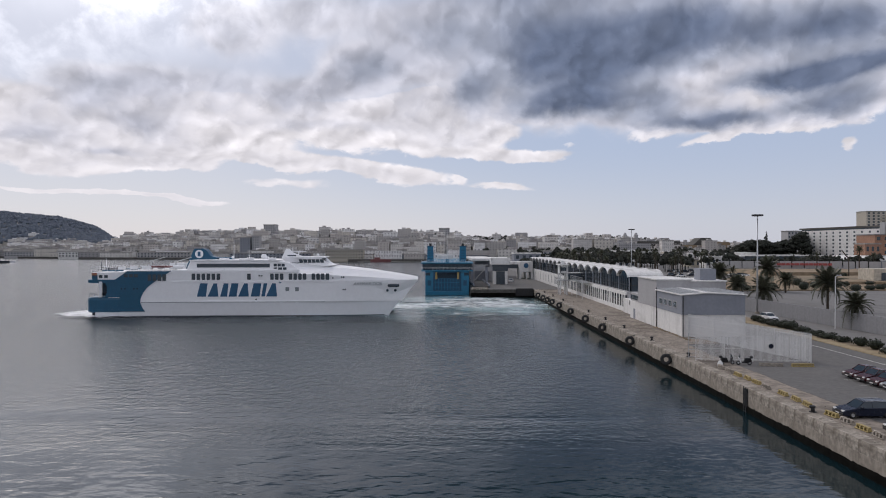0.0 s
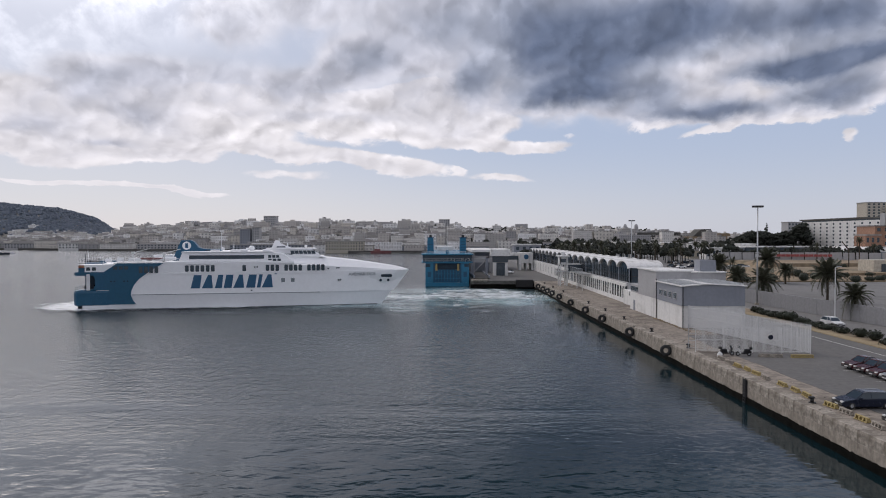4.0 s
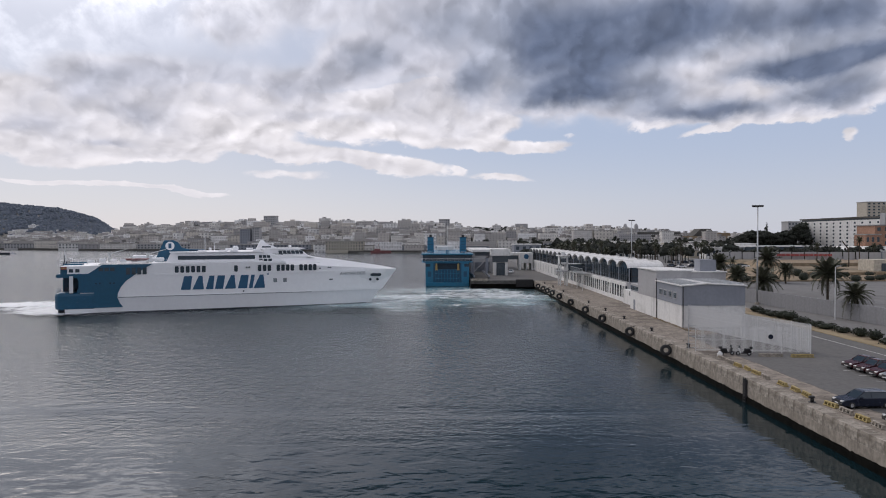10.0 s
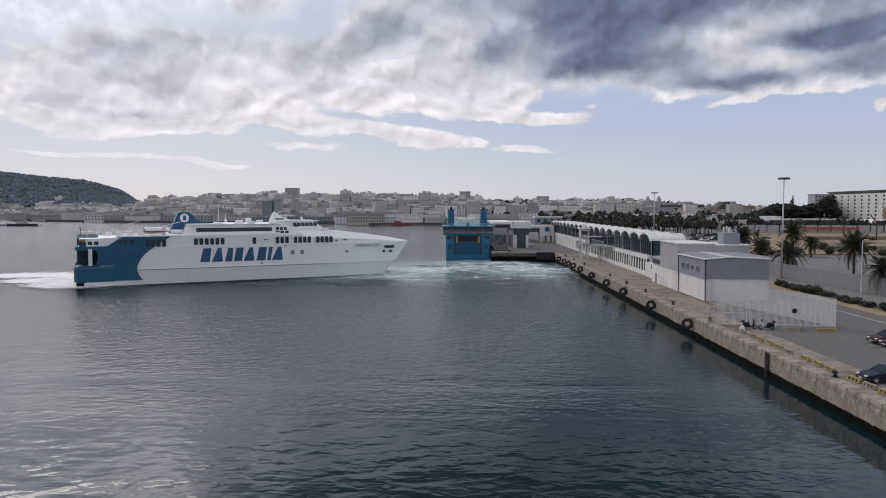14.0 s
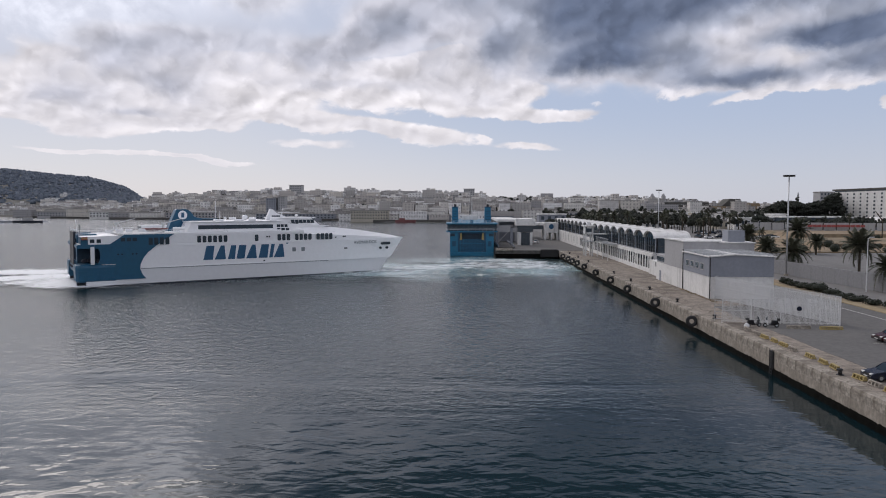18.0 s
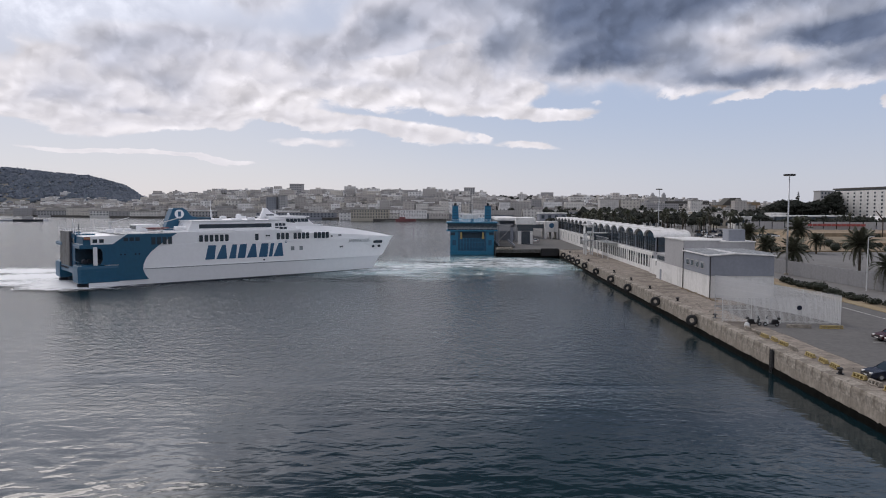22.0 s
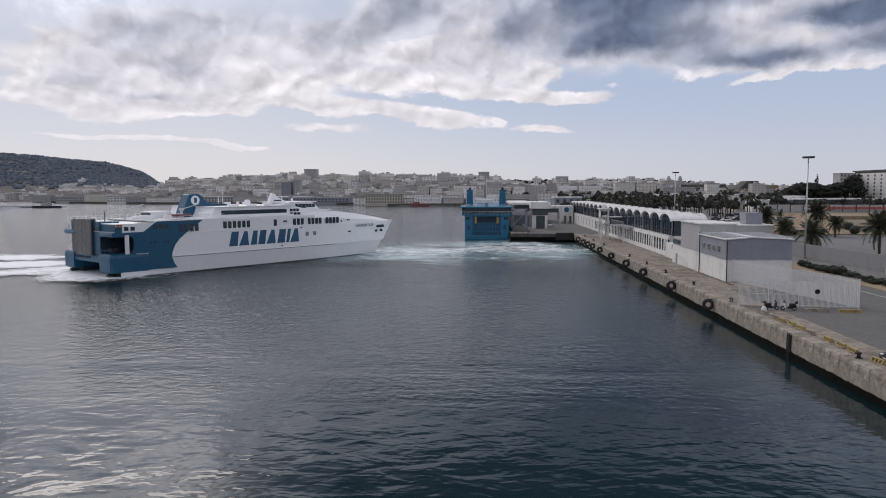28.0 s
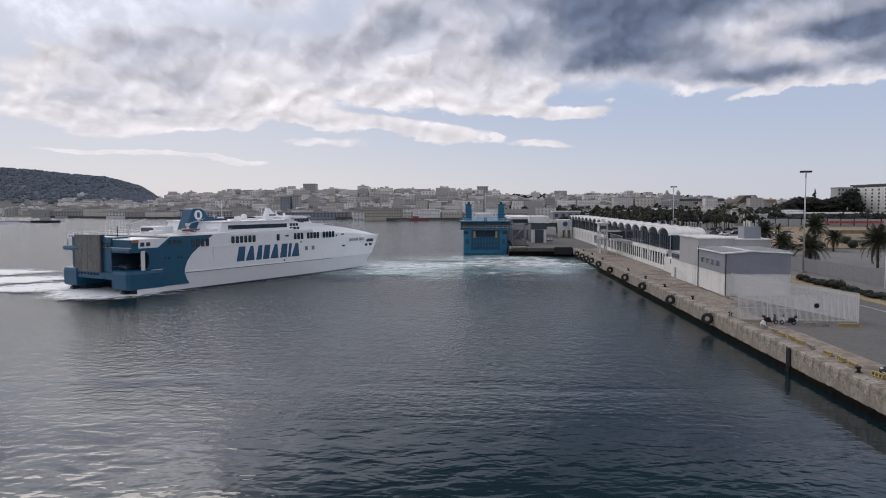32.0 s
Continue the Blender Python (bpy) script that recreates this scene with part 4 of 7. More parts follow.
    for j in range(5):
        share("mullion", Box(0, 0.08, -0.1, 0, 7.25, 10.3).mesh("mullion", BLACK), e, pose(TX + 1.2 + j * 1.9, y0, 0))
    part("end_rail", Box(TX + 0.9, TX + deep, y0 - 0.08, y0, 8.6, 8.7), BLACK, e)
    part("lower_end", Box(TX + 0.35, TX + 5, y0 - 0.25, y0 + 0.0, QZ, 6.9), LIGHT_GREY, e)
    # low grey link between the terminal and the grey building
    part("link", Box(TX - 0.6, TX + 4, 148.2, y0 - 0.3, QZ, 5.8), WHITE_WALL, e, "plain white link wall")
    part("link_window", Box(TX - 0.68, TX - 0.55, 149.0, 154.5, 4.7, 5.7), SMOKED, e)


def build_gangway():
    e = thing("gangway_tower", "white steel passenger gangway tower beside the quay", "gangway", (0, 0, QZ))
    x, y = 37.9, 214.0
    for i, (a, b) in enumerate(((0, 0), (2.0, 0), (0, 3.4), (2.0, 3.4))):
        part("leg", Box(x + a - 0.2, x + a + 0.2, y + b - 0.2, y + b + 0.2, 0, 9.2), MESH_WHITE, e)
    part("cabin", Box(x - 0.2, x + 2.0, y - 0.2, y + 3.0, 6.6, 8.8), MESH_WHITE, e, bevel=0.05)
    part("cabin_window", Box(x + 0.1, x + 1.7, y - 0.28, y - 0.18, 7.3, 8.4), SMOKED, e)
    part("cabin_roof", Box(x - 0.7, x + 2.7, y - 0.7, y + 4.1, 9.0, 9.35), ROOF_WHITE, e)
    part("mast", Box(x + 0.5, x + 1.5, y + 1.0, y + 2.0, 9.3, 10.4), MESH_WHITE, e)
    part("platform", Box(x - 0.6, x + 2.8, y - 0.6, y + 4, 4.3, 4.5), STEEL, e)
    for i in range(5):
        part("brace", Shape().tube((x, y, 0.6 + i * 1.8), (x + 2, y, 1.8 + i * 1.8), 0.07), MESH_WHITE, e)
    part("walkway_floor", Box(x + 2.4, TX + 1.0, y - 0.2, y + 2.6, 4.6, 4.8), STEEL, e)
    part("walkway_side", Box(x + 2.4, TX + 1.0, y - 0.2, y - 0.1, 4.55, 6.6), SMOKED, e)
    part("walkway_roof", Box(x + 2.0, TX + 1.0, y - 0.4, y + 2.8, 6.6, 6.8), ROOF_WHITE, e)
    f = thing("walkway", "raised white walkway along the slotted terminal wall", "walkway", (0, 0, QZ))
    part("floor", Box(TX - 2.6, TX - 0.1, 195, 213, 4.55, 4.7), STEEL, f)
    [part("baluster", Box(TX - 2.63, TX - 2.59, 195 + 0.6 * i, 195.05 + 0.6 * i, 4.7, 6.0), STEEL, f) for i in range(30)]
    part("rail", Box(TX - 2.66, TX - 2.56, 195, 213, 6.0, 6.1), STEEL, f)
    for i in range(3):
        part("post", Box(TX - 2.5, TX - 2.36, 196 + 7.5 * i, 196.14 + 7.5 * i, 0, 4.55), MESH_WHITE, f)


def build_grey_building():
    e = thing("quay_office", "grey rendered quay office on a white lower wall", "building", kind="structure")
    X = 41.0
    part("base_wall", Box(X, X + 10.6, 116.6, 148.0, QZ, 6.28), WHITE_WALL, e, "whitewashed lower wall")
    part("front_block", Shape().prism([(X - 0.1, 6.28), (X + 10.5, 6.28), (X + 10.5, 9.55), (X + 4.2, 9.85), (X - 0.1, 9.5)], "y", 116.45, 130.2), GREY_WALL, e)
    part("front_roof", Shape().prism([(X - 0.3, 9.5), (X + 4.2, 9.85), (X + 10.8, 9.55), (X + 10.8, 9.70), (X + 4.2, 10.02), (X - 0.3, 9.68)], "y", 116.2, 130.2), ROOF_WHITE, e, "pale ribbed roof sheets")
    for i in range(9):
        part("roof_rib", Box(X - 0.25, X + 10.7, 117.4 + i * 1.45, 117.5 + i * 1.45, 9.72, 10.03), STEEL, e)
    part("tall_block", Box(X - 0.05, X + 6.5, 130.2, 142.0, 6.28, 11.35), LIGHT_GREY, e)
    part("tall_roof", Box(X - 0.25, X + 6.7, 130.0, 142.2, 11.35, 11.55), ROOF_WHITE, e)
    part("rear_block", Box(X + 6.5, X + 13.0, 130.4, 141.5, QZ, 11.1), LIGHT_GREY, e)
    part("rear_roof", Box(X + 6.4, X + 13.2, 130.2, 141.7, 11.1, 11.28), ROOF_WHITE, e)
    part("stair_tower", Box(X + 8.6, X + 11.6, 131.5, 134.5, 9.5, 13.4), GREY_WALL, e)
    part("low_wing", Box(X + 0.1, X + 6.0, 142.0, 148.0, 6.28, 7.9), LIGHT_GREY, e)
    part("downpipe", Shape().tube((X - 0.14, 129.9, QZ), (X - 0.14, 129.9, 10.0), 0.09), BLACK, e)
    part("downpipe", Shape().tube((X + 0.1, 116.4, QZ), (X + 0.1, 116.4, 9.4), 0.07), BLACK, e)
    for i in range(4):
        w = part("window", Box(X - 0.16, X - 0.06, 118.9 + i * 2.55, 120.5 + i * 2.55, 7.15, 8.35), LIGHT_GREY, e)
        part("pane", Box(X - 0.20, X - 0.15, 119.05 + i * 2.55, 120.35 + i * 2.55, 7.3, 8.2), SMOKED, w)
    for i in range(6):
        part("low_window", Box(X + 0.02, X + 0.12, 142.3 + i * 0.95, 143.0 + i * 0.95, 6.6, 7.5), SMOKED, e)
    part("door", Box(X - 0.05, X + 0.02, 144.2, 145.4, QZ, QZ + 2.1), GREY_WALL, e, "small grey steel door")
    r = Shape()
    rng = random.Random(5)
    for i in range(40):
        y = rng.uniform(112, 130)
        r.sphere((X - 0.2 - rng.random() * 0.5, y, QZ + 0.05), 0.12 + 0.1 * rng.random(), 0.2, 0.12, 6, 4)
    solid("weeds", r, EARTH, "dry weeds and rubble at the wall's foot", "weeds", kind="stuff")


def fence_run(name, label, a, b, h, pitch, bar, mat, solid_low=0.0):
    e = thing(name, label, "fence", (a[0], a[1], QZ + 0.02))
    d = Vector((b[0] - a[0], b[1] - a[1], 0))
    L = d.length
    e.matrix_basis = Matrix.Translation((a[0], a[1], QZ + 0.02)) @ pose(0, 0, 0, 0, 0, math.degrees(math.atan2(d.y, d.x)))
    n = int(L / pitch)
    me = Box(-bar / 2, bar / 2, -bar / 2, bar / 2, 0.1, h)
    n0 = len(me.v)
    me.v += [(-bar / 2, 0, h), (bar / 2, 0, h), (0, 0, h + 0.16), (0, 0.01, h)]
    me.f += [[n0, n0 + 1, n0 + 2], [n0 + 1, n0 + 3, n0 + 2], [n0 + 3, n0, n0 + 2]]
    me = me.mesh("bar", mat)
    for i in range(n + 1):
        share("bar", me, e, pose(i * L / n, 0, 0))
    post = Box(-0.03, 0.03, -0.03, 0.03, 0, h + 0.05).mesh("post", mat)
    k = max(2, int(L / 3.0))
    for i in range(k + 1):
        share("post", post, e, pose(i * L / k, 0.1, 0))
    for z in (0.25, h * 0.5, h - 0.4):
        part("rail", Box(0, L, -0.02, 0.02, z, z + 0.05), mat, e)
    return e, L


def build_fences():
    e, L = fence_run("metal_fence", "white steel bar fence across the quay", (34.3, 92.3), (48.6, 90.4), 3.3, 0.14, 0.034, MESH_WHITE)
    s = part("sign", Shape().tube((9.4, -0.12, 2.1), (9.4, -0.06, 2.1), 0.34, sides=18), CAR_NAVY, e, "round blue sign plate")
    part("sign_rim", Shape().torus((9.4, -0.125, 2.1), "y", 0.34, 0.02, 18, 5), MESH_WHITE, s)
    for i in range(7):
        part("guard_bar", Box(-0.95, 0.05, -0.03, 0.03, 0.5 + 0.48 * i, 0.55 + 0.48 * i), STEEL, e)
    part("guard_post", Box(-0.98, -0.92, -0.03, 0.03, 0.3, 3.6), STEEL, e)
    sack = solid("sack", Shape().loft([[(36.0 + r * math.cos(g), 88.6 + r * math.sin(g), QZ + z) for g in [k * math.pi / 4 for k in range(8)]] for r, z in ((0.34, 0.02), (0.36, 0.25), (0.2, 0.55), (0.05, 0.66))]), MESH_WHITE, "small white cloth sack standing beside the scooters", "sack")
    fence_run("metal_fence", "tall white steel bar fence beside the enclosure", (48.6, 90.4), (42.0, 116.2), 3.75, 0.115, 0.036, MESH_WHITE)
    # long boundary wall of grey panels
    w = thing("boundary_wall", "long grey concrete panel wall, streaked by rain", "wall", kind="structure")
    me = Box(0, 0.22, 0.02, 3.96, QZ, QZ + 3.05).mesh("panel", WALL_PANEL, bevel=0.02)
    po = Box(-0.004, 0.224, -0.05, 0.05, QZ, QZ + 3.06).mesh("post", WALL_PANEL)
    for i in range(60):
        y = 60 + 4 * i
        x = 75.8 - (y - 118) * 0.095 if y < 200 else 68.0 - (y - 200) * 0.03
        m = pose(x, y, 0, 0, 0, math.degrees(math.atan(0.095)) if y < 200 else 1.7)
        share("panel", me, w, m)
        share("post", po, w, m)


# ---- lamps, plants, vehicles ----
def light_mast(x, y, h, base=QZ):
    e = thing("light_mast", "tall grey floodlight mast with a ring of lamps", "light mast", (x, y, base), group="floodlight masts")
    part("pole", Shape().tube((0, 0, 0), (0, 0, h), 0.21, 0.12, 12), STEEL, e, smooth=True)
    part("base", Shape().tube((0, 0, 0), (0, 0, 0.5), 0.5, 0.45, 12), COPING, e)
    part("ring", Shape().torus((0, 0, h - 0.1), "z", 0.95, 0.07, 16, 6), STEEL, e)
    for i in range(8):
        g = math.pi * i / 4
        f = part("floodlight", Box(0.9 * math.cos(g) - 0.27, 0.9 * math.cos(g) + 0.27, 0.9 * math.sin(g) - 0.27, 0.9 * math.sin(g) + 0.27, h - 0.35, h + 0.02), BLACK, e)
        part("lens", Box(0.9 * math.cos(g) - 0.2, 0.9 * math.cos(g) + 0.2, 0.9 * math.sin(g) - 0.2, 0.9 * math.sin(g) + 0.2, h - 0.39, h - 0.35), LAMP_WHITE, f)
        part("arm", Shape().tube((0, 0, h - 0.1), (0.9 * math.cos(g), 0.9 * math.sin(g), h - 0.1), 0.05, sides=5), STEEL, e)


def street_lamp(x, y, h, side=1, base=QZ):
    e = thing("street_lamp", "slim white street lamp post", "street lamp", (x, y, base), group="street lamps")
    part("pole", Shape().tube((0, 0, 0), (0, 0, h), 0.11, 0.07, 8), MESH_WHITE, e)
    part("arm", Shape().tube((0, 0, h - 0.05), (0.9 * side, 0, h + 0.15), 0.05, 0.04, 6), MESH_WHITE, e)
    part("head", Shape().box(0.6 * side - 0.35, 0.6 * side + 0.45, -0.16, 0.16, h + 0.08, h + 0.24), STEEL, e, bevel=0.03)


def frond_mesh(L, droop, rng):
    """One arching palm leaf: a rib and two rows of narrow leaflets."""
    s = Shape()
    k = 9
    pts = []
    for i in range(k + 1):
        t = i / k
        pts.append(Vector((L * t * (1 - 0.12 * t), 0, L * (0.42 * t - droop * t * t))))
    for i in range(k):
        a, b = pts[i], pts[i + 1]
        s.tube(a, b, 0.05 * (1 - i / k) + 0.012, 0.05 * (1 - (i + 1) / k) + 0.01, 3)
        if i == 0:
            continue
        for side in (-1, 1):
            for q in (0.0, 0.33, 0.66):
                c = a.lerp(b, q)
                l = L * 0.26 * math.sin(math.pi * min(1, 0.12 + (i + q) / k * 0.85)) + 0.1
                tip = c + Vector((l * 0.55, side * l * 0.85, -l * (0.25 + 0.3 * rng.random())))
                w = Vector((0.11, 0, 0)) * (L / 3.5)
                n = len(s.v)
                s.v += [tuple(c - w), tuple(c + w), tuple(tip)]
                s.f.append([n, n + 1, n + 2])
    return s


FRONDS = {}


def palm(x, y, h, R, base=QZ, lean=0.0, n=36, droop=0.9, seed=0):
    """A date palm: ringed tapering trunk, crown of arching leaves, a skirt of drooping older ones."""
    rng = random.Random(seed)
    e = thing("palm_tree", "date palm with a rough trunk and drooping grey-green fronds", "palm tree", (x, y, base), rng.uniform(0, 360), group="harbour palms")
    rings = []
    for i in range(9):
        t = i / 8
        r = (0.30 - 0.07 * t) * (1.08 if i % 2 else 0.94) * (1.25 if i == 8 else 1)
        rings.append([(lean * t * t + r * math.cos(g), r * math.sin(g), h * t) for g in [k * math.pi / 4 for k in range(8)]])
    part("trunk", Shape().loft(rings), TRUNK, e)
    part("boot", Shape().sphere((lean, 0, h), 0.42, 0.42, 0.55, 8, 6), TRUNK, e)
    key = (round(R, 1), round(droop, 1))
    if key not in FRONDS:
        q = random.Random(7)
        FRONDS[key] = [frond_mesh(R, droop * d, q).mesh("frond", FROND) for d in (0.35, 0.6, 0.9, 1.25)]
    for i in range(n):
        g = i * 137.5
        t = (i + 0.5) / n
        tilt = -62 + 100 * t
        m = pose(lean, 0, h + 0.2, 0, tilt + rng.uniform(-8, 8), g)
        share("frond", FRONDS[key][min(3, int(t * 4))], e, m)


def bush(x, y, rx, h, seed, base=QZ, kind_label="clipped dark green hedge bush beside the road"):
    rng = random.Random(seed)
    e = thing("hedge_bush", kind_label, "bush", (x, y, base), group="roadside hedge")
    part("stem", Shape().tube((0, 0, 0), (0, 0, h * 0.6), 0.08, 0.05, 6), TRUNK, e)
    s = Shape()
    s.sphere((0, 0, h * 0.5), rx * 0.78, rx * 0.78, h * 0.44, 9, 6)
    for i in range(420):
        g, b = rng.uniform(0, 2 * math.pi), rng.uniform(-0.2, 1.0)
        r = rng.uniform(0.72, 1.04) * (1 + 0.18 * math.sin(3 * g + seed))
        c = Vector((rx * r * math.cos(g) * math.sqrt(max(0.05, 1 - b * b * 0.85)), rx * r * math.sin(g) * math.sqrt(max(0.05, 1 - b * b * 0.85)), h * (0.42 + 0.56 * b * r)))
        a = Vector((rng.uniform(-1, 1), rng.uniform(-1, 1), rng.uniform(-0.4, 1))).normalized()
        o = a.orthogonal().normalized()
        p = a.cross(o)
        w = rng.uniform(0.08, 0.17)
        n = len(s.v)
        s.v += [tuple(c - o * w), tuple(c + p * w * 0.6), tuple(c + o * w), tuple(c - p * w * 0.6)]
        s.f.append([n, n + 1, n + 2, n + 3])
    part("foliage", s, LEAF, e)


def car(x, y, turn, paint, label, long=4.6, tall=1.45, estate=True, group="parked cars"):
    """A parked car: lofted body, glass house, wheels, lamps, bumpers and mirrors."""
    e = thing("car", label, "car", (x, y, QZ + 0.02), turn, group=group)
    h, W = long / 2, 0.88
    zb = 0.92
    prof = [(-h, 0.42), (-h, 0.78), (-h + 0.25, zb + 0.02), (-h + 1.1, zb + 0.04), (h - 1.25, zb), (h - 0.25, 0.74), (h, 0.60), (h, 0.34), (h - 0.2, 0.22), (-h + 0.2, 0.24)]
    rings = []
    for y0, k in ((-W, 0.94), (-W * 0.98, 1.0), (W * 0.98, 1.0), (W, 0.94)):
        rings.append([(p * (1 if k == 1 else 0.985), y0, 0.6 + (q - 0.6) * k) for p, q in prof])
    part("body", Shape().loft(rings), paint, e, bevel=0.03)
    back = -h + 0.14 if estate else -h + 0.95
    gh = [(back, zb), (back + 0.32, tall - 0.05), (0.1, tall), (h - 1.90, tall - 0.06), (h - 1.25, zb)]
    rr = []
    for y0, f in ((-W + 0.05, 0.0), (-W + 0.20, 1.0), (W - 0.20, 1.0), (W - 0.05, 0.0)):
        rr.append([(p, y0 if q <= zb else (y0 if f else y0), q if f else min(q, zb + 0.02)) for p, q in gh])
    part("glasshouse", Shape().loft(rr), GLASS, e)
    part("roof", Shape().prism([(back + 0.38, tall - 0.035), (0.1, tall + 0.012), (h - 1.95, tall - 0.05), (h - 1.95, tall - 0.02), (0.1, tall + 0.03), (back + 0.38, tall - 0.005)], "y", -W + 0.17, W - 0.17), paint, e)
    for p0, p1 in ((back + 0.02, back + 0.34), (-0.25, -0.22), (h - 1.27, h - 1.92)):
        for s in (-1, 1):
            part("pillar", Shape().tube((p0, s * (W - 0.06), zb), (p1, s * (W - 0.20), tall - 0.05), 0.04, sides=5), paint, e)
    if estate:
        for s in (-1, 1):
            part("roof_rail", Shape().tube((back + 0.6, s * (W - 0.24), tall + 0.05), (h - 2.1, s * (W - 0.24), tall + 0.03), 0.025, sides=5), STEEL, e)
    for px in (-h + 0.85, h - 0.85):
        for s in (-1, 1):
            wl = part("wheel", Shape().torus((px, s * (W - 0.08), 0.32), "y", 0.22, 0.11, 14, 6), RUBBER, e, smooth=True)
            part("rim", Shape().tube((px, s * (W - 0.16), 0.32), (px, s * (W + 0.01), 0.32), 0.20, 0.17, 10), STEEL, wl)
    for s in (-1, 1):
        part("headlight", Box(h - 0.22, h + 0.005, s * 0.62 - 0.17, s * 0.62 + 0.17, 0.58, 0.72), LAMP_WHITE, e, bevel=0.02)
        part("tail_light", Box(-h - 0.01, -h + 0.1, s * 0.72 - 0.12, s * 0.72 + 0.12, 0.62, 0.82), RED, e)
        part("mirror", Box(h - 1.75, h - 1.55, s * (W + 0.08) - 0.08, s * (W + 0.08) + 0.08, zb, zb + 0.14), paint, e, bevel=0.02)
    part("bumper", Box(h - 0.1, h + 0.05, -W + 0.08, W - 0.08, 0.28, 0.48), BLACK, e, bevel=0.03)
    part("grille", Box(h - 0.05, h + 0.012, -0.4, 0.4, 0.52, 0.66), BLACK, e)
    part("plate", Box(h + 0.05, h + 0.06, -0.26, 0.26, 0.36, 0.46), LAMP_WHITE, e)
    return e


def scooter(x, y, turn, white=False):
    e = thing("scooter", "dark motor scooter with white panels parked by the fence" if white else "black motor scooter parked by the fence", "scooter", (x, y, QZ + 0.02), turn, group="parked scooters")
    for px in (-0.68, 0.68):
        w = part("wheel", Shape().torus((px, 0, 0.28), "y", 0.20, 0.085, 14, 6), RUBBER, e, smooth=True)
        part("rim", Shape().tube((px, -0.04, 0.28), (px, 0.04, 0.28), 0.14, sides=10), STEEL, w)
    part("body", Shape().prism([(-0.95, 0.55), (-0.75, 0.82), (-0.1, 0.78), (0.05, 0.40), (0.4, 0.36), (0.4, 0.28), (-0.3, 0.25), (-0.8, 0.38)], "y", -0.17, 0.17), CAR_BLACK, e, bevel=0.03)
    part("seat", Box(-0.85, -0.08, -0.15, 0.15, 0.78, 0.90), BLACK, e, bevel=0.04)
    part("front_shield", Shape().prism([(0.34, 0.3), (0.55, 0.95), (0.66, 0.92), (0.5, 0.3)], "y", -0.22, 0.22), CAR_WHITE if white else CAR_BLACK, e, bevel=0.03)
    part("fork", Shape().tube((0.55, 0, 0.95), (0.70, 0, 0.28), 0.04), STEEL, e)
    part("handlebar", Shape().tube((0.5, -0.34, 1.05), (0.5, 0.34, 1.05), 0.025), BLACK, e)
    part("windscreen", Shape().prism([(0.55, 0.95), (0.48, 1.3), (0.50, 1.3), (0.60, 0.95)], "y", -0.2, 0.2), SMOKED, e)
    part("top_box", Box(-1.05, -0.72, -0.2, 0.2, 0.86, 1.16), BLACK, e, bevel=0.05)


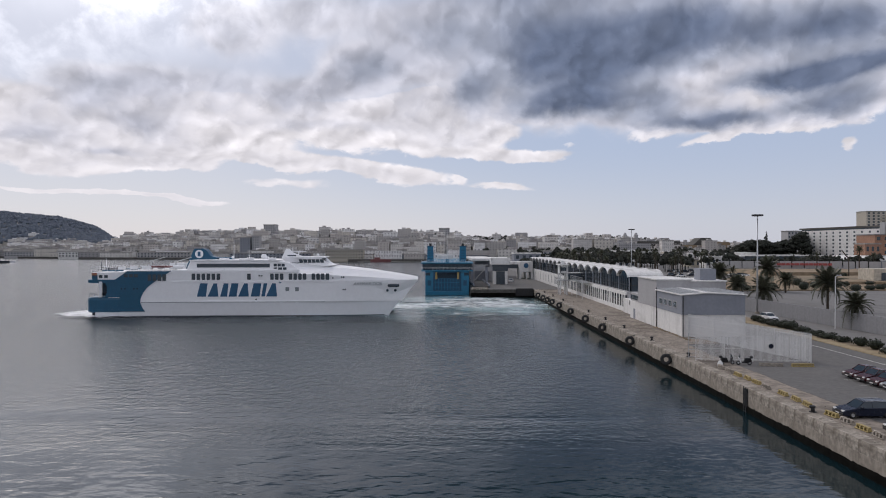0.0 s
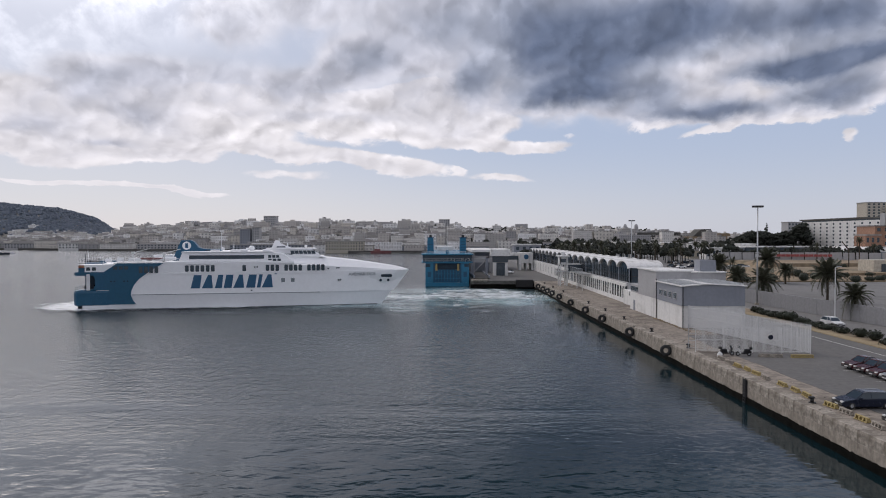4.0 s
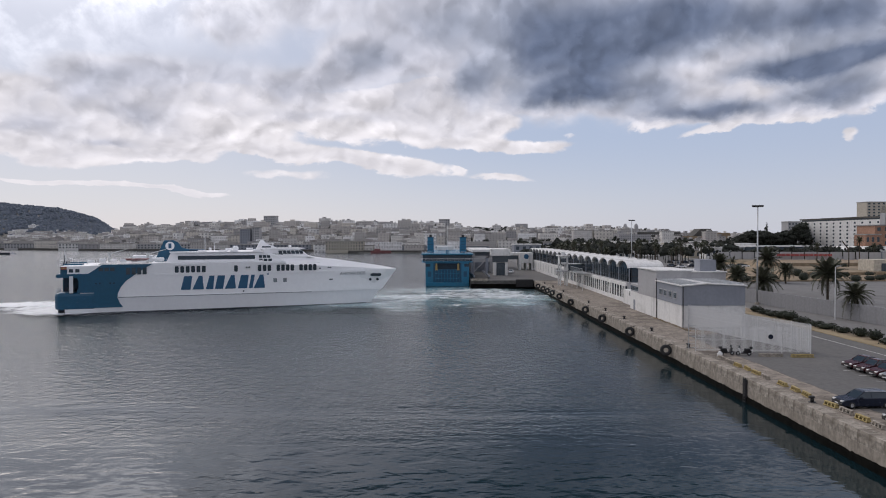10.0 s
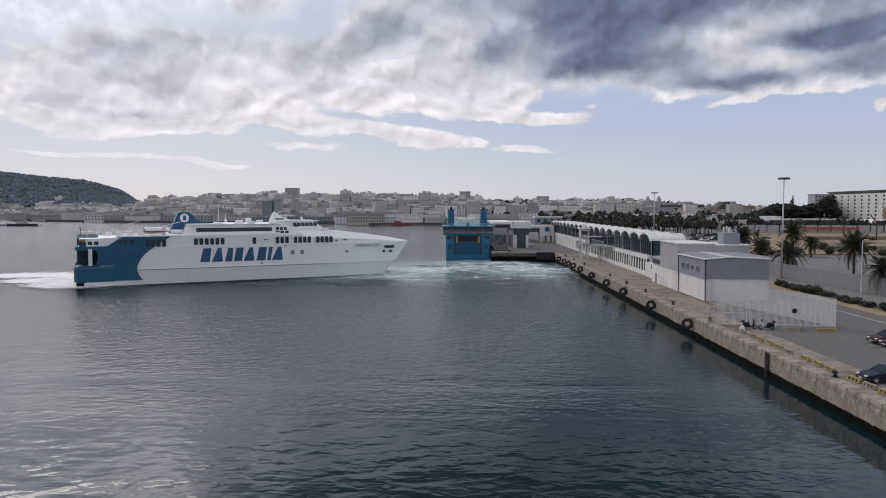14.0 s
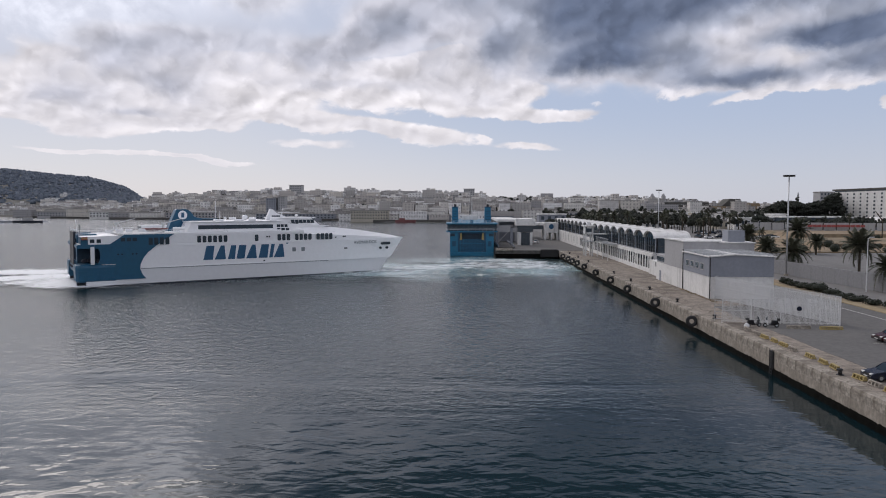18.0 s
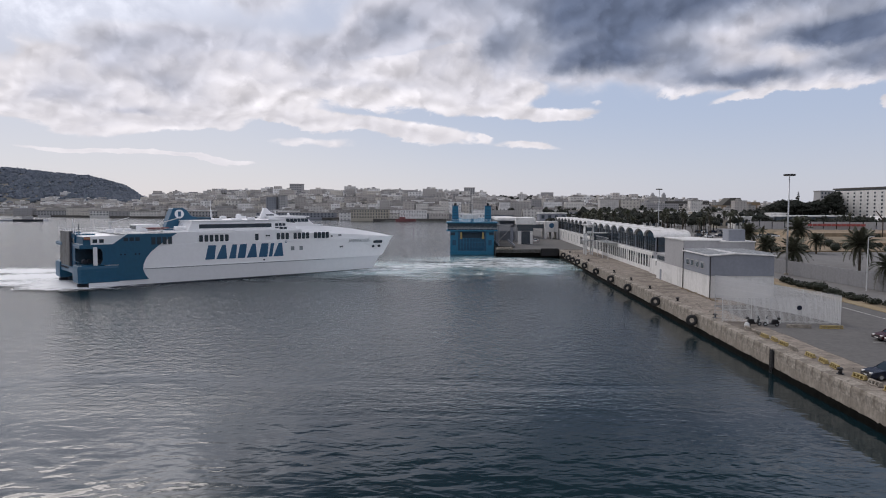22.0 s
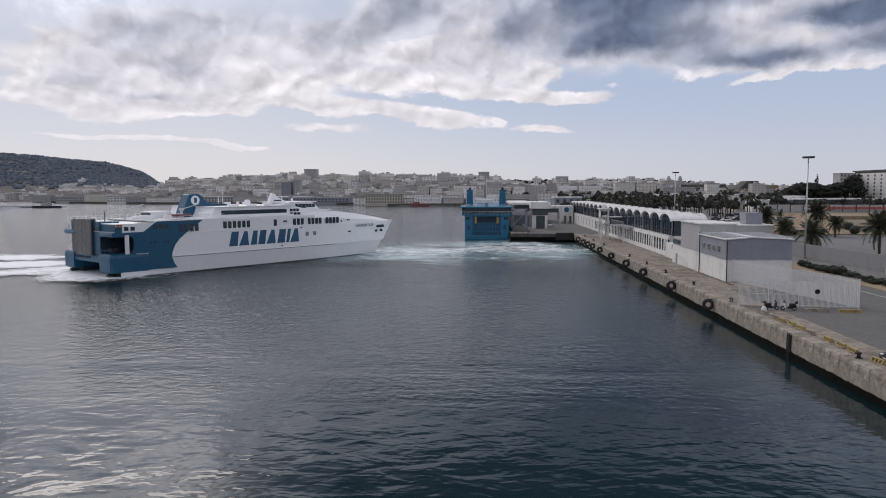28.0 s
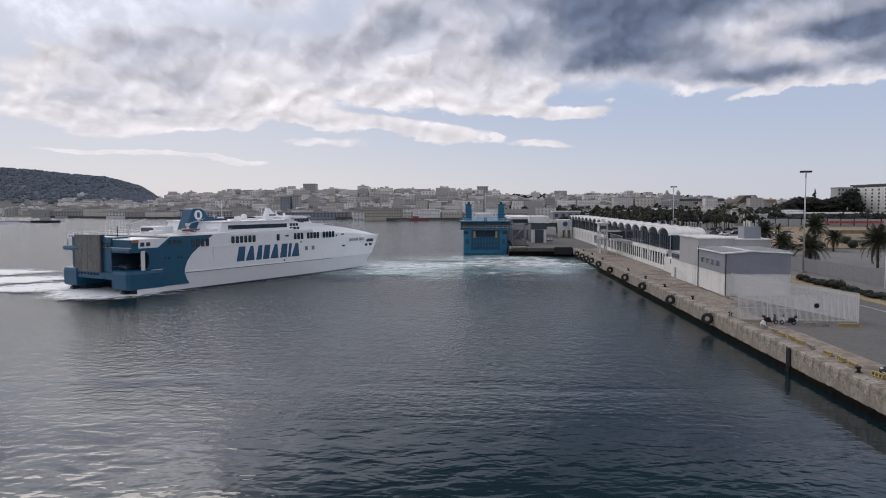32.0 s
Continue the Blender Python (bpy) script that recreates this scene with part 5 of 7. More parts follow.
# ---- the fast ferry ----
def build_ferry():
    """Twin-hulled fast ferry. x runs forward from the transom, y to port (starboard side at -11.5), z up from the waterline."""
    e = thing("fast_ferry", "white twin-hulled fast ferry with a blue stern turning in the harbour", "ferry")
    W, B = SHIP_WHITE, SHIP_BLUE

    # demi-hulls below the knuckle
    def section(x):
        """Half widths of one hull at station x: waterline and knuckle."""
        t = max(0.0, (x - 52) / 22.0)
        f = max(0.03, 1 - t ** 1.8) if t < 1 else 0.03
        return f

    for side in (-1, 1):
        rings = []
        for x in [2.0, 8, 20, 35, 50, 56, 61, 65, 68.5, 71, 72.6, 73.4]:
            f = section(x)
            z1 = 3.75
            yo = side * 11.5
            yi = side * (11.5 - 5.0)
            mid = side * 9.6
            o, i = mid + (yo - mid) * f, mid + (yi - mid) * f
            rake = lambda z: max(0.0, (x - 60) / 14) * z * 1.05
            rings.append([(x, mid + (o - mid) * 0.55, -1.4), (x + rake(0), mid + (o - mid) * 0.93, 0.0), (x + rake(z1), o, z1), (x + rake(z1), i, z1), (x + rake(0), mid + (i - mid) * 0.93, 0.0), (x, mid + (i - mid) * 0.55, -1.4)])
        part("hull", Shape().loft(rings), SHADED_WHITE, e, smooth=False)
        part("boot_top", Shape().loft([[(r[1][0], r[1][1] + 0.03 * side, -0.6), (r[1][0], r[1][1] + 0.05 * side, 0.28), (r[4][0], r[4][1] - 0.05 * side, 0.28), (r[4][0], r[4][1] - 0.03 * side, -0.6)] for r in rings]), SHIP_DARK, e, "dark waterline band")
    # upper hull: side plating from the knuckle to the window deck, one loft for the whole beam
    up = []
    for u in (0.0, 0.24, 0.48, 0.60, 0.69, 0.76, 0.82, 0.88, 0.93, 0.97, 1.0):
        lo, hi = 20.5 + 57.3 * u, 20.5 + 61.4 * u
        t = max(0.0, (u - 0.62) / 0.38)
        yl, yh = 11.5 - 1.9 * t ** 2.0, 11.5 - 2.5 * t ** 2.2
        kz = 3.72
        up.append([(lo, -yl, kz), (hi, -yh, 9.0), (hi, yh, 9.0), (lo, yl, kz)])
    part("upper_hull", Shape().loft(up), W, e)
    # fore deck: long white turtle back falling to the bows
    fd = []
    for x, z, yo, edge in ((50, 12.4, 11.3, 10.6), (57, 12.5, 11.2, 10.5), (62, 12.1, 11.0, 10.2), (69, 11.3, 10.5, 9.8), (75, 10.4, 9.9, 9.4), (79, 9.75, 9.3, 9.15), (81.9, 9.15, 8.9, 8.95)):
        fd.append([(x, -yo - 0.1, 8.96), (x, -yo - 0.1, edge), (x, -yo * 0.72, z), (x, yo * 0.72, z), (x, yo + 0.1, edge), (x, yo + 0.1, 8.96)])
    part("foredeck", Shape().loft(fd), W, e)
    # window deck amidships and its roof
    part("window_deck", Shape().box(20.5, 52.0, -11.42, 11.42, 8.98, 11.6), W, e, bevel=0.06)
    part("rubbing_band", Box(14.0, 58.5, -11.60, 11.60, 3.70, 3.92), W, e)
    part("deck_band", Box(20.5, 61.5, -11.58, 11.58, 8.55, 8.72), W, e)
    part("knuckle_shadow", Box(13.2, 58.5, -11.54, 11.54, 3.56, 3.70), SHIP_GREY, e)
    # blue quarter: hull side with a sweeping edge towards the white
    for s in (-1, 1):
        out = [(8.0, 1.35), (14.2, 1.35), (13.5, 2.3), (13.0, 3.6), (13.1, 4.6), (13.7, 6.0), (14.8, 7.4), (16.6, 8.8), (18.6, 10.2), (20.6, 11.35), (9.9, 11.35), (6.9, 9.3), (5.2, 9.25), (5.2, 4.9), (8.0, 4.9)]
        part("quarter_plating", Shape().prism(out, "y", s * 11.5, s * 11.62), B, e, "blue painted quarter plating")
        wh = [(5.2, 3.7), (20.6, 3.7), (20.6, 11.35), (9.7, 11.35), (6.9, 9.3), (5.2, 9.25)]
        part("aft_side", Shape().prism(wh, "y", s * 10.9, s * 11.5), W, e)
        part("aft_hull", Shape().prism([(2.0, 0.0), (20.6, 0.0), (20.6, 3.8), (5.2, 3.8), (2.0, 3.8)], "y", s * 6.5, s * 11.45), SHADED_WHITE, e)
        part("boot_top", Box(2.0, 20.6, s * 11.46 - 0.03, s * 11.46 + 0.03, -0.6, 0.28), SHIP_DARK, e, "dark waterline band")
        # stern sponson with rounded corner
        ring = []
        for z, a, k in ((1.1, 0.35, 0.25), (1.4, 0.05, 0.0), (4.2, 0.0, 0.0), (4.75, 0.15, 0.12), (4.95, 0.55, 0.4)):
            ring.append([(a, s * (6.3 + k), z), (a + 0.35, s * (11.62 - k), z), (a, s * (11.3 - k), z), (8.0, s * (11.62 - k), z), (8.0, s * (6.3 + k), z)][0:1] + [(a, s * (11.0 - k), z), (a + 0.6, s * (11.62 - k), z), (8.0, s * (11.62 - k), z), (8.0, s * (6.3 + k), z)])
        part("sponson", Shape().loft(ring), B, e)
        for i in range(3):
            part("sponson_rib", Box(0.6, 7.9, s * 11.60 - 0.05, s * 11.60 + 0.05, 1.8 + i * 0.85, 1.9 + i * 0.85), B, e)
        # dark plates over the white hull stand for the shade under the stern
        part("transom_plate", Box(1.9, 2.0, s * 9.0 - 2.55, s * 9.0 + 2.4, 0.0, 1.4), SHIP_DARK, e)
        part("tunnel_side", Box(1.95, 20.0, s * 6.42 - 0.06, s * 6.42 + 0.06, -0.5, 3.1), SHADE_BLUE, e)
        part("jet_nozzle", Shape().tube((1.9, s * 9.0, 0.45), (0.4, s * 9.0, 0.35), 0.7, 0.6, 12), SHIP_DARK, e)
        part("deck_overhang", Shape().prism([(0.5, 8.45), (0.3, 8.9), (0.5, 9.3), (7.0, 9.3), (7.0, 8.4)], "y", s * 6.0, s * 11.66), B, e)
        part("quarter_post", Box(3.0, 3.8, s * 11.55 - 0.2, s * 11.55 + 0.05, 4.9, 8.8), SHADED_WHITE, e, "pale upright post")
        part("quarter_frame", Shape().prism([(4.4, 4.9), (5.3, 4.9), (5.3, 8.7), (4.4, 8.7), (4.9, 7.6), (4.9, 6.0)], "y", s * 11.2, s * 11.6), B, e)
        part("bulwark", Shape().prism([(2.6, 9.3), (7.0, 9.3), (9.7, 11.2), (2.6, 11.0)], "y", s * 11.3, s * 11.5), W, e, "white aft bulwark")
        for i in range(2):
            w = part("window", Box(2.9 + i * 1.3, 3.9 + i * 1.3, s * 11.5 - 0.06, s * 11.5 + 0.06, 9.6, 10.5), W, e)
            part("pane", Box(2.97 + i * 1.3, 3.83 + i * 1.3, s * 11.58 - 0.02, s * 11.58 + 0.02, 9.66, 10.44), GLASS, w)
        for i in range(3):
            part("pane", Box(9.1 + i * 1.22, 10.0 + i * 1.22, s * 11.64 - 0.02, s * 11.64 + 0.03, 9.85, 10.65), GLASS, e, "dark aft saloon window")
        for i in range(4):
            part("pane", Box(14.9 + i * 1.2, 15.75 + i * 1.2, s * 11.64 - 0.05, s * 11.64 + 0.03, 8.95, 10.55), GLASS, e, "tall dark saloon window")
        # saloon windows in groups
        pane = Shape().prism([(0, 0.2), (0.12, 0.02), (0.72, 0.0), (0.86, 0.18), (0.86, 1.4), (0.72, 1.58), (0.12, 1.58), (0, 1.4)], "y", -0.04, 0.04).mesh("pane", GLASS)
        for x0, k, st in ((25.6, 6, 1.23), (39.3, 1, 1.2), (45.0, 3, 1.2), (49.6, 4, 1.17), (55.3, 4, 1.17)):
            for i in range(k):
                yy = 11.60 if x0 < 52 else 11.62
                share("pane", pane, e, pose(x0 + i * st, s * (yy - (0.10 if x0 < 52 else 0.02)), 9.15))
        for x0, x1 in ((25.4, 33.6), (44.6, 60.6)):
            part("window_trim", Box(x0, x1, s * 11.52 - 0.06, s * 11.52 + 0.06, 8.74, 8.92), W, e)
            part("window_hood", Box(x0, x1, s * 11.52 - 0.07, s * 11.52 + 0.07, 11.0, 11.12), W, e)
        part("side_door", Box(35.2, 38.0, s * 11.46 - 0.04, s * 11.46 + 0.04, 8.9, 11.3), W, e, bevel=0.01)
        for x in (48.8, 51.2):
            part("side_hatch", Box(x, x + 0.9, s * 11.54 - 0.05, s * 11.54 + 0.05, 6.3, 7.3), SHIP_GREY, e)
        for x, z in ((42.3, 10.2), (42.9, 10.2), (62.8, 9.8), (63.3, 9.8), (63.2, 6.7), (63.7, 6.7), (41.5, 4.3), (8.5, 7.0), (9.3, 7.0), (11.5, 7.0), (12.3, 7.0), (60.6, 9.6)):
            part("port_hole", Shape().tube((x, s * 11.45, z), (x, s * 11.66, z), 0.20, sides=10), GLASS, e)
        # bow: mooring slot and hawse holes
        part("mooring_slot", Shape().tube((74.6, s * 9.9, 7.6), (74.6, s * 10.84, 7.6), 0.37, sides=10), GLASS, e)
        part("mooring_slot", Box(74.6, 77.2, s * 9.85 - 1.0, s * 9.85 + 1.0, 7.25, 8.0), GLASS, e, bevel=0.2)
        for x in (74.2, 76.2):
            part("hawse_hole", Shape().tube((x, s * 9.0, 6.4), (x, s * 10.75, 6.4), 0.34, sides=10), GLASS, e)
        # bow stem wedge of each hull
        st = []
        for z, x, w in ((-1.0, 72.8, 0.12), (0.0, 73.3, 0.15), (3.0, 75.6, 0.5), (6.0, 78.6, 0.9), (8.3, 81.2, 1.2), (9.1, 81.9, 1.2)):
            st.append([(x, s * 9.3, z), (x - 3.0, s * (9.3 + w), z), (x - 9.0, s * (9.4 + min(1.5, w * 1.3)), z), (x - 9.0, s * (9.3 - w * 1.6), z), (x - 3.0, s * (9.3 - w), z)])
        part("bow", Shape().loft(st), W, e, "sharp white bow")
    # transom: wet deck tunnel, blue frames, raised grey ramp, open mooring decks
    part("wet_deck", Box(1.5, 76.0, -6.5, 6.5, 3.0, 3.9), SHADE_BLUE, e, "tunnel roof between the hulls, coloured dark as in shade")
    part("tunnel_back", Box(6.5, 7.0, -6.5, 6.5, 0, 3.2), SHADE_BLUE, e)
    part("stern_frame", Box(0.9, 5.0, -5.0, -1.7, 3.4, 11.4), B, e, "blue stern frame")
    part("stern_frame", Box(0.9, 5.0, 7.4, 9.0, 3.4, 11.4), B, e, "blue stern frame")
    part("stern_sill", Box(0.3, 4.0, -6.4, 6.4, 3.0, 4.3), B, e)
    r = part("stern_ramp", Shape().prism([(0.35, 4.0), (0.75, 4.0), (0.95, 11.8), (0.55, 11.8)], "y", -1.7, 7.4), RAMP_BROWN, e, "raised grey stern ramp")
    for i in range(5):
        part("ramp_rib", Shape().prism([(0.31, 4.1), (0.38, 4.1), (0.58, 11.6), (0.51, 11.6)], "y", -1.5 + i * 2.1, -1.25 + i * 2.1), RAMP_BROWN, r)
    part("ramp_pillar", Box(0.5, 1.4, -2.1, -1.75, 4.2, 11.9), SHIP_DARK, e)
    for i in range(8):
        part("ramp_hinge", Box(0.1, 0.6, -1.3 + i * 1.15, -0.9 + i * 1.15, 3.7, 4.1), SHIP_DARK, e)
    part("mooring_deck_back", Box(6.9, 7.3, -11.4, -4.9, 4.8, 8.8), SHADE_BLUE, e, "open mooring deck, coloured dark as in shade")
    part("mooring_deck_back", Box(6.9, 7.3, 8.9, 11.4, 4.8, 8.8), SHADE_BLUE, e, "open mooring deck, coloured dark as in shade")
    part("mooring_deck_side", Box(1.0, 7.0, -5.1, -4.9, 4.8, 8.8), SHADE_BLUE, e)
    for i, (x, y) in enumerate(((2.0, -8.0), (3.2, -7.0), (4.8, -9.2), (2.4, -6.2))):
        part("winch", Shape().tube((x, y - 0.5, 5.5), (x, y + 0.5, 5.5), 0.45, sides=10), SHIP_DARK, e)
    part("mooring_rail", Box(0.35, 0.42, -11.0, -5.2, 5.7, 5.77), B, e)
    for i in range(5):
        part("mooring_stanchion", Box(0.35, 0.42, -11.0 + i * 1.4, -10.94 + i * 1.4, 4.9, 5.75), B, e)
    part("aft_deck", Box(0.9, 21.0, -11.3, 11.3, 9.25, 9.45), DECK, e, "pale aft deck")
    part("aft_block", Box(1.3, 9.9, -11.25, 11.25, 9.35, 10.95), W, e, "white aft deckhouse")
    part("aft_panel", Box(1.18, 1.32, -11.3, -1.6, 9.3, 10.9), B, e, "blue stern panel")
    for s in (-1, 1):
        part("aft_corner", Box(1.2, 3.3, s * 11.3 - 0.1, s * 11.3 + 0.1, 9.3, 10.4), B, e)
    part("aft_trim", Box(1.2, 9.9, -11.35, 11.35, 10.95, 11.07), W, e)
    for i in range(3):
        part("stern_window", Box(0.82, 0.9, -4.8 + i * 1.0, -4.1 + i * 1.0, 9.5, 10.4), GLASS, e)
    part("flag", Box(1.3, 2.5, -11.72, -11.62, 10.35, 10.95), RED, e, "small red and yellow flag panel")
    part("flag_band", Box(1.3, 2.5, -11.75, -11.66, 10.55, 10.75), YELLOW, e)
    part("upper_deck", Box(9.0, 27.0, -11.1, 11.1, 11.28, 11.47), DECK, e)
    # rails round the aft deck
    for s in (-1, 1):
        for z in (12.1, 12.5):
            part("rail", Shape().tube((0.9, s * 10.9, z - 0.5), (26, s * 11.0, z), 0.035, sides=4), W, e)
        for i in range(14):
            part("stanchion", Shape().tube((1.0 + i * 1.9, s * 10.95, 11.0), (1.0 + i * 1.9, s * 10.95, 12.5), 0.03, sides=4), W, e)
    for i in range(10):
        part("stanchion", Shape().tube((0.9, -10.9 + i * 2.4, 11.2), (0.9, -10.9 + i * 2.4, 12.5), 0.03, sides=4), W, e)
    part("rail", Shape().tube((0.9, -10.9, 12.3), (0.9, 10.9, 12.3), 0.035, sides=4), W, e)
    # superstructure, funnel, bridge
    part("house", Shape().prism([(23.6, 11.35), (24.7, 13.9), (46.6, 13.9), (49.6, 13.2), (52.0, 11.6)], "y", -9.6, 9.6), W, e, bevel=0.08)
    part("house_roof", Box(24.4, 46.8, -9.9, 9.9, 13.9, 14.06), W, e)
    for s in (-1, 1):
        part("long_window", Box(26.3, 44.5, s * 9.62 - 0.03, s * 9.62 + 0.03, 12.2, 13.15), GLASS, e, "long dark window strip")
        part("house_step", Box(25.8, 46.5, s * 9.7 - 0.15, s * 9.7 + 0.15, 11.62, 11.85), W, e)
        for i in range(3):
            part("front_window", Shape().prism([(45.5 + i * 1.0, 12.45), (46.3 + i * 1.0, 12.45), (46.3 + i * 0.95, 13.1), (45.5 + i * 1.0, 13.15)], "y", s * 9.66 - 0.04, s * 9.66 + 0.04), GLASS, e)
        for i in range(3):
            part("front_window", Box(45.5 + i * 1.15, 46.4 + i * 1.15, s * 9.66 - 0.04, s * 9.66 + 0.04, 11.6, 12.2), GLASS, e)
        part("wing_house", Box(45.0, 49.2, s * 9.6 - 0.02 if s > 0 else -9.62, s * 9.62 if s > 0 else -9.58, 11.4, 13.3), W, e)
    part("front_slope", Shape().prism([(46.6, 13.9), (49.6, 13.3), (53.5, 13.0), (60.0, 12.6), (50.0, 11.3)], "y", -8.6, 8.6), W, e)
    for i in range(7):
        part("sky_window", Box(49.4, 51.6, -8.4 + i * 2.4, -6.6 + i * 2.4, 13.1, 13.36), SMOKED, e)
    b = part("bridge", Shape().prism([(46.6, 12.6), (47.4, 14.6), (56.6, 14.6), (57.9, 13.6), (59.4, 12.4)], "y", -4.6, 4.6), W, e, "white wheelhouse")
    for i in range(6):
        for s in (-1, 1):
            part("bridge_window", Shape().prism([(51.2 + i * 1.08, 13.25), (52.15 + i * 1.08, 13.25), (51.9 + i * 1.08, 14.15), (50.95 + i * 1.08, 14.15)], "y", s * 4.62 - 0.05, s * 4.62 + 0.05), GLASS, b)
        part("bridge_window", Shape().prism([(56.75, 14.42), (57.85, 13.62), (57.95, 13.68), (56.85, 14.48)], "y", -4.3 + i * 1.46, -3.0 + i * 1.46), GLASS, b)
    part("bridge_roof", Shape().prism([(46.8, 14.58), (46.8, 14.76), (57.6, 14.76), (57.9, 14.58)], "y", -5.0, 5.0), W, b)
    part("bridge_fin", Shape().prism([(45.6, 14.0), (46.9, 16.9), (47.6, 16.9), (48.6, 15.9), (51.6, 14.7), (50.0, 14.0)], "y", -0.5, 0.5), W, e, bevel=0.06)
    part("fin_slot", Box(47.3, 49.6, -0.52, 0.52, 14.9, 15.25), SMOKED, e)
    part("radar", Box(48.2, 52.2, -0.15, 0.15, 16.05, 16.2), W, e)
    part("radar_post", Shape().tube((50.2, 0, 14.7), (50.2, 0, 16.05), 0.14), W, e)
    for x in (31.0, 36.0):
        part("roof_vent", Box(x, x + 2.2, -6.5, -4.8, 14.06, 14.5), W, e, bevel=0.1)
    for x, y, r0 in ((40.7, 1.5, 0.8), (55.0, 2.0, 0.4), (34.0, -4.5, 0.4)):
        part("radome", Shape().sphere((x, y, 14.7 if x < 50 else 15.2), r0, r0, r0), W, e, smooth=True)
    for x, y, h in ((33.0, 0.5, 19.0), (35.6, 6.5, 16.4), (48.0, 3.0, 17.4)):
        part("mast", Shape().tube((x, y, 13.9), (x, y, h), 0.10, 0.05, 6), W, e)
        part("crosstree", Box(x - 0.05, x + 0.05, y - 0.9, y + 0.9, h - 1.4, h - 1.3), W, e)
    for x in (39.5, 45.0):
        for s in (-1, 1):
            part("life_raft", Shape().tube((x - 0.9, s * 8.8, 14.35), (x + 0.9, s * 8.8, 14.35), 0.34, sides=10), W, e)
    f = part("funnel", Shape().prism([(20.9, 11.5), (21.6, 13.4), (23.1, 16.9), (25.4, 16.95), (26.4, 16.4), (27.4, 15.0), (28.8, 14.65), (32.8, 14.55), (33.2, 13.95), (28.0, 13.95), (28.0, 11.5)], "y", -1.6, 1.6), B, e, "blue fin funnel", bevel=0.12)
    part("emblem", Shape().tube((24.5, -1.75, 15.5), (24.5, -1.6, 15.5), 1.08, sides=24), W, f, "white disc emblem")
    part("emblem_mark", Box(24.15, 24.85, -1.8, -1.74, 14.9, 16.1), LETTER, f)
    part("funnel_door", Shape().prism([(21.95, 14.0), (22.65, 15.7), (22.75, 15.7), (22.05, 14.0)], "y", -0.6, 0.7), GLASS, f)
    part("tail_grille", Box(29.0, 32.4, -1.62, 1.62, 14.1, 14.4), SHADE_BLUE, f)
    part("funnel_base", Box(15.6, 20.4, 2.0, 7.2, 11.5, 13.0), W, e)
    part("funnel_window", Box(15.5, 15.6, 2.4, 6.8, 11.9, 12.7), SMOKED, e)
    # aft deck gear
    for x, y in ((10.2, 3.5), (19.4, -4.5)):
        part("crane_post", Shape().tube((x, y, 11.4), (x, y, 13.4), 0.30, 0.24, 8), DECK, e)
        part("crane_head", Box(x - 0.4, x + 0.5, y - 0.35, y + 0.35, 13.2, 13.8), DECK, e, bevel=0.08)
        part("crane_arm", Shape().tube((x + 0.2, y, 13.6), (x + 4.2, y - 0.4, 14.7), 0.13, 0.08, 6), DECK, e)
        part("crane_hook", Shape().tube((x + 4.2, y - 0.4, 14.7), (x + 4.2, y - 0.4, 14.0), 0.05, sides=5), SHIP_DARK, e)
    bo = Shape().loft([[(x, -8.2 + w * math.cos(g), 12.6 + 0.55 * math.sin(g) * k) for g in [math.pi + j * math.pi / 6 for j in range(7)]] for x, w, k in ((14.0, 0.15, 0.2), (14.8, 0.75, 0.9), (17.5, 0.95, 1.0), (19.0, 0.6, 0.9), (19.9, 0.1, 0.3))])
    part("rescue_boat", bo, PINK, e, "red rescue boat on the aft deck")
    for i in range(6):
        part("deck_locker", Box(6.5 + i * 2.3, 7.9 + i * 2.3, -8.8 + (i % 3) * 1.7, -7.6 + (i % 3) * 1.7, 11.7, 12.4 + 0.15 * (i % 2)), W, e, bevel=0.04)
    for s in (-1, 1):
        part("raft_rack", Shape().tube((20.6, s * 9.6, 12.4), (23.2, s * 9.6, 12.4), 0.42, sides=10), W, e)
    part("ensign_staff", Shape().tube((1.2, -3.0, 11.5), (1.0, -3.0, 14.6), 0.05, sides=5), W, e)
    part("stern_light_post", Shape().tube((1.4, -6.5, 11.5), (1.4, -6.5, 13.6), 0.10, sides=6), SHIP_DARK, e)
    # painted wordmark as plain slanted blocks, one for each sign
    x = 26.9
    for w, top in ((2.4, 0.85), (2.85, 0.38), (1.85, 0.7), (2.1, 0.9), (2.85, 0.38), (2.4, 0.85), (0.95, 1.0), (2.95, 0.38)):
        sl = 0.60
        m = w * (1 - top) / 2
        bl = Shape().prism([(x, 5.0), (x + w * 0.92, 5.0), (x + w * 0.92 - m + sl, 8.3), (x + m + sl, 8.3)], "y", -11.56, -11.50)
        part("wordmark_block", bl, LETTER, e)
        x += w + 0.24
    part("wordmark_dot", Shape().tube((x + 0.3, -11.56, 8.6), (x + 0.3, -11.5, 8.6), 0.35, sides=10), LETTER, e)
    t = bpy.data.curves.new("name_text", "FONT")
    t.body, t.size, t.extrude, t.align_x = "AVEMAR DOS", 1.15, 0.03, "CENTER"
    t.materials.append(SHIP_GREY)
    o = new("name_text", t)
    o.parent = e
    o.matrix_basis = pose(69.3, -11.22, 7.75, 90, 0, 5.0)
    return e


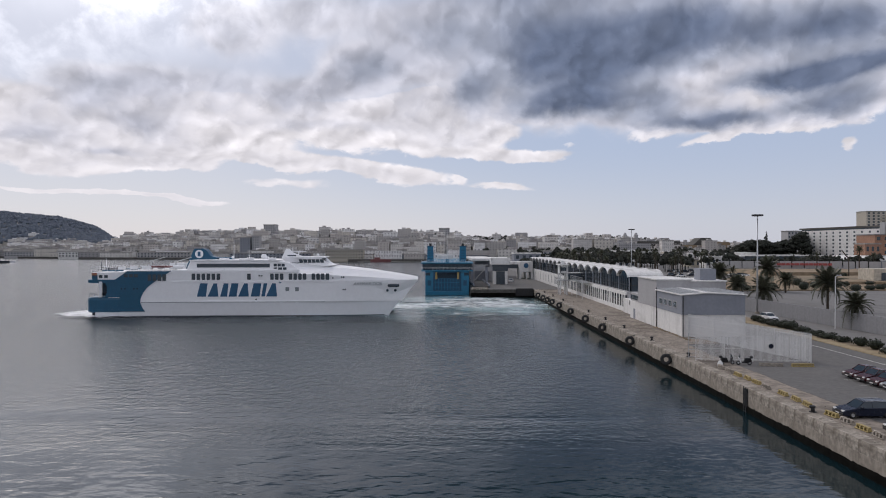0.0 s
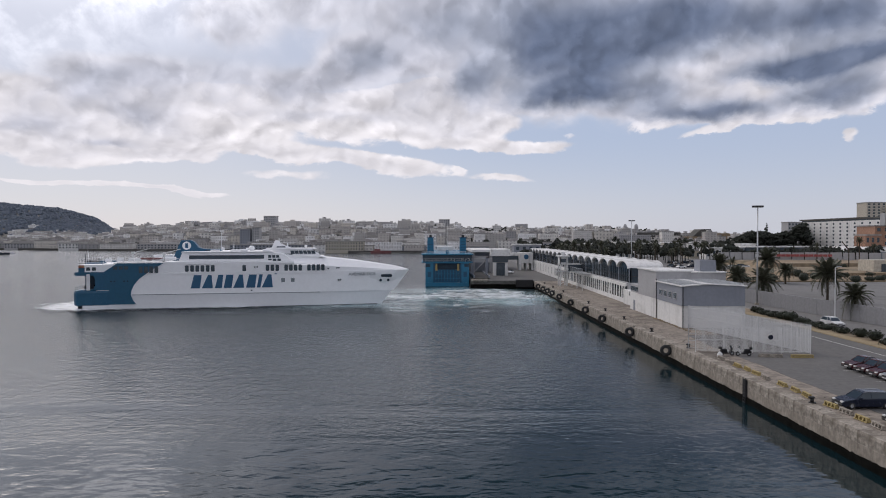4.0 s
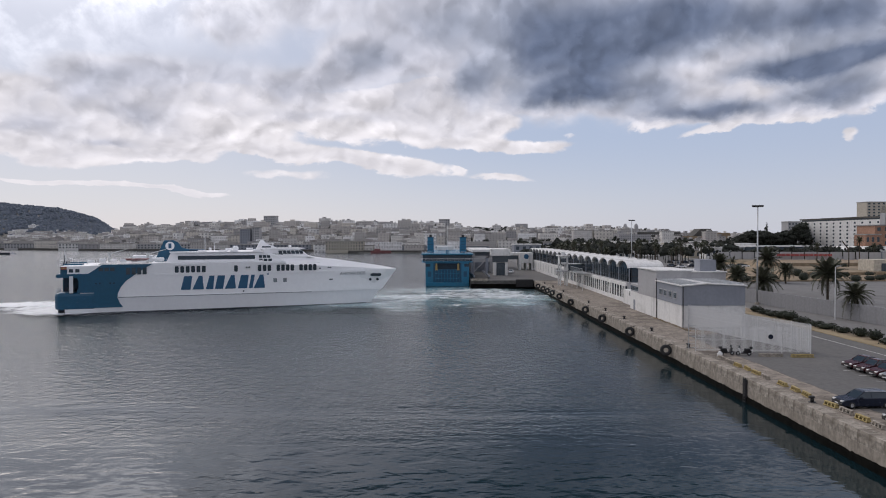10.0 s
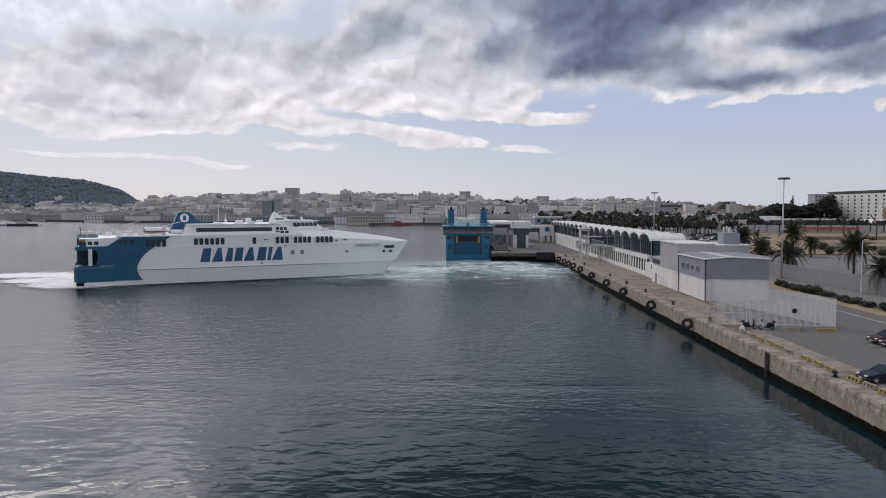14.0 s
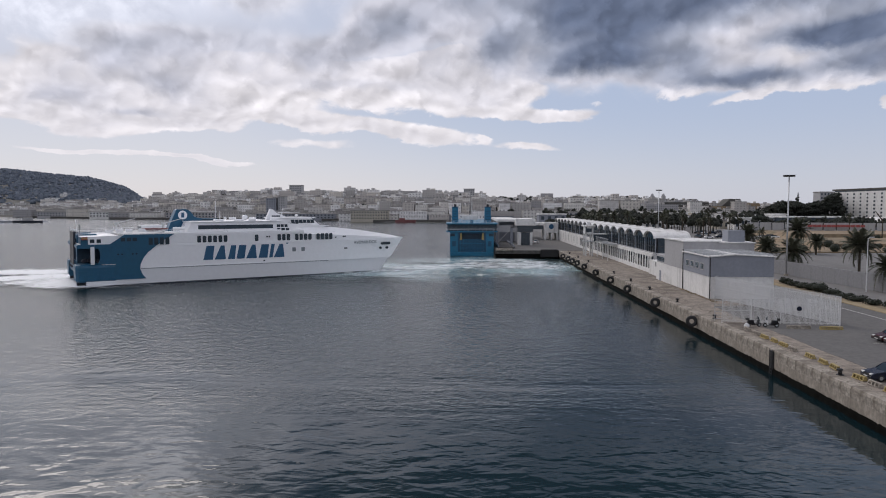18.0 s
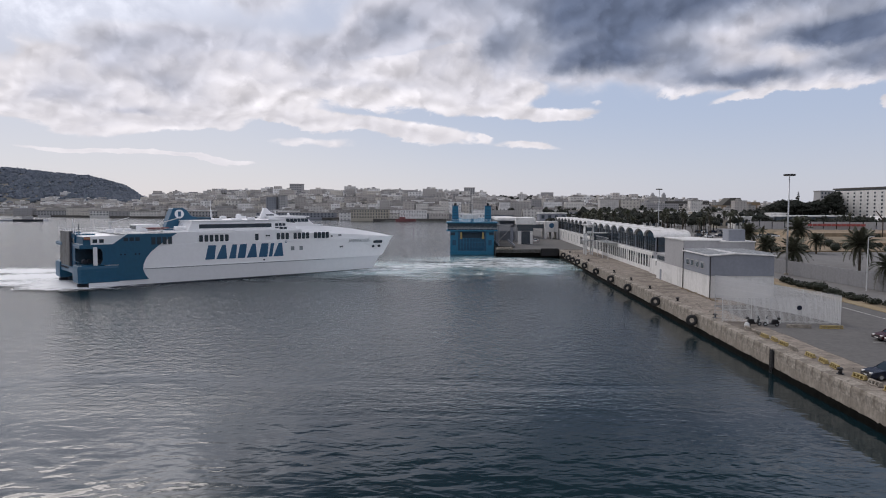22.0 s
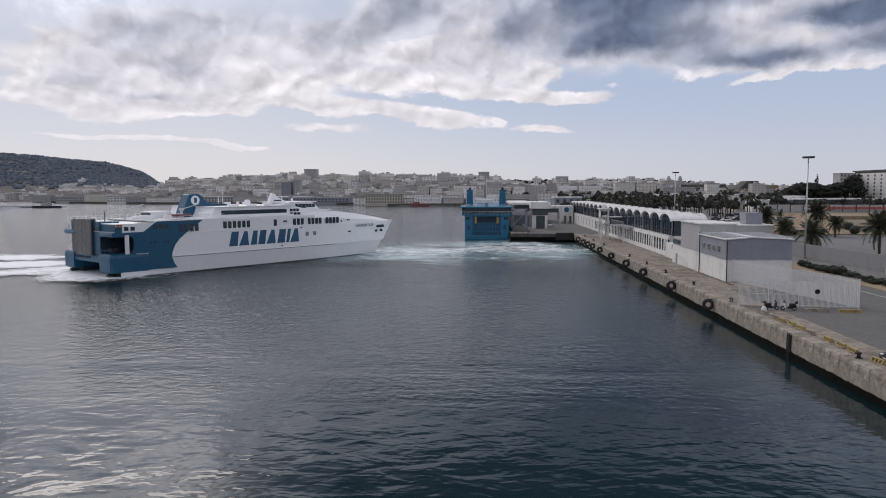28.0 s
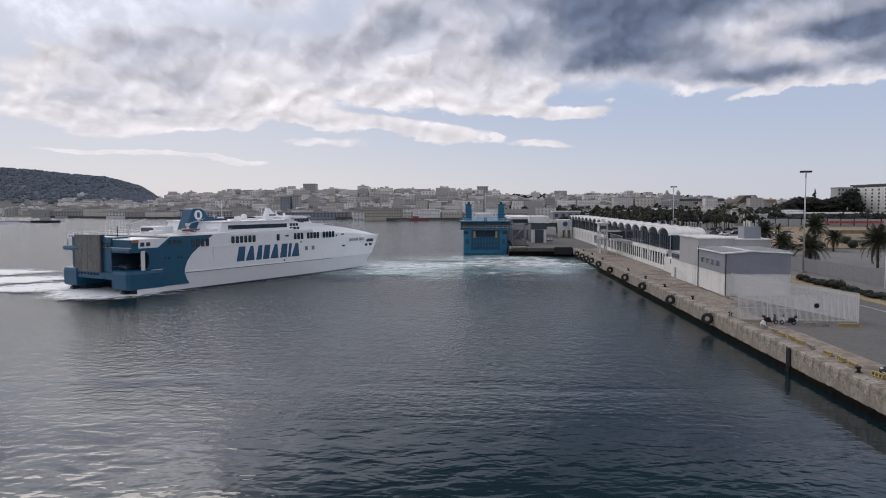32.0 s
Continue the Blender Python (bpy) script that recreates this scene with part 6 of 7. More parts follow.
# ---- the moored ferry ----
def build_moored():
    e = thing("moored_ferry", "blue car ferry moored stern-on with a closed stern door", "ferry", (3.9, 251.0, 0))
    B, D = CYAN_BLUE, DEEP_BLUE
    hw = 7.8
    rings = []
    for y, k in ((0, 1.0), (20, 1.0), (70, 1.0), (84, 0.85), (94, 0.45), (100, 0.05)):
        rings.append([(-hw * k, y, -1), (-hw * k, y, 8.4), (hw * k, y, 8.4), (hw * k, y, -1)])
    hull = Shape()
    hull.loft(rings[1:])
    part("hull", hull, B, e)
    part("stern_side", Box(-hw, -4.6, 0, 20, -1, 8.4), B, e)
    part("stern_side", Box(4.6, hw, 0, 20, -1, 8.4), B, e)
    part("stern_low", Box(-hw, hw, -0.35, 1.0, -1, 1.3), B, e, bevel=0.1)
    part("stern_high", Box(-4.6, 4.6, 0.4, 20, 7.9, 8.4), D, e)
    d = part("stern_door", Box(-4.6, 4.6, 0.5, 0.9, 1.3, 5.9), D, e, "dark blue folded stern door")
    for i in range(9):
        part("door_rib", Box(-4.2 + i * 1.05, -4.05 + i * 1.05, 0.34, 0.5, 1.5, 5.8), B, d)
    for z in (2.6, 4.3):
        part("door_rib", Box(-4.5, 4.5, 0.36, 0.5, z, z + 0.16), B, d)
    part("door_void", Box(-4.6, 4.6, 1.4, 1.8, 5.9, 7.9), SHADE_BLUE, e, "dark opening above the stern door")
    for s in (-1, 1):
        part("door_jamb", Box(s * 4.75 - 0.3, s * 4.75 + 0.3, -0.2, 0.6, 1.2, 8.3), D, e)
        part("yellow_arm", Shape().prism([(s * 3.9 - 0.4, 5.6), (s * 3.9 + 0.4, 5.6), (s * 3.9 + 0.3, 8.0), (s * 3.9 - 0.3, 8.0)], "y", -0.1, 0.5), YELLOW, e, "yellow ramp arm")
        part("fairlead", Box(s * 6.9 - 0.8, s * 6.9 + 0.8, -0.05, 0.1, 6.9, 7.9), SHADE_BLUE, e)
        part("mooring_port", Box(s * 6.4 - 0.6, s * 6.4 + 0.6, -0.04, 0.1, 3.3, 5.2), D, e)
        fu = part("funnel", Shape().prism([(s * 6.1 - 1.25, 11.6), (s * 6.1 + 1.25, 11.6), (s * 6.1 + 1.1, 17.2), (s * 6.1 - 1.1, 17.2)], "y", 12.0, 16.5), B, e, "blue exhaust funnel", bevel=0.1)
        for i in range(4):
            part("funnel_grille", Box(s * 6.1 - 0.9, s * 6.1 + 0.9, 11.9, 12.0, 12.6 + i * 1.0, 12.9 + i * 1.0), D, fu)
        part("exhaust", Shape().tube((s * 6.1, 14, 17.1), (s * 6.1, 14, 18.4), 0.5, 0.45, 8), BLACK, fu)
        part("funnel_cap", Box(s * 6.1 - 1.3, s * 6.1 + 1.3, 11.8, 16.7, 17.2, 17.5), D, fu)
        part("stay", Shape().tube((s * 4.6, 12, 14.6), (s * 3.4, 12, 11.6), 0.12, sides=6), MESH_WHITE, e)
    part("bridge_deck", Box(-9.2, 9.2, -0.6, 18, 8.4, 8.8), B, e)
    part("deck_front", Box(-8.8, 8.8, 0.6, 18, 8.8, 11.2), SHADE_BLUE, e, "shaded blue deckhouse")
    for i in range(12):
        part("deck_window", Box(-8.2 + i * 1.42, -7.2 + i * 1.42, 0.5, 0.62, 9.5, 10.7), GLASS, e)
    part("upper_deck", Box(-9.3, 9.3, -0.4, 18, 11.2, 11.55), B, e)
    for z in (9.3, 9.8, 12.0, 12.4):
        part("rail", Box(-9.2, 9.2, -0.55, -0.48, z, z + 0.06), MESH_WHITE, e)
    st = Box(-0.03, 0.03, -0.03, 0.03, 0, 1.05).mesh("stanchion", MESH_WHITE)
    for z in (8.8, 11.5):
        for i in range(15):
            share("stanchion", st, e, pose(-9.1 + i * 1.3, -0.5, z))
    part("mast", Shape().tube((0.1, 10, 11.5), (0.1, 10, 22.0), 0.18, 0.08, 6), MESH_WHITE, e)
    part("mast_yard", Box(-1.6, 1.8, 9.9, 10.1, 16.0, 16.12), MESH_WHITE, e)
    part("aerial", Shape().tube((-0.8, 11, 11.5), (-0.8, 11, 23.4), 0.05, 0.03, 5), MESH_WHITE, e)
    part("wheelhouse", Box(-3.4, 3.4, 60, 72, 11.5, 13.2), WHITE_WALL, e, "white wheelhouse far forward")
    part("side_deck", Box(-hw, hw, 18, 80, 8.4, 11.4), B, e)
    part("ramp_hoist", Box(-0.5, 0.5, 1.0, 1.6, 8.8, 12.8), B, e)
    return e


# ---- pier buildings by the moored ferry ----
def build_pier_buildings():
    e = thing("control_kiosk", "white control kiosk on a concrete pier with a projecting roof", "kiosk", (24.7, 272, QZ))
    part("shaft", Box(-2.6, 2.6, -2.0, 3.0, 0, 5.2), WHITE_WALL, e)
    part("cabin", Box(-2.9, 2.9, -2.4, 3.2, 5.2, 7.6), SMOKED, e, "dark glazed cabin")
    part("roof", Box(-3.7, 3.7, -3.2, 4.0, 7.6, 10.2), ROOF_WHITE, e, bevel=0.1)
    part("niche", Box(-1.6, 1.7, -2.1, -1.95, 0.1, 5.0), SMOKED, e)
    for x in (-2.2, 2.2):
        part("pier", Box(x - 0.5, x + 0.5, -2.3, -1.9, 0, 5.3), WHITE_WALL, e)
    g = thing("covered_walkway", "white roofed passenger walkway on concrete frames", "walkway", (0, 0, QZ))
    part("roof", Box(14.5, 24.0, 288, 340, 8.7, 9.6), ROOF_WHITE, g)
    part("roof", Box(24.0, 41.0, 316, 324, 6.4, 7.6), ROOF_WHITE, g)
    part("soffit", Box(24.5, 41.0, 316.3, 323, 4.6, 6.4), SMOKED, g, "dark glazed bridge under the roof")
    part("roof", Box(24.0, 34.0, 330, 350, 8.6, 9.1), ROOF_WHITE, g)
    for i in range(6):
        part("frame", Box(15.0, 15.8, 289 + i * 9, 289.8 + i * 9, 0, 8.7), LIGHT_GREY, g)
        part("frame", Box(22.5, 23.3, 289 + i * 9, 289.8 + i * 9, 0, 8.7), LIGHT_GREY, g)
    part("beam", Box(14.2, 25.0, 284.0, 285.2, 4.6, 6.2), LIGHT_GREY, g)
    part("back_wall", Box(14.8, 23.5, 300, 300.4, 0, 8.6), GREY_WALL, g)
    b = thing("gate_house", "white gate house with a round dark emblem", "building", (39.6, 312, QZ), kind="structure")
    part("wall", Box(-2.6, 3.4, 0, 9, 3.2, 7.8), WHITE_WALL, b)
    part("pillar", Box(-2.6, -1.8, 0, 9, 0, 3.2), WHITE_WALL, b)
    part("pillar", Box(2.6, 3.4, 0, 9, 0, 3.2), WHITE_WALL, b)
    part("pillar", Box(0.3, 0.8, 0, 9, 0, 3.2), WHITE_WALL, b)
    part("emblem", Shape().tube((0.4, -0.12, 6.0), (0.4, 0.0, 6.0), 1.1, sides=18), LETTER, b, "round dark emblem")
    h = thing("vehicle_ramp", "grey steel vehicle ramp frame beside the moored ferry", "ramp", (0, 0, QZ))
    part("deck", Box(13.0, 19.0, 247, 284, 0.3, 0.6), GRIMY, h)
    for x in (13.2, 18.6):
        part("side", Box(x, x + 0.3, 247, 284, 0.5, 1.3), GREY_WALL, h)
        part("tower", Box(x - 0.2, x + 0.7, 262, 263, 0, 7.5), GREY_WALL, h)
    part("lintel", Box(13.0, 19.3, 262, 263, 7.0, 7.8), LIGHT_GREY, h)
    part("brace", Shape().tube((13.4, 262.5, 1), (18.8, 262.5, 6.8), 0.15), LIGHT_GREY, h)


# ---- foam and wash ----
def sheet(name, label, mat, a, b, seed, z=0.05, nx=36, ny=20, lobes=0.22):
    """A flat patch of churned water, dense in the middle and thinning to an uneven edge."""
    rng = random.Random(seed)
    s = Shape()
    fade = []
    for j in range(ny + 1):
        for i in range(nx + 1):
            u, v = 2 * i / nx - 1, 2 * j / ny - 1
            s.v.append((a * u, b * v, 0.0))
            r = math.hypot(u, v)
            w = lobes * noise.noise(Vector((u * 2.2 + seed, v * 2.2, 0.5))) * 2
            fade.append(min(1.0, max(0.0, 1.35 * (1.0 + w - r * 1.05))))
    s.f = [[j * (nx + 1) + i, j * (nx + 1) + i + 1, (j + 1) * (nx + 1) + i + 1, (j + 1) * (nx + 1) + i] for j in range(ny) for i in range(nx)]
    me = s.mesh(name, mat)
    at = me.attributes.new("fade", "FLOAT", "POINT")
    at.data.foreach_set("value", fade)
    ob = tagged(new(name, me), label, "foam", kind="stuff")
    ob.location = (0, 0, z)
    return ob


# ---- the town across the bay ----
def house_mesh(w, d, h, rng, s=None, at=(0, 0, 0)):
    s = s or Shape()
    x, y, z = at
    s.box(x - w / 2, x + w / 2, y - d / 2, y + d / 2, z - 6, z + h)
    return s


def build_town():
    rng = random.Random(21)
    many = Shape()
    done = 0
    spots = []
    for row in range(26):
        d = 12 + row * 19.5 + rng.uniform(-3, 3)
        x = -950.0
        while x < 700:
            w = rng.uniform(8, 24) if row > 1 else rng.uniform(14, 40)
            x += w / 2
            y = line(SHORE, x) + d + rng.uniform(-6, 6)
            if x > 30:
                y = max(y, 790 + d)
            t = x / y
            keep = 0.93
            if t < -0.44:
                keep = 0.85 if d < 200 else (0.55 if d < 400 else 0.03)
            if t < -0.60:
                keep *= 0.35
            if t > 0.26:
                keep *= 0.5
            if rng.random() < keep and t < 0.45:
                spots.append((x, y, w, d, row, t))
            x += w / 2 + rng.uniform(0.3, 4)
    for x, y, w, d, row, t in spots:
        h = rng.choice((8, 10, 12, 12, 15, 15, 18, 11)) if row > 2 else rng.choice((9, 12, 15, 18))
        if row < 2:
            h = rng.choice((5, 6, 8, 9))
        if t > 0.03 and row > 2:
            h = rng.choice((6, 8, 9, 9, 11, 12))
        if t < -0.44:
            h = rng.choice((5, 6, 6, 9, 10))
        if rng.random() < 0.03 and t > -0.44:
            h += 6
        z = land_height(x, y)
        dep = rng.uniform(9, 14)
        if row < 11 and done < 290 and rng.random() < 0.62:
            e = thing("town_house", "plastered town block with rows of small windows", "house", (x, y, z), rng.uniform(-14, 14), group="waterfront town")
            part("wall", Box(-w / 2, w / 2, -dep / 2, dep / 2, -6, h), FACADE, e)
            ro = Shape().box(-w / 2 - 0.3, w / 2 + 0.3, -dep / 2 - 0.3, dep / 2 + 0.3, h, h + 0.7)
            ro.box(-w * 0.2, w * 0.1, -2, 3, h + 0.7, h + 2.7)
            part("roof", ro, TERRACE, e)
            done += 1
        else:
            house_mesh(w, dep, h, rng, many, (x, y, z))
            if rng.random() < 0.5:
                many.box(x - w * 0.2, x + w * 0.1, y - 2, y + 3, z + h, z + h + 2.5)
    solid("far_houses", many, FACADE_MANY, "crowded plastered houses climbing the far slope", "houses", kind="stuff")


def at_bearing(t, y):
    """The place at distance y ahead on the bearing t."""
    return t * y, y


def block(name, label, x, y, z, w, d, h, mat, floors=0, cols=0, turn=0.0, roof=None, group=""):
    """A far building with real window recesses on the side that faces the harbour."""
    e = thing(name, label, "building", (x, y, z), turn, group=group)
    part("wall", Box(-w / 2, w / 2, 0, d, -3, h), mat, e)
    part("roof", Box(-w / 2 - 0.4, w / 2 + 0.4, -0.4, d + 0.4, h, h + 0.8), roof or TERRACE, e)
    if floors:
        fw, fh = w / cols, h / floors
        me = Box(-fw * 0.22, fw * 0.22, -0.12, 0.05, 0, fh * 0.5).mesh("window", SMOKED)
        for i in range(cols):
            for j in range(floors):
                share("window", me, e, pose(-w / 2 + fw * (i + 0.5), 0, fh * (j + 0.28)))
    return e


def build_landmarks():
    # cream customs house with arcades, and sheds along the far waterfront
    block("customs_house", "cream arcaded waterfront building with a flat roof", -97, 742, 2.4, 40, 14, 9.5, CREAM, 3, 14)
    for x, y, w, h, m in ((-30, 748, 60, 5, GREY_WALL), (-190, 800, 90, 5.5, GREY_WALL), (-300, 848, 120, 6, LIGHT_GREY), (-420, 868, 90, 6.5, WHITE_WALL), (-520, 915, 80, 6, LIGHT_GREY), (30, 738, 50, 4.5, GREY_WALL)):
        block("harbour_shed", "long low grey harbour shed on the far quay", x, y, 2.2, w, 14, h, m, 2, int(w / 4), group="far quay sheds")
    q = Shape()
    for (a, b), (c, d) in zip(SHORE[2:8], SHORE[3:9]):
        for i in range(10):
            t0, t1 = i / 10, (i + 1) / 10
            x0, x1, y0 = a + (c - a) * t0, a + (c - a) * t1, b + (d - b) * (t0 + t1) / 2
            q.box(x0, x1 + 0.5, y0 - 4, y0 + 14, -3, 2.4)
    solid("quay_wall", q, GRIMY, "grey far quay wall along the town", "quay", kind="structure")
    block("tower_block", "dark grey glazed tower block", -231, 850, 3, 12, 12, 23, GREY_WALL, 8, 4)
    block("tower_block", "slim white tower block", -218, 850, 3, 8, 12, 25, LIGHT_GREY, 8, 3)
    block("domed_house", "pale domed block above the town roofs", -272, 1150, 36, 20, 18, 14, LIGHT_GREY, 4, 7)
    block("tower_block", "twin towered pale block above the town", 12, 1050, 26, 16, 14, 16, LIGHT_GREY, 5, 5)
    # church with two towers
    c = thing("church", "pale church with two domed towers", "church", (*at_bearing(0.278, 900), 14))
    for k in (-7, 7):
        part("tower", Box(k - 2.2, k + 2.2, 0, 5, 0, 16), LIGHT_GREY, c)
        part("dome", Shape().sphere((k, 2.5, 16), 2.2, 2.2, 3.4, 10, 8), LIGHT_GREY, c)
    part("nave", Box(-5, 5, 2, 22, 0, 11), LIGHT_GREY, c)
    part("dome", Shape().sphere((0, 8, 11), 4, 4, 3.5, 12, 8), LIGHT_GREY, c)
    # fortress terraces
    f = thing("fortress", "weathered brown fortress walls on a hill", "fortress", (*at_bearing(0.385, 900), 8))
    part("wall", Shape().prism([(-45, 0), (40, 0), (36, 9), (-40, 9)], "y", 0, 40), EARTH, f)
    part("keep", Shape().prism([(-14, 9), (14, 9), (9, 18.5), (-4, 18.5)], "y", 6, 30), TOWN_LAND, f)
    part("bastion", Shape().prism([(10, 6), (34, 6), (32, 13), (10, 13)], "y", 2, 24), EARTH, f)
    g = thing("old_barracks", "long brown terraced building with colonnades", "building", (*at_bearing(0.315, 880), 12))
    for i in range(3):
        part("terrace", Box(-34 + i * 4, 34, i * 6, 20, i * 3.5, i * 3.5 + 3.2), TOWN_LAND, g)
    # white apartment slab with its side turned to the harbour
    a = thing("apartment_block", "long white apartment slab with paired dark windows", "building", (336, 455, 4.6))
    part("wall", Box(0, 16, 0, 190, -6, 25.5), WHITE_WALL, a)
    part("roof", Box(-0.6, 16.6, -0.6, 190.6, 26.8, 28.0), TOWN_LAND, a, "dark flat roof edge")
    part("attic", Box(0.8, 15.5, 0.8, 189, 25.5, 26.8), SMOKED, a)
    w = Box(-0.15, 0.1, -1.1, 1.1, 0, 1.5).mesh("window", SMOKED)
    for i in range(19):
        for j in range(8):
            for k in (0,):
                share("window", w, a, pose(0, 6 + i * 10, 1.2 + j * 3.05))
    for j in range(8):
        for k in range(3):
            share("window", Box(-1.1, 1.1, -0.15, 0.1, 0, 1.5).mesh("window", SMOKED), a, pose(3 + k * 5, 0, 1.2 + j * 3.05))
    part("stair_tower", Box(-2.5, 3, 64, 70, -6, 30), LIGHT_GREY, a)
    t = block("tower_block", "tall cream tower block with balconies", 485, 745, 15, 52, 18, 38, CREAM, 12, 10)
    for j in range(11):
        part("balcony", Box(-10, 12, -1.6, 0, 3.2 * j + 0.6, 3.2 * j + 1.6), CREAM, t)
    block("orange_house", "orange rendered house with a stepped roof", 299, 452, 6, 30, 20, 18, ORANGE, 4, 6)
    block("orange_house", "low orange annexe with dark windows", 279, 446, 6, 10, 12, 12, ORANGE, 2, 3)
    block("flat_house", "flat grey house beside the wooded rise", *at_bearing(0.517, 720), 20, 20, 14, 11.5, LIGHT_GREY, 3, 6)
    # long wall with a red strip, sheds and tents in front of it
    l = thing("yard_wall", "long grey corrugated yard wall with a faded red strip", "wall", kind="structure")
    me = Box(0, 5.9, 0, 0.3, QZ + 2.5, 9.2).mesh("panel", LIGHT_GREY)
    for i in range(34):
        share("panel", me, l, pose(150 + i * 6, 372 - i * 1.2, 0.1 * (i % 2)))
    for i in range(12):
        part("red_strip", Box(178 + i * 2.2, 180.1 + i * 2.2, 365.2 - i * 0.44, 365.5 - i * 0.44, 7.1, 8.3), RED, l)
    for t0, y, wd, h, m in ((0.405, 455, 18, 7, WHITE_WALL), (0.39, 520, 26, 8, WHITE_WALL), (0.30, 520, 22, 7, WHITE_WALL), (0.50, 470, 46, 7.5, SMOKED), (0.46, 480, 40, 7, GREY_WALL), (0.56, 480, 40, 7, GREY_WALL), (0.345, 610, 24, 9, CREAM), (0.27, 640, 20, 9, WHITE_WALL), (0.22, 650, 24, 8, LIGHT_GREY)):
        x, y = at_bearing(t0, y)
        block("yard_shed", "low pale shed among the trees", x, y, QZ, wd, 12, h, m, 1, 5, roof=ROOF_WHITE, group="yard sheds")
    for i in range(4):
        s = thing("marquee", "white pitched marquee roof on a dark frame", "tent", (258 + i * 13, 428 + i * 3, QZ + 2), group="marquees")
        part("roof", Shape().prism([(-6.5, 3.2), (0, 6.4), (6.5, 3.2)], "y", 0, 22), ROOF_WHITE, s)
        part("wall", Box(-6.3, 6.3, 0.3, 21.5, -2, 3.2), GREY_WALL, s)
    b = thing("garage_row", "low cream garage with dark doors on the earth bank", "building", (168, 268, QZ + 1.5))
    part("wall", Box(0, 46, 0, 10, 0, 4.4), CREAM, b)
    for i in range(5):
        part("door", Box(3 + i * 9, 7.5 + i * 9, -0.15, 0.1, 0.0, 3.0), SMOKED, b)
    p = thing("lift_platform", "brown leaning hoist post", "hoist", (182, 308, QZ - 0.05))
    part("post", Shape().tube((0, 0, 0), (0, 0, 9), 0.3, 0.2, 6), TRUNK, p)
    part("arm", Shape().tube((0, 0, 9), (-3.2, 0, 13), 0.3, 0.2, 6), TRUNK, p)
    # mole across the bay with a low boat and a crane mast
    m = thing("mole", "low stone mole running out from the far shore", "mole", kind="structure")
    part("bank", Shape().prism([(-760, -3), (-735, 1.6), (-424, 1.6), (-416, -3)], "y", 690, 708), GREY_WALL, m)
    part("near_bank", Shape().prism([(-620, -3), (-600, 2.0), (-428, 2.0), (-414, -3)], "y", 598, 640), GREY_WALL, m)
    for i in range(7):
        block("mole_hut", "small harbour hut on the mole", -440 - i * 22, 616 + 14 * (i % 2), 1.9, 9 + 3 * (i % 3), 6, 4 + 2 * (i % 2), (CREAM, LIGHT_GREY, WHITE_WALL)[i % 3], 1, 3, group="mole huts")
    k = thing("harbour_crane", "thin yellow harbour crane mast on the mole", "crane", (-432, 618, 1.9))
    part("mast", Shape().tube((0, 0, 0), (0, 0, 34), 1.1, 0.7, 6), CREAM, k)
    part("jib", Shape().tube((0, 0, 30), (-22, 0, 36), 0.6, 0.3, 5), CREAM, k)
    o = thing("tug_boat", "dark low tug boat off the mole", "boat", (-427, 682, 0))
    part("hull", Shape().loft([[(x, -w, 2.2), (x, -w * 0.8, -0.5), (x, w * 0.8, -0.5), (x, w, 2.2)] for x, w in ((-14, 2.4), (-8, 3.4), (6, 3.4), (12, 2.0), (15, 0.2))]), SHIP_DARK, o)
    part("house", Box(-5, 4, -2, 2, 2.2, 5.2), LIGHT_GREY, o)
    part("mast", Shape().tube((0, 0, 5.2), (0, 0, 9), 0.15, 0.1, 5), BLACK, o)
    r = thing("red_boat", "red work boat moored at the far quay", "boat", (-58, 728, 0))
    part("hull", Shape().loft([[(x, -w, 2.6), (x, -w * 0.8, -0.5), (x, w * 0.8, -0.5), (x, w, 2.6)] for x, w in ((-10, 2.4), (-6, 3.0), (5, 3.0), (9, 1.6), (11, 0.2))]), PINK, r)
    part("house", Box(-6, 0, -2, 2, 2.6, 4.6), PINK, r)
    part("mast", Shape().tube((-2, 0, 6), (-2, 0, 10), 0.15, 0.1, 5), PINK, r)


def tree_clumps(name, label, spots, seed, mat=None, clumps=9, full=1.0):
    """Uneven crowns of many leaf clumps, for woods seen far off."""
    rng = random.Random(seed)
    s = Shape()
    for x, y, z, r, h in spots:
        for i in range(clumps):
            g, q = rng.uniform(0, 6.28), rng.uniform(0.2, 1.0)
            cx, cy = x + r * q * math.cos(g), y + r * q * math.sin(g)
            cz = z + h * (0.35 + 0.6 * (1 - q * 0.6) * rng.uniform(0.7, 1.1))
            rr = r * rng.uniform(0.28, 0.5) * full
            n = len(s.v)
            for a in range(3):
                t = (a + 0.5) / 3 * math.pi
                for b in range(5):
                    k = rr * rng.uniform(0.75, 1.2)
                    s.v.append((cx + k * math.sin(t) * math.cos(b * 1.257 + a), cy + k * math.sin(t) * math.sin(b * 1.257 + a), cz + k * 0.9 * math.cos(t)))
            for a in range(2):
                for b in range(5):
                    s.f.append([n + a * 5 + b, n + a * 5 + (b + 1) % 5, n + a * 5 + 5 + (b + 1) % 5, n + a * 5 + 5 + b])
            s.f.append([n + b for b in range(5)])
            s.f.append([n + 10 + b for b in reversed(range(5))])
        s.tube((x, y, z - 1), (x, y, z + h * 0.5), 0.3, 0.15, 5)
    return solid(name, s, mat or WOOD_HAZE, label, "trees", kind="stuff", smooth=mat is None)


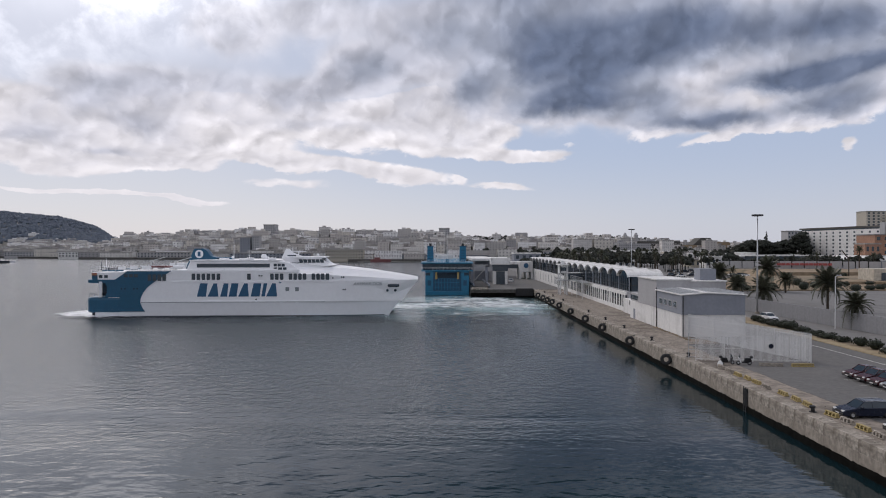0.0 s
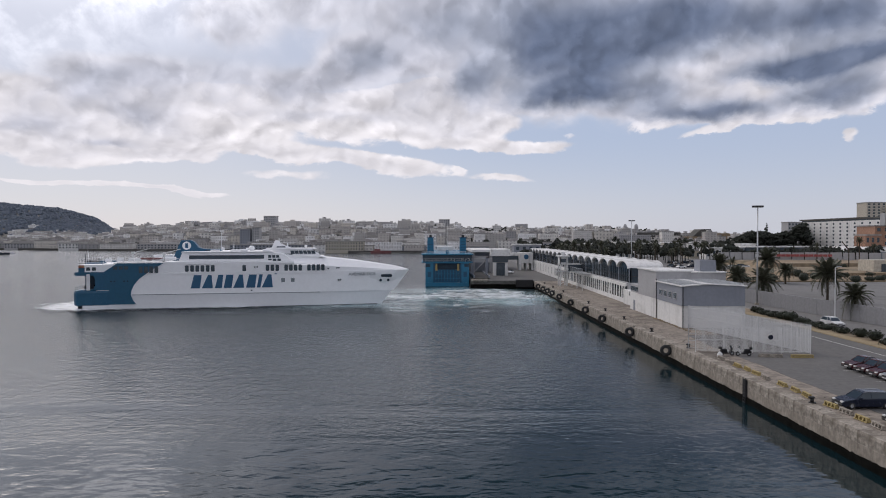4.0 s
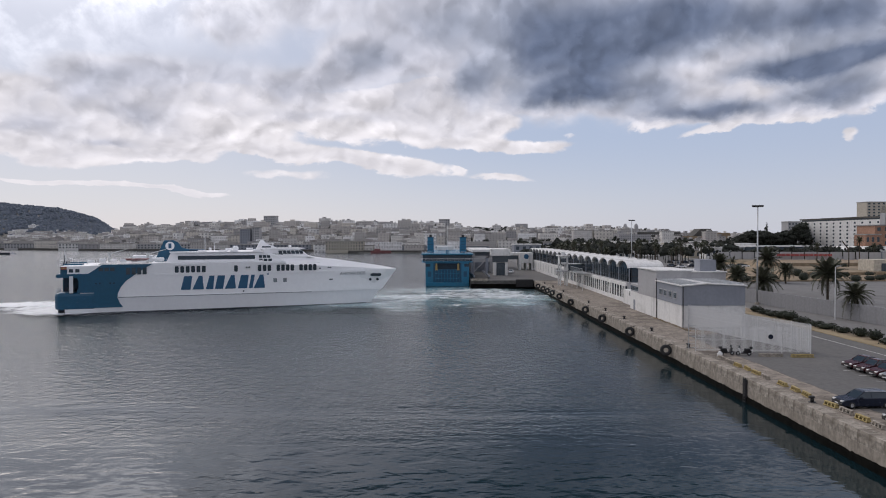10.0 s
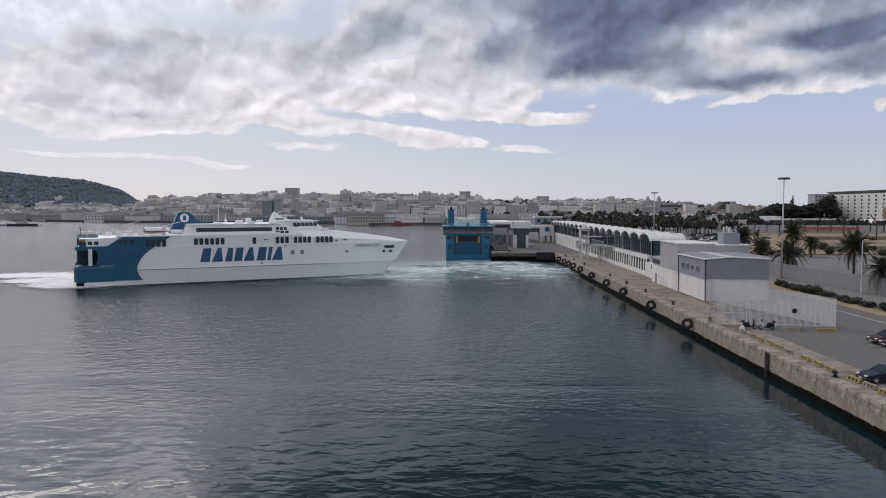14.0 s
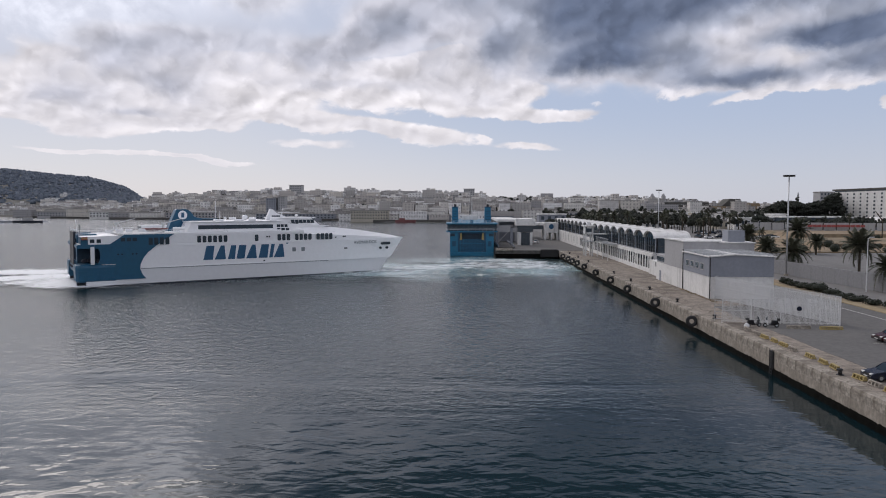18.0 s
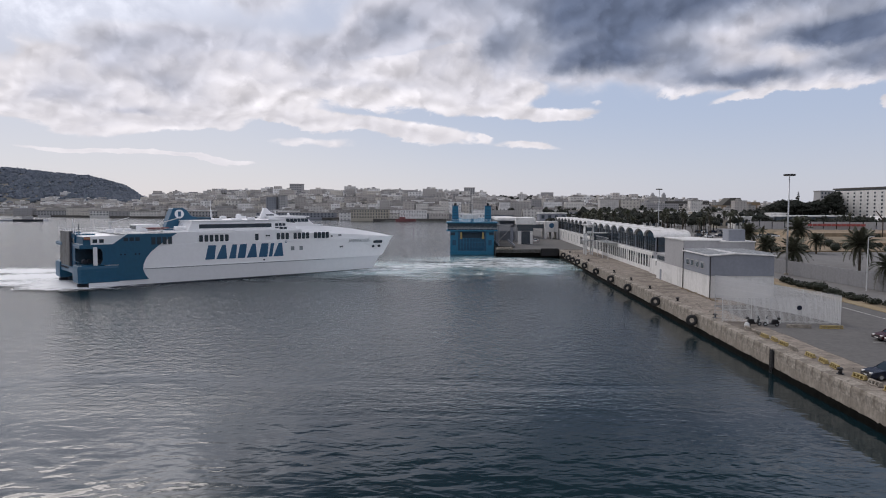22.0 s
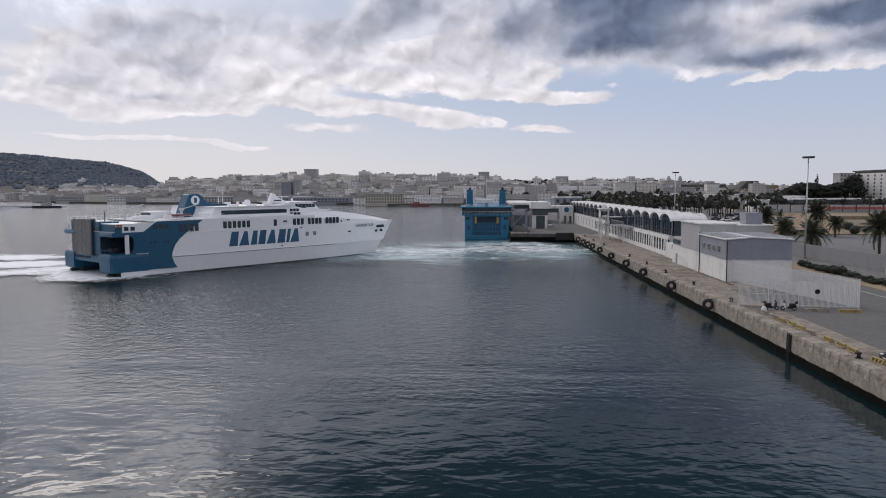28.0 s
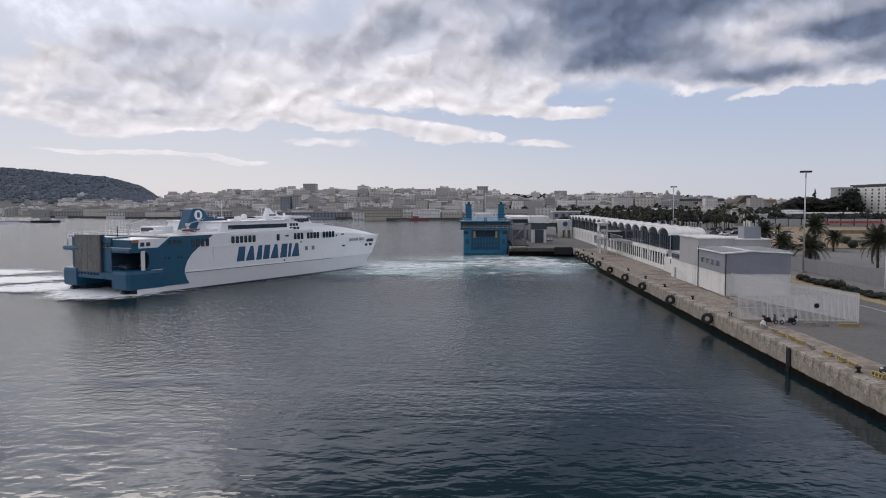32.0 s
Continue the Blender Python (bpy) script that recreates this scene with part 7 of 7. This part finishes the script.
def build_woods():
    rng = random.Random(8)
    spots = []
    for i in range(9000):
        t = rng.uniform(-1.0, -0.455)
        y = rng.uniform(1100, 2300)
        x = t * y
        z = land_height(x, y)
        d = y - line(SHORE, x)
        if d > 330 and d < 1250 and rng.random() < smooth(320, 500, d):
            spots.append((x, y, z - 4, rng.uniform(4, 7.5), rng.uniform(4, 9)))
    # headland pines take the colour with haze in it
    tree_clumps("far_woods", "pine woods on the headland, paled blue-grey for haze", spots, 3, clumps=5, full=1.6)
    spots = []
    for i in range(850):
        t = rng.uniform(0.12, 0.75)
        y = rng.uniform(390, 860)
        x = t * y
        z = max(QZ, land_height(x, y)) if y > 700 else QZ
        if y < 430 and t > 0.36:
            continue
        r = rng.uniform(2.4, 4.8)
        spots.append((x, y, z, r, min(13.0, r * rng.uniform(1.7, 3.0)) if t < 0.44 else r * rng.uniform(1.4, 2.0)))
    # wooded rise before the apartment slab, with one tall conifer
    for i in range(1500):
        t = rng.uniform(0.425, 0.534)
        y = rng.uniform(590, 700)
        x = t * y
        top = line([(0.425, 12), (0.451, 19.5), (0.469, 18.5), (0.4835, 16.5), (0.508, 20), (0.518, 25.5), (0.528, 27.0), (0.534, 16)], t)
        spots.append((x, y, QZ + (top - QZ - 2) * rng.uniform(0.2, 1) ** 0.6, rng.uniform(1.6, 3.2), rng.uniform(4, 6.5)))
    for i in range(9):
        spots.append((0.472 * 600 + rng.uniform(-0.6, 0.6), 600, 12 + i * 1.7, 3.4 - i * 0.34, 4))
    for i in range(420):
        x = rng.uniform(-480, 160)
        y = line(SHORE, x) + rng.uniform(30, 430)
        if x > 30:
            y = max(y, 800)
        spots.append((x, y, land_height(x, y), rng.uniform(2.5, 5), rng.uniform(5, 11)))
    for i in range(420):
        t = rng.uniform(-0.36, 0.30)
        y = line(SHORE, t * 1150) + rng.uniform(330, 470)
        x = t * y
        spots.append((x, y, land_height(x, y), rng.uniform(3, 6), rng.uniform(9, 15)))
    for i in range(160):
        x, y = rng.uniform(215, 330), rng.uniform(405, 452)
        spots.append((x, y, QZ + 1, rng.uniform(1.8, 3.4), rng.uniform(5, 9)))
    tree_clumps("far_trees", "dark park trees between the harbour and the town", spots, 5, PARK_GREEN)


def build_far_palms():
    rng = random.Random(33)
    for i in range(46):
        t = rng.uniform(0.17, 0.40)
        y = rng.uniform(330, 560)
        palm(t * y, y, rng.uniform(6, 11), 2.8, droop=0.9, seed=100 + i, n=18)
    for t, y, h in ((0.424, 305, 4.0), (0.506, 262, 2.6), (0.606, 330, 12.5), (0.545, 400, 9.0), (0.627, 405, 8.5)):
        palm(t * y, y, h, 2.8, droop=0.9, seed=170 + int(y), n=18)


def build_yard_houses():
    """Pale low houses and sheds between the park trees."""
    rng = random.Random(61)
    for i in range(54):
        t, y = rng.uniform(0.13, 0.45), rng.uniform(470, 730)
        w, h = rng.uniform(8, 24), rng.choice((4, 5, 6, 7, 9))
        m = rng.choice((WHITE_WALL, WHITE_WALL, CREAM, LIGHT_GREY, GREY_WALL))
        block("yard_house", "pale flat-roofed house among the park trees", *at_bearing(t, y), QZ, w, 10, h, m, max(1, h // 4), max(2, int(w / 4)), rng.uniform(-15, 15), rng.choice((ROOF_WHITE, TERRACE)), "houses among the trees")


def far_car(rng):
    e = thing("car", "small parked car in the distant yard", "car", (0, 0, -50), group="distant parked cars")
    part("body", Box(-2.1, 2.1, -0.85, 0.85, 0.3, 0.95), CAR_WHITE, e, bevel=0.12)
    part("cabin", Shape().prism([(-1.7, 0.95), (-1.2, 1.45), (0.5, 1.45), (1.2, 0.95)], "y", -0.75, 0.75), GLASS, e)
    for x in (-1.3, 1.3):
        for s in (-0.8, 0.8):
            part("wheel", Shape().tube((x, s - 0.1, 0.32), (x, s + 0.1, 0.32), 0.32, sides=10), RUBBER, e)
    return e


def build_shrubs():
    rng = random.Random(44)
    for i in range(34):
        y = rng.uniform(225, 330)
        x = rng.uniform(0.42, 0.66) * y
        bush(x, y, rng.uniform(1.2, 2.4), rng.uniform(1.8, 3.4), 200 + i, QZ, "dusty dark shrub on the dry bank")


def build_far_cars():
    rng = random.Random(12)
    for k, paint in enumerate((CAR_WHITE, CAR_SILVER, CAR_BLACK, CAR_NAVY)):
        first = far_car(rng)
        first.children[0].data.materials[0] = paint
        for i in range(9):
            t, y = rng.uniform(0.33, 0.47), rng.uniform(330, 400)
            m = pose(t * y, y, QZ, 0, 0, rng.choice((0, 90, 12, 100)))
            if i == 8:
                first.matrix_basis = m
            else:
                copy_thing(first, m)


# ---- putting the place together ----
water = build_water()
build_land()
build_harbour_ground()
build_terminal()
build_gangway()
build_grey_building()
build_fences()
for y in (99.3, 118, 137.8, 153.4, 170.3, 186, 197.4, 206, 214.3, 225):
    tyre_fender(y)
for y in (63.9, 95.5, 112, 128.4, 142.6, 158.5, 190.2, 207, 223):
    bollard(34.5, y)
ladder_slot()
build_stop_blocks()
light_mast(71.2, 155, 22.0)
light_mast(74.7, 268, 21.3)
street_lamp(72.6, 127.0, 9.6)
for i, (x, y, h, R, d) in enumerate(((76.0, 126.5, 4.2, 3.4, 1.25), (92.3, 164.6, 6.0, 5.0, 0.85), (75.9, 162, 4.6, 4.3, 1.2), (109, 230, 7.2, 5.2, 0.9), (111, 222, 4.0, 3.2, 0.9),
                                     (95.5, 236, 5.6, 4.6, 0.9), (89, 207, 3.2, 4.2, 1.2))):
    palm(x, y, h, R, droop=d, seed=i + 1)
rng = random.Random(17)
y = 84.0
i = 0
while y < 142:
    bush(63.6 + rng.uniform(-0.3, 0.3), y, rng.uniform(1.0, 1.75), rng.uniform(0.9, 1.9), i)
    y += rng.uniform(2.4, 4.6)
    i += 1
car(38.2, 62.2, 180, CAR_NAVY, "navy blue estate car parked beside the quay edge", 4.75, 1.47)
car(38.8, 56.2, 180, CAR_BLACK, "black car parked beside the quay edge", 4.5, 1.45, False)
for y, m, l in ((80.2, CAR_RED, "dark red hatchback parked in the row"), (77.9, CAR_RED, "dark wine-red saloon parked in the row"), (75.6, CAR_RED, "maroon hatchback parked in the row"), (73.3, CAR_SILVER, "silver-grey estate car parked in the row")):
    car(49.2, y, 187, m, l, 4.3, 1.45, False)
white_car = car(68.5, 147, -88, CAR_WHITE, "white car driving along the boundary wall", 4.5, 1.5, True, "")
scooter(37.2, 89.3, 5)
scooter(39.2, 89.0, 172, True)
build_pier_buildings()
moored = build_moored()
ferry = build_ferry()
build_town()
build_landmarks()
build_woods()
build_far_palms()
build_yard_houses()
build_far_cars()
build_shrubs()
car(30.4, 285.5, 75, CAR_WHITE, "white car parked beside the pier kiosk", 4.3, 1.45, False)
wash = [sheet("wash", "turquoise propeller wash behind the moored ferry", WASH, 46, 46, 2), sheet("wash", "turquoise wash trailing across the basin", WASH, 42, 34, 5)]
froth = [sheet("foam", "white froth curling along the inner quay", FROTH, 15, 15, 37), sheet("foam", "white froth streaks on the turquoise wash", FROTH, 46, 44, 11), sheet("foam", "white froth behind the moored ferry", FROTH, 26, 24, 14), sheet("foam", "white froth streaks off the ferry's bow", FROTH, 36, 30, 19)]
jets = [sheet("foam", "white foam thrown out at the ferry's stern", FOAM, a, b, k, lobes=0.12) for a, b, k in ((25, 11.5, 23), (26, 11.5, 27), (26, 11, 29))]
skirt = sheet("foam", "white foam along the ferry's stern quarter", FOAM, 15, 17.5, 31, lobes=0.08)
build_quay()


def CAR_AT(t):
    """Where the white car is on the service road: it comes down past the hedge and drives on."""
    return 67.4, 141.6 - 5.75 * t


def motions():
    """Everything that moves: the turning ferry with its foam, the drifting wash, the slow set of the ripples."""
    def ship_pose(x, y, h):
        return pose(x, y, 0, 0, 0, h) @ pose(0, 11.5, 0)

    walk(ferry, [(t, ship_pose(x, y, h)) for t, x, y, h in SHIP_ROWS])
    walk(skirt, [(t, ship_pose(x, y, h) @ pose(2.5, -1.0, 0.30)) for t, x, y, h in SHIP_ROWS])
    # foam from the water jets spreads to port of the stern and stays behind as the stern swings away
    walk(jets[0], [(0, pose(-74, 185, 0.18)), (4, pose(-84, 185, 0.18)), (9, pose(-101, 184, 0.18, 0, 0, 4)), (20, pose(-118, 181, 0.18, 0, 0, 8)), (32, pose(-132, 178, 0.18, 0, 0, 10))])
    walk(jets[1], [(0, pose(-62, 186, 0.22)), (9, pose(-84, 177, 0.22, 0, 0, 12)), (20, pose(-103, 168, 0.22, 0, 0, 20)), (32, pose(-112, 160, 0.22, 0, 0, 20))])
    walk(jets[2], [(0, pose(-56, 185, 0.26)), (9, pose(-72, 176, 0.26, 0, 0, 14)), (20, pose(-90, 160, 0.26, 0, 0, 24)), (32, pose(-93, 146, 0.26, 0, 0, 24))])
    for i, (ob, x, y) in enumerate(((wash[0], 10, 208), (wash[1], -22, 196), (froth[0], 19, 214), (froth[1], 8, 208), (froth[2], 14, 226), (froth[3], -24, 192))):
        walk(ob, [(t, pose(x - 0.03 * t, y - 0.06 * t, 0.08 + 0.03 * i)) for t in (0, 16, 32)])
    # the white car on the service road
    walk(white_car, [(t, pose(*CAR_AT(t), QZ + 0.02, 0, 0, -88)) for t in (0, 2, 4, 6, 8, 16, 32)])
    walk(water, [(0, pose(0, 0, 0)), (16, pose(2.5, -2.5, 0)), (32, pose(5, -5, 0))])


motions()
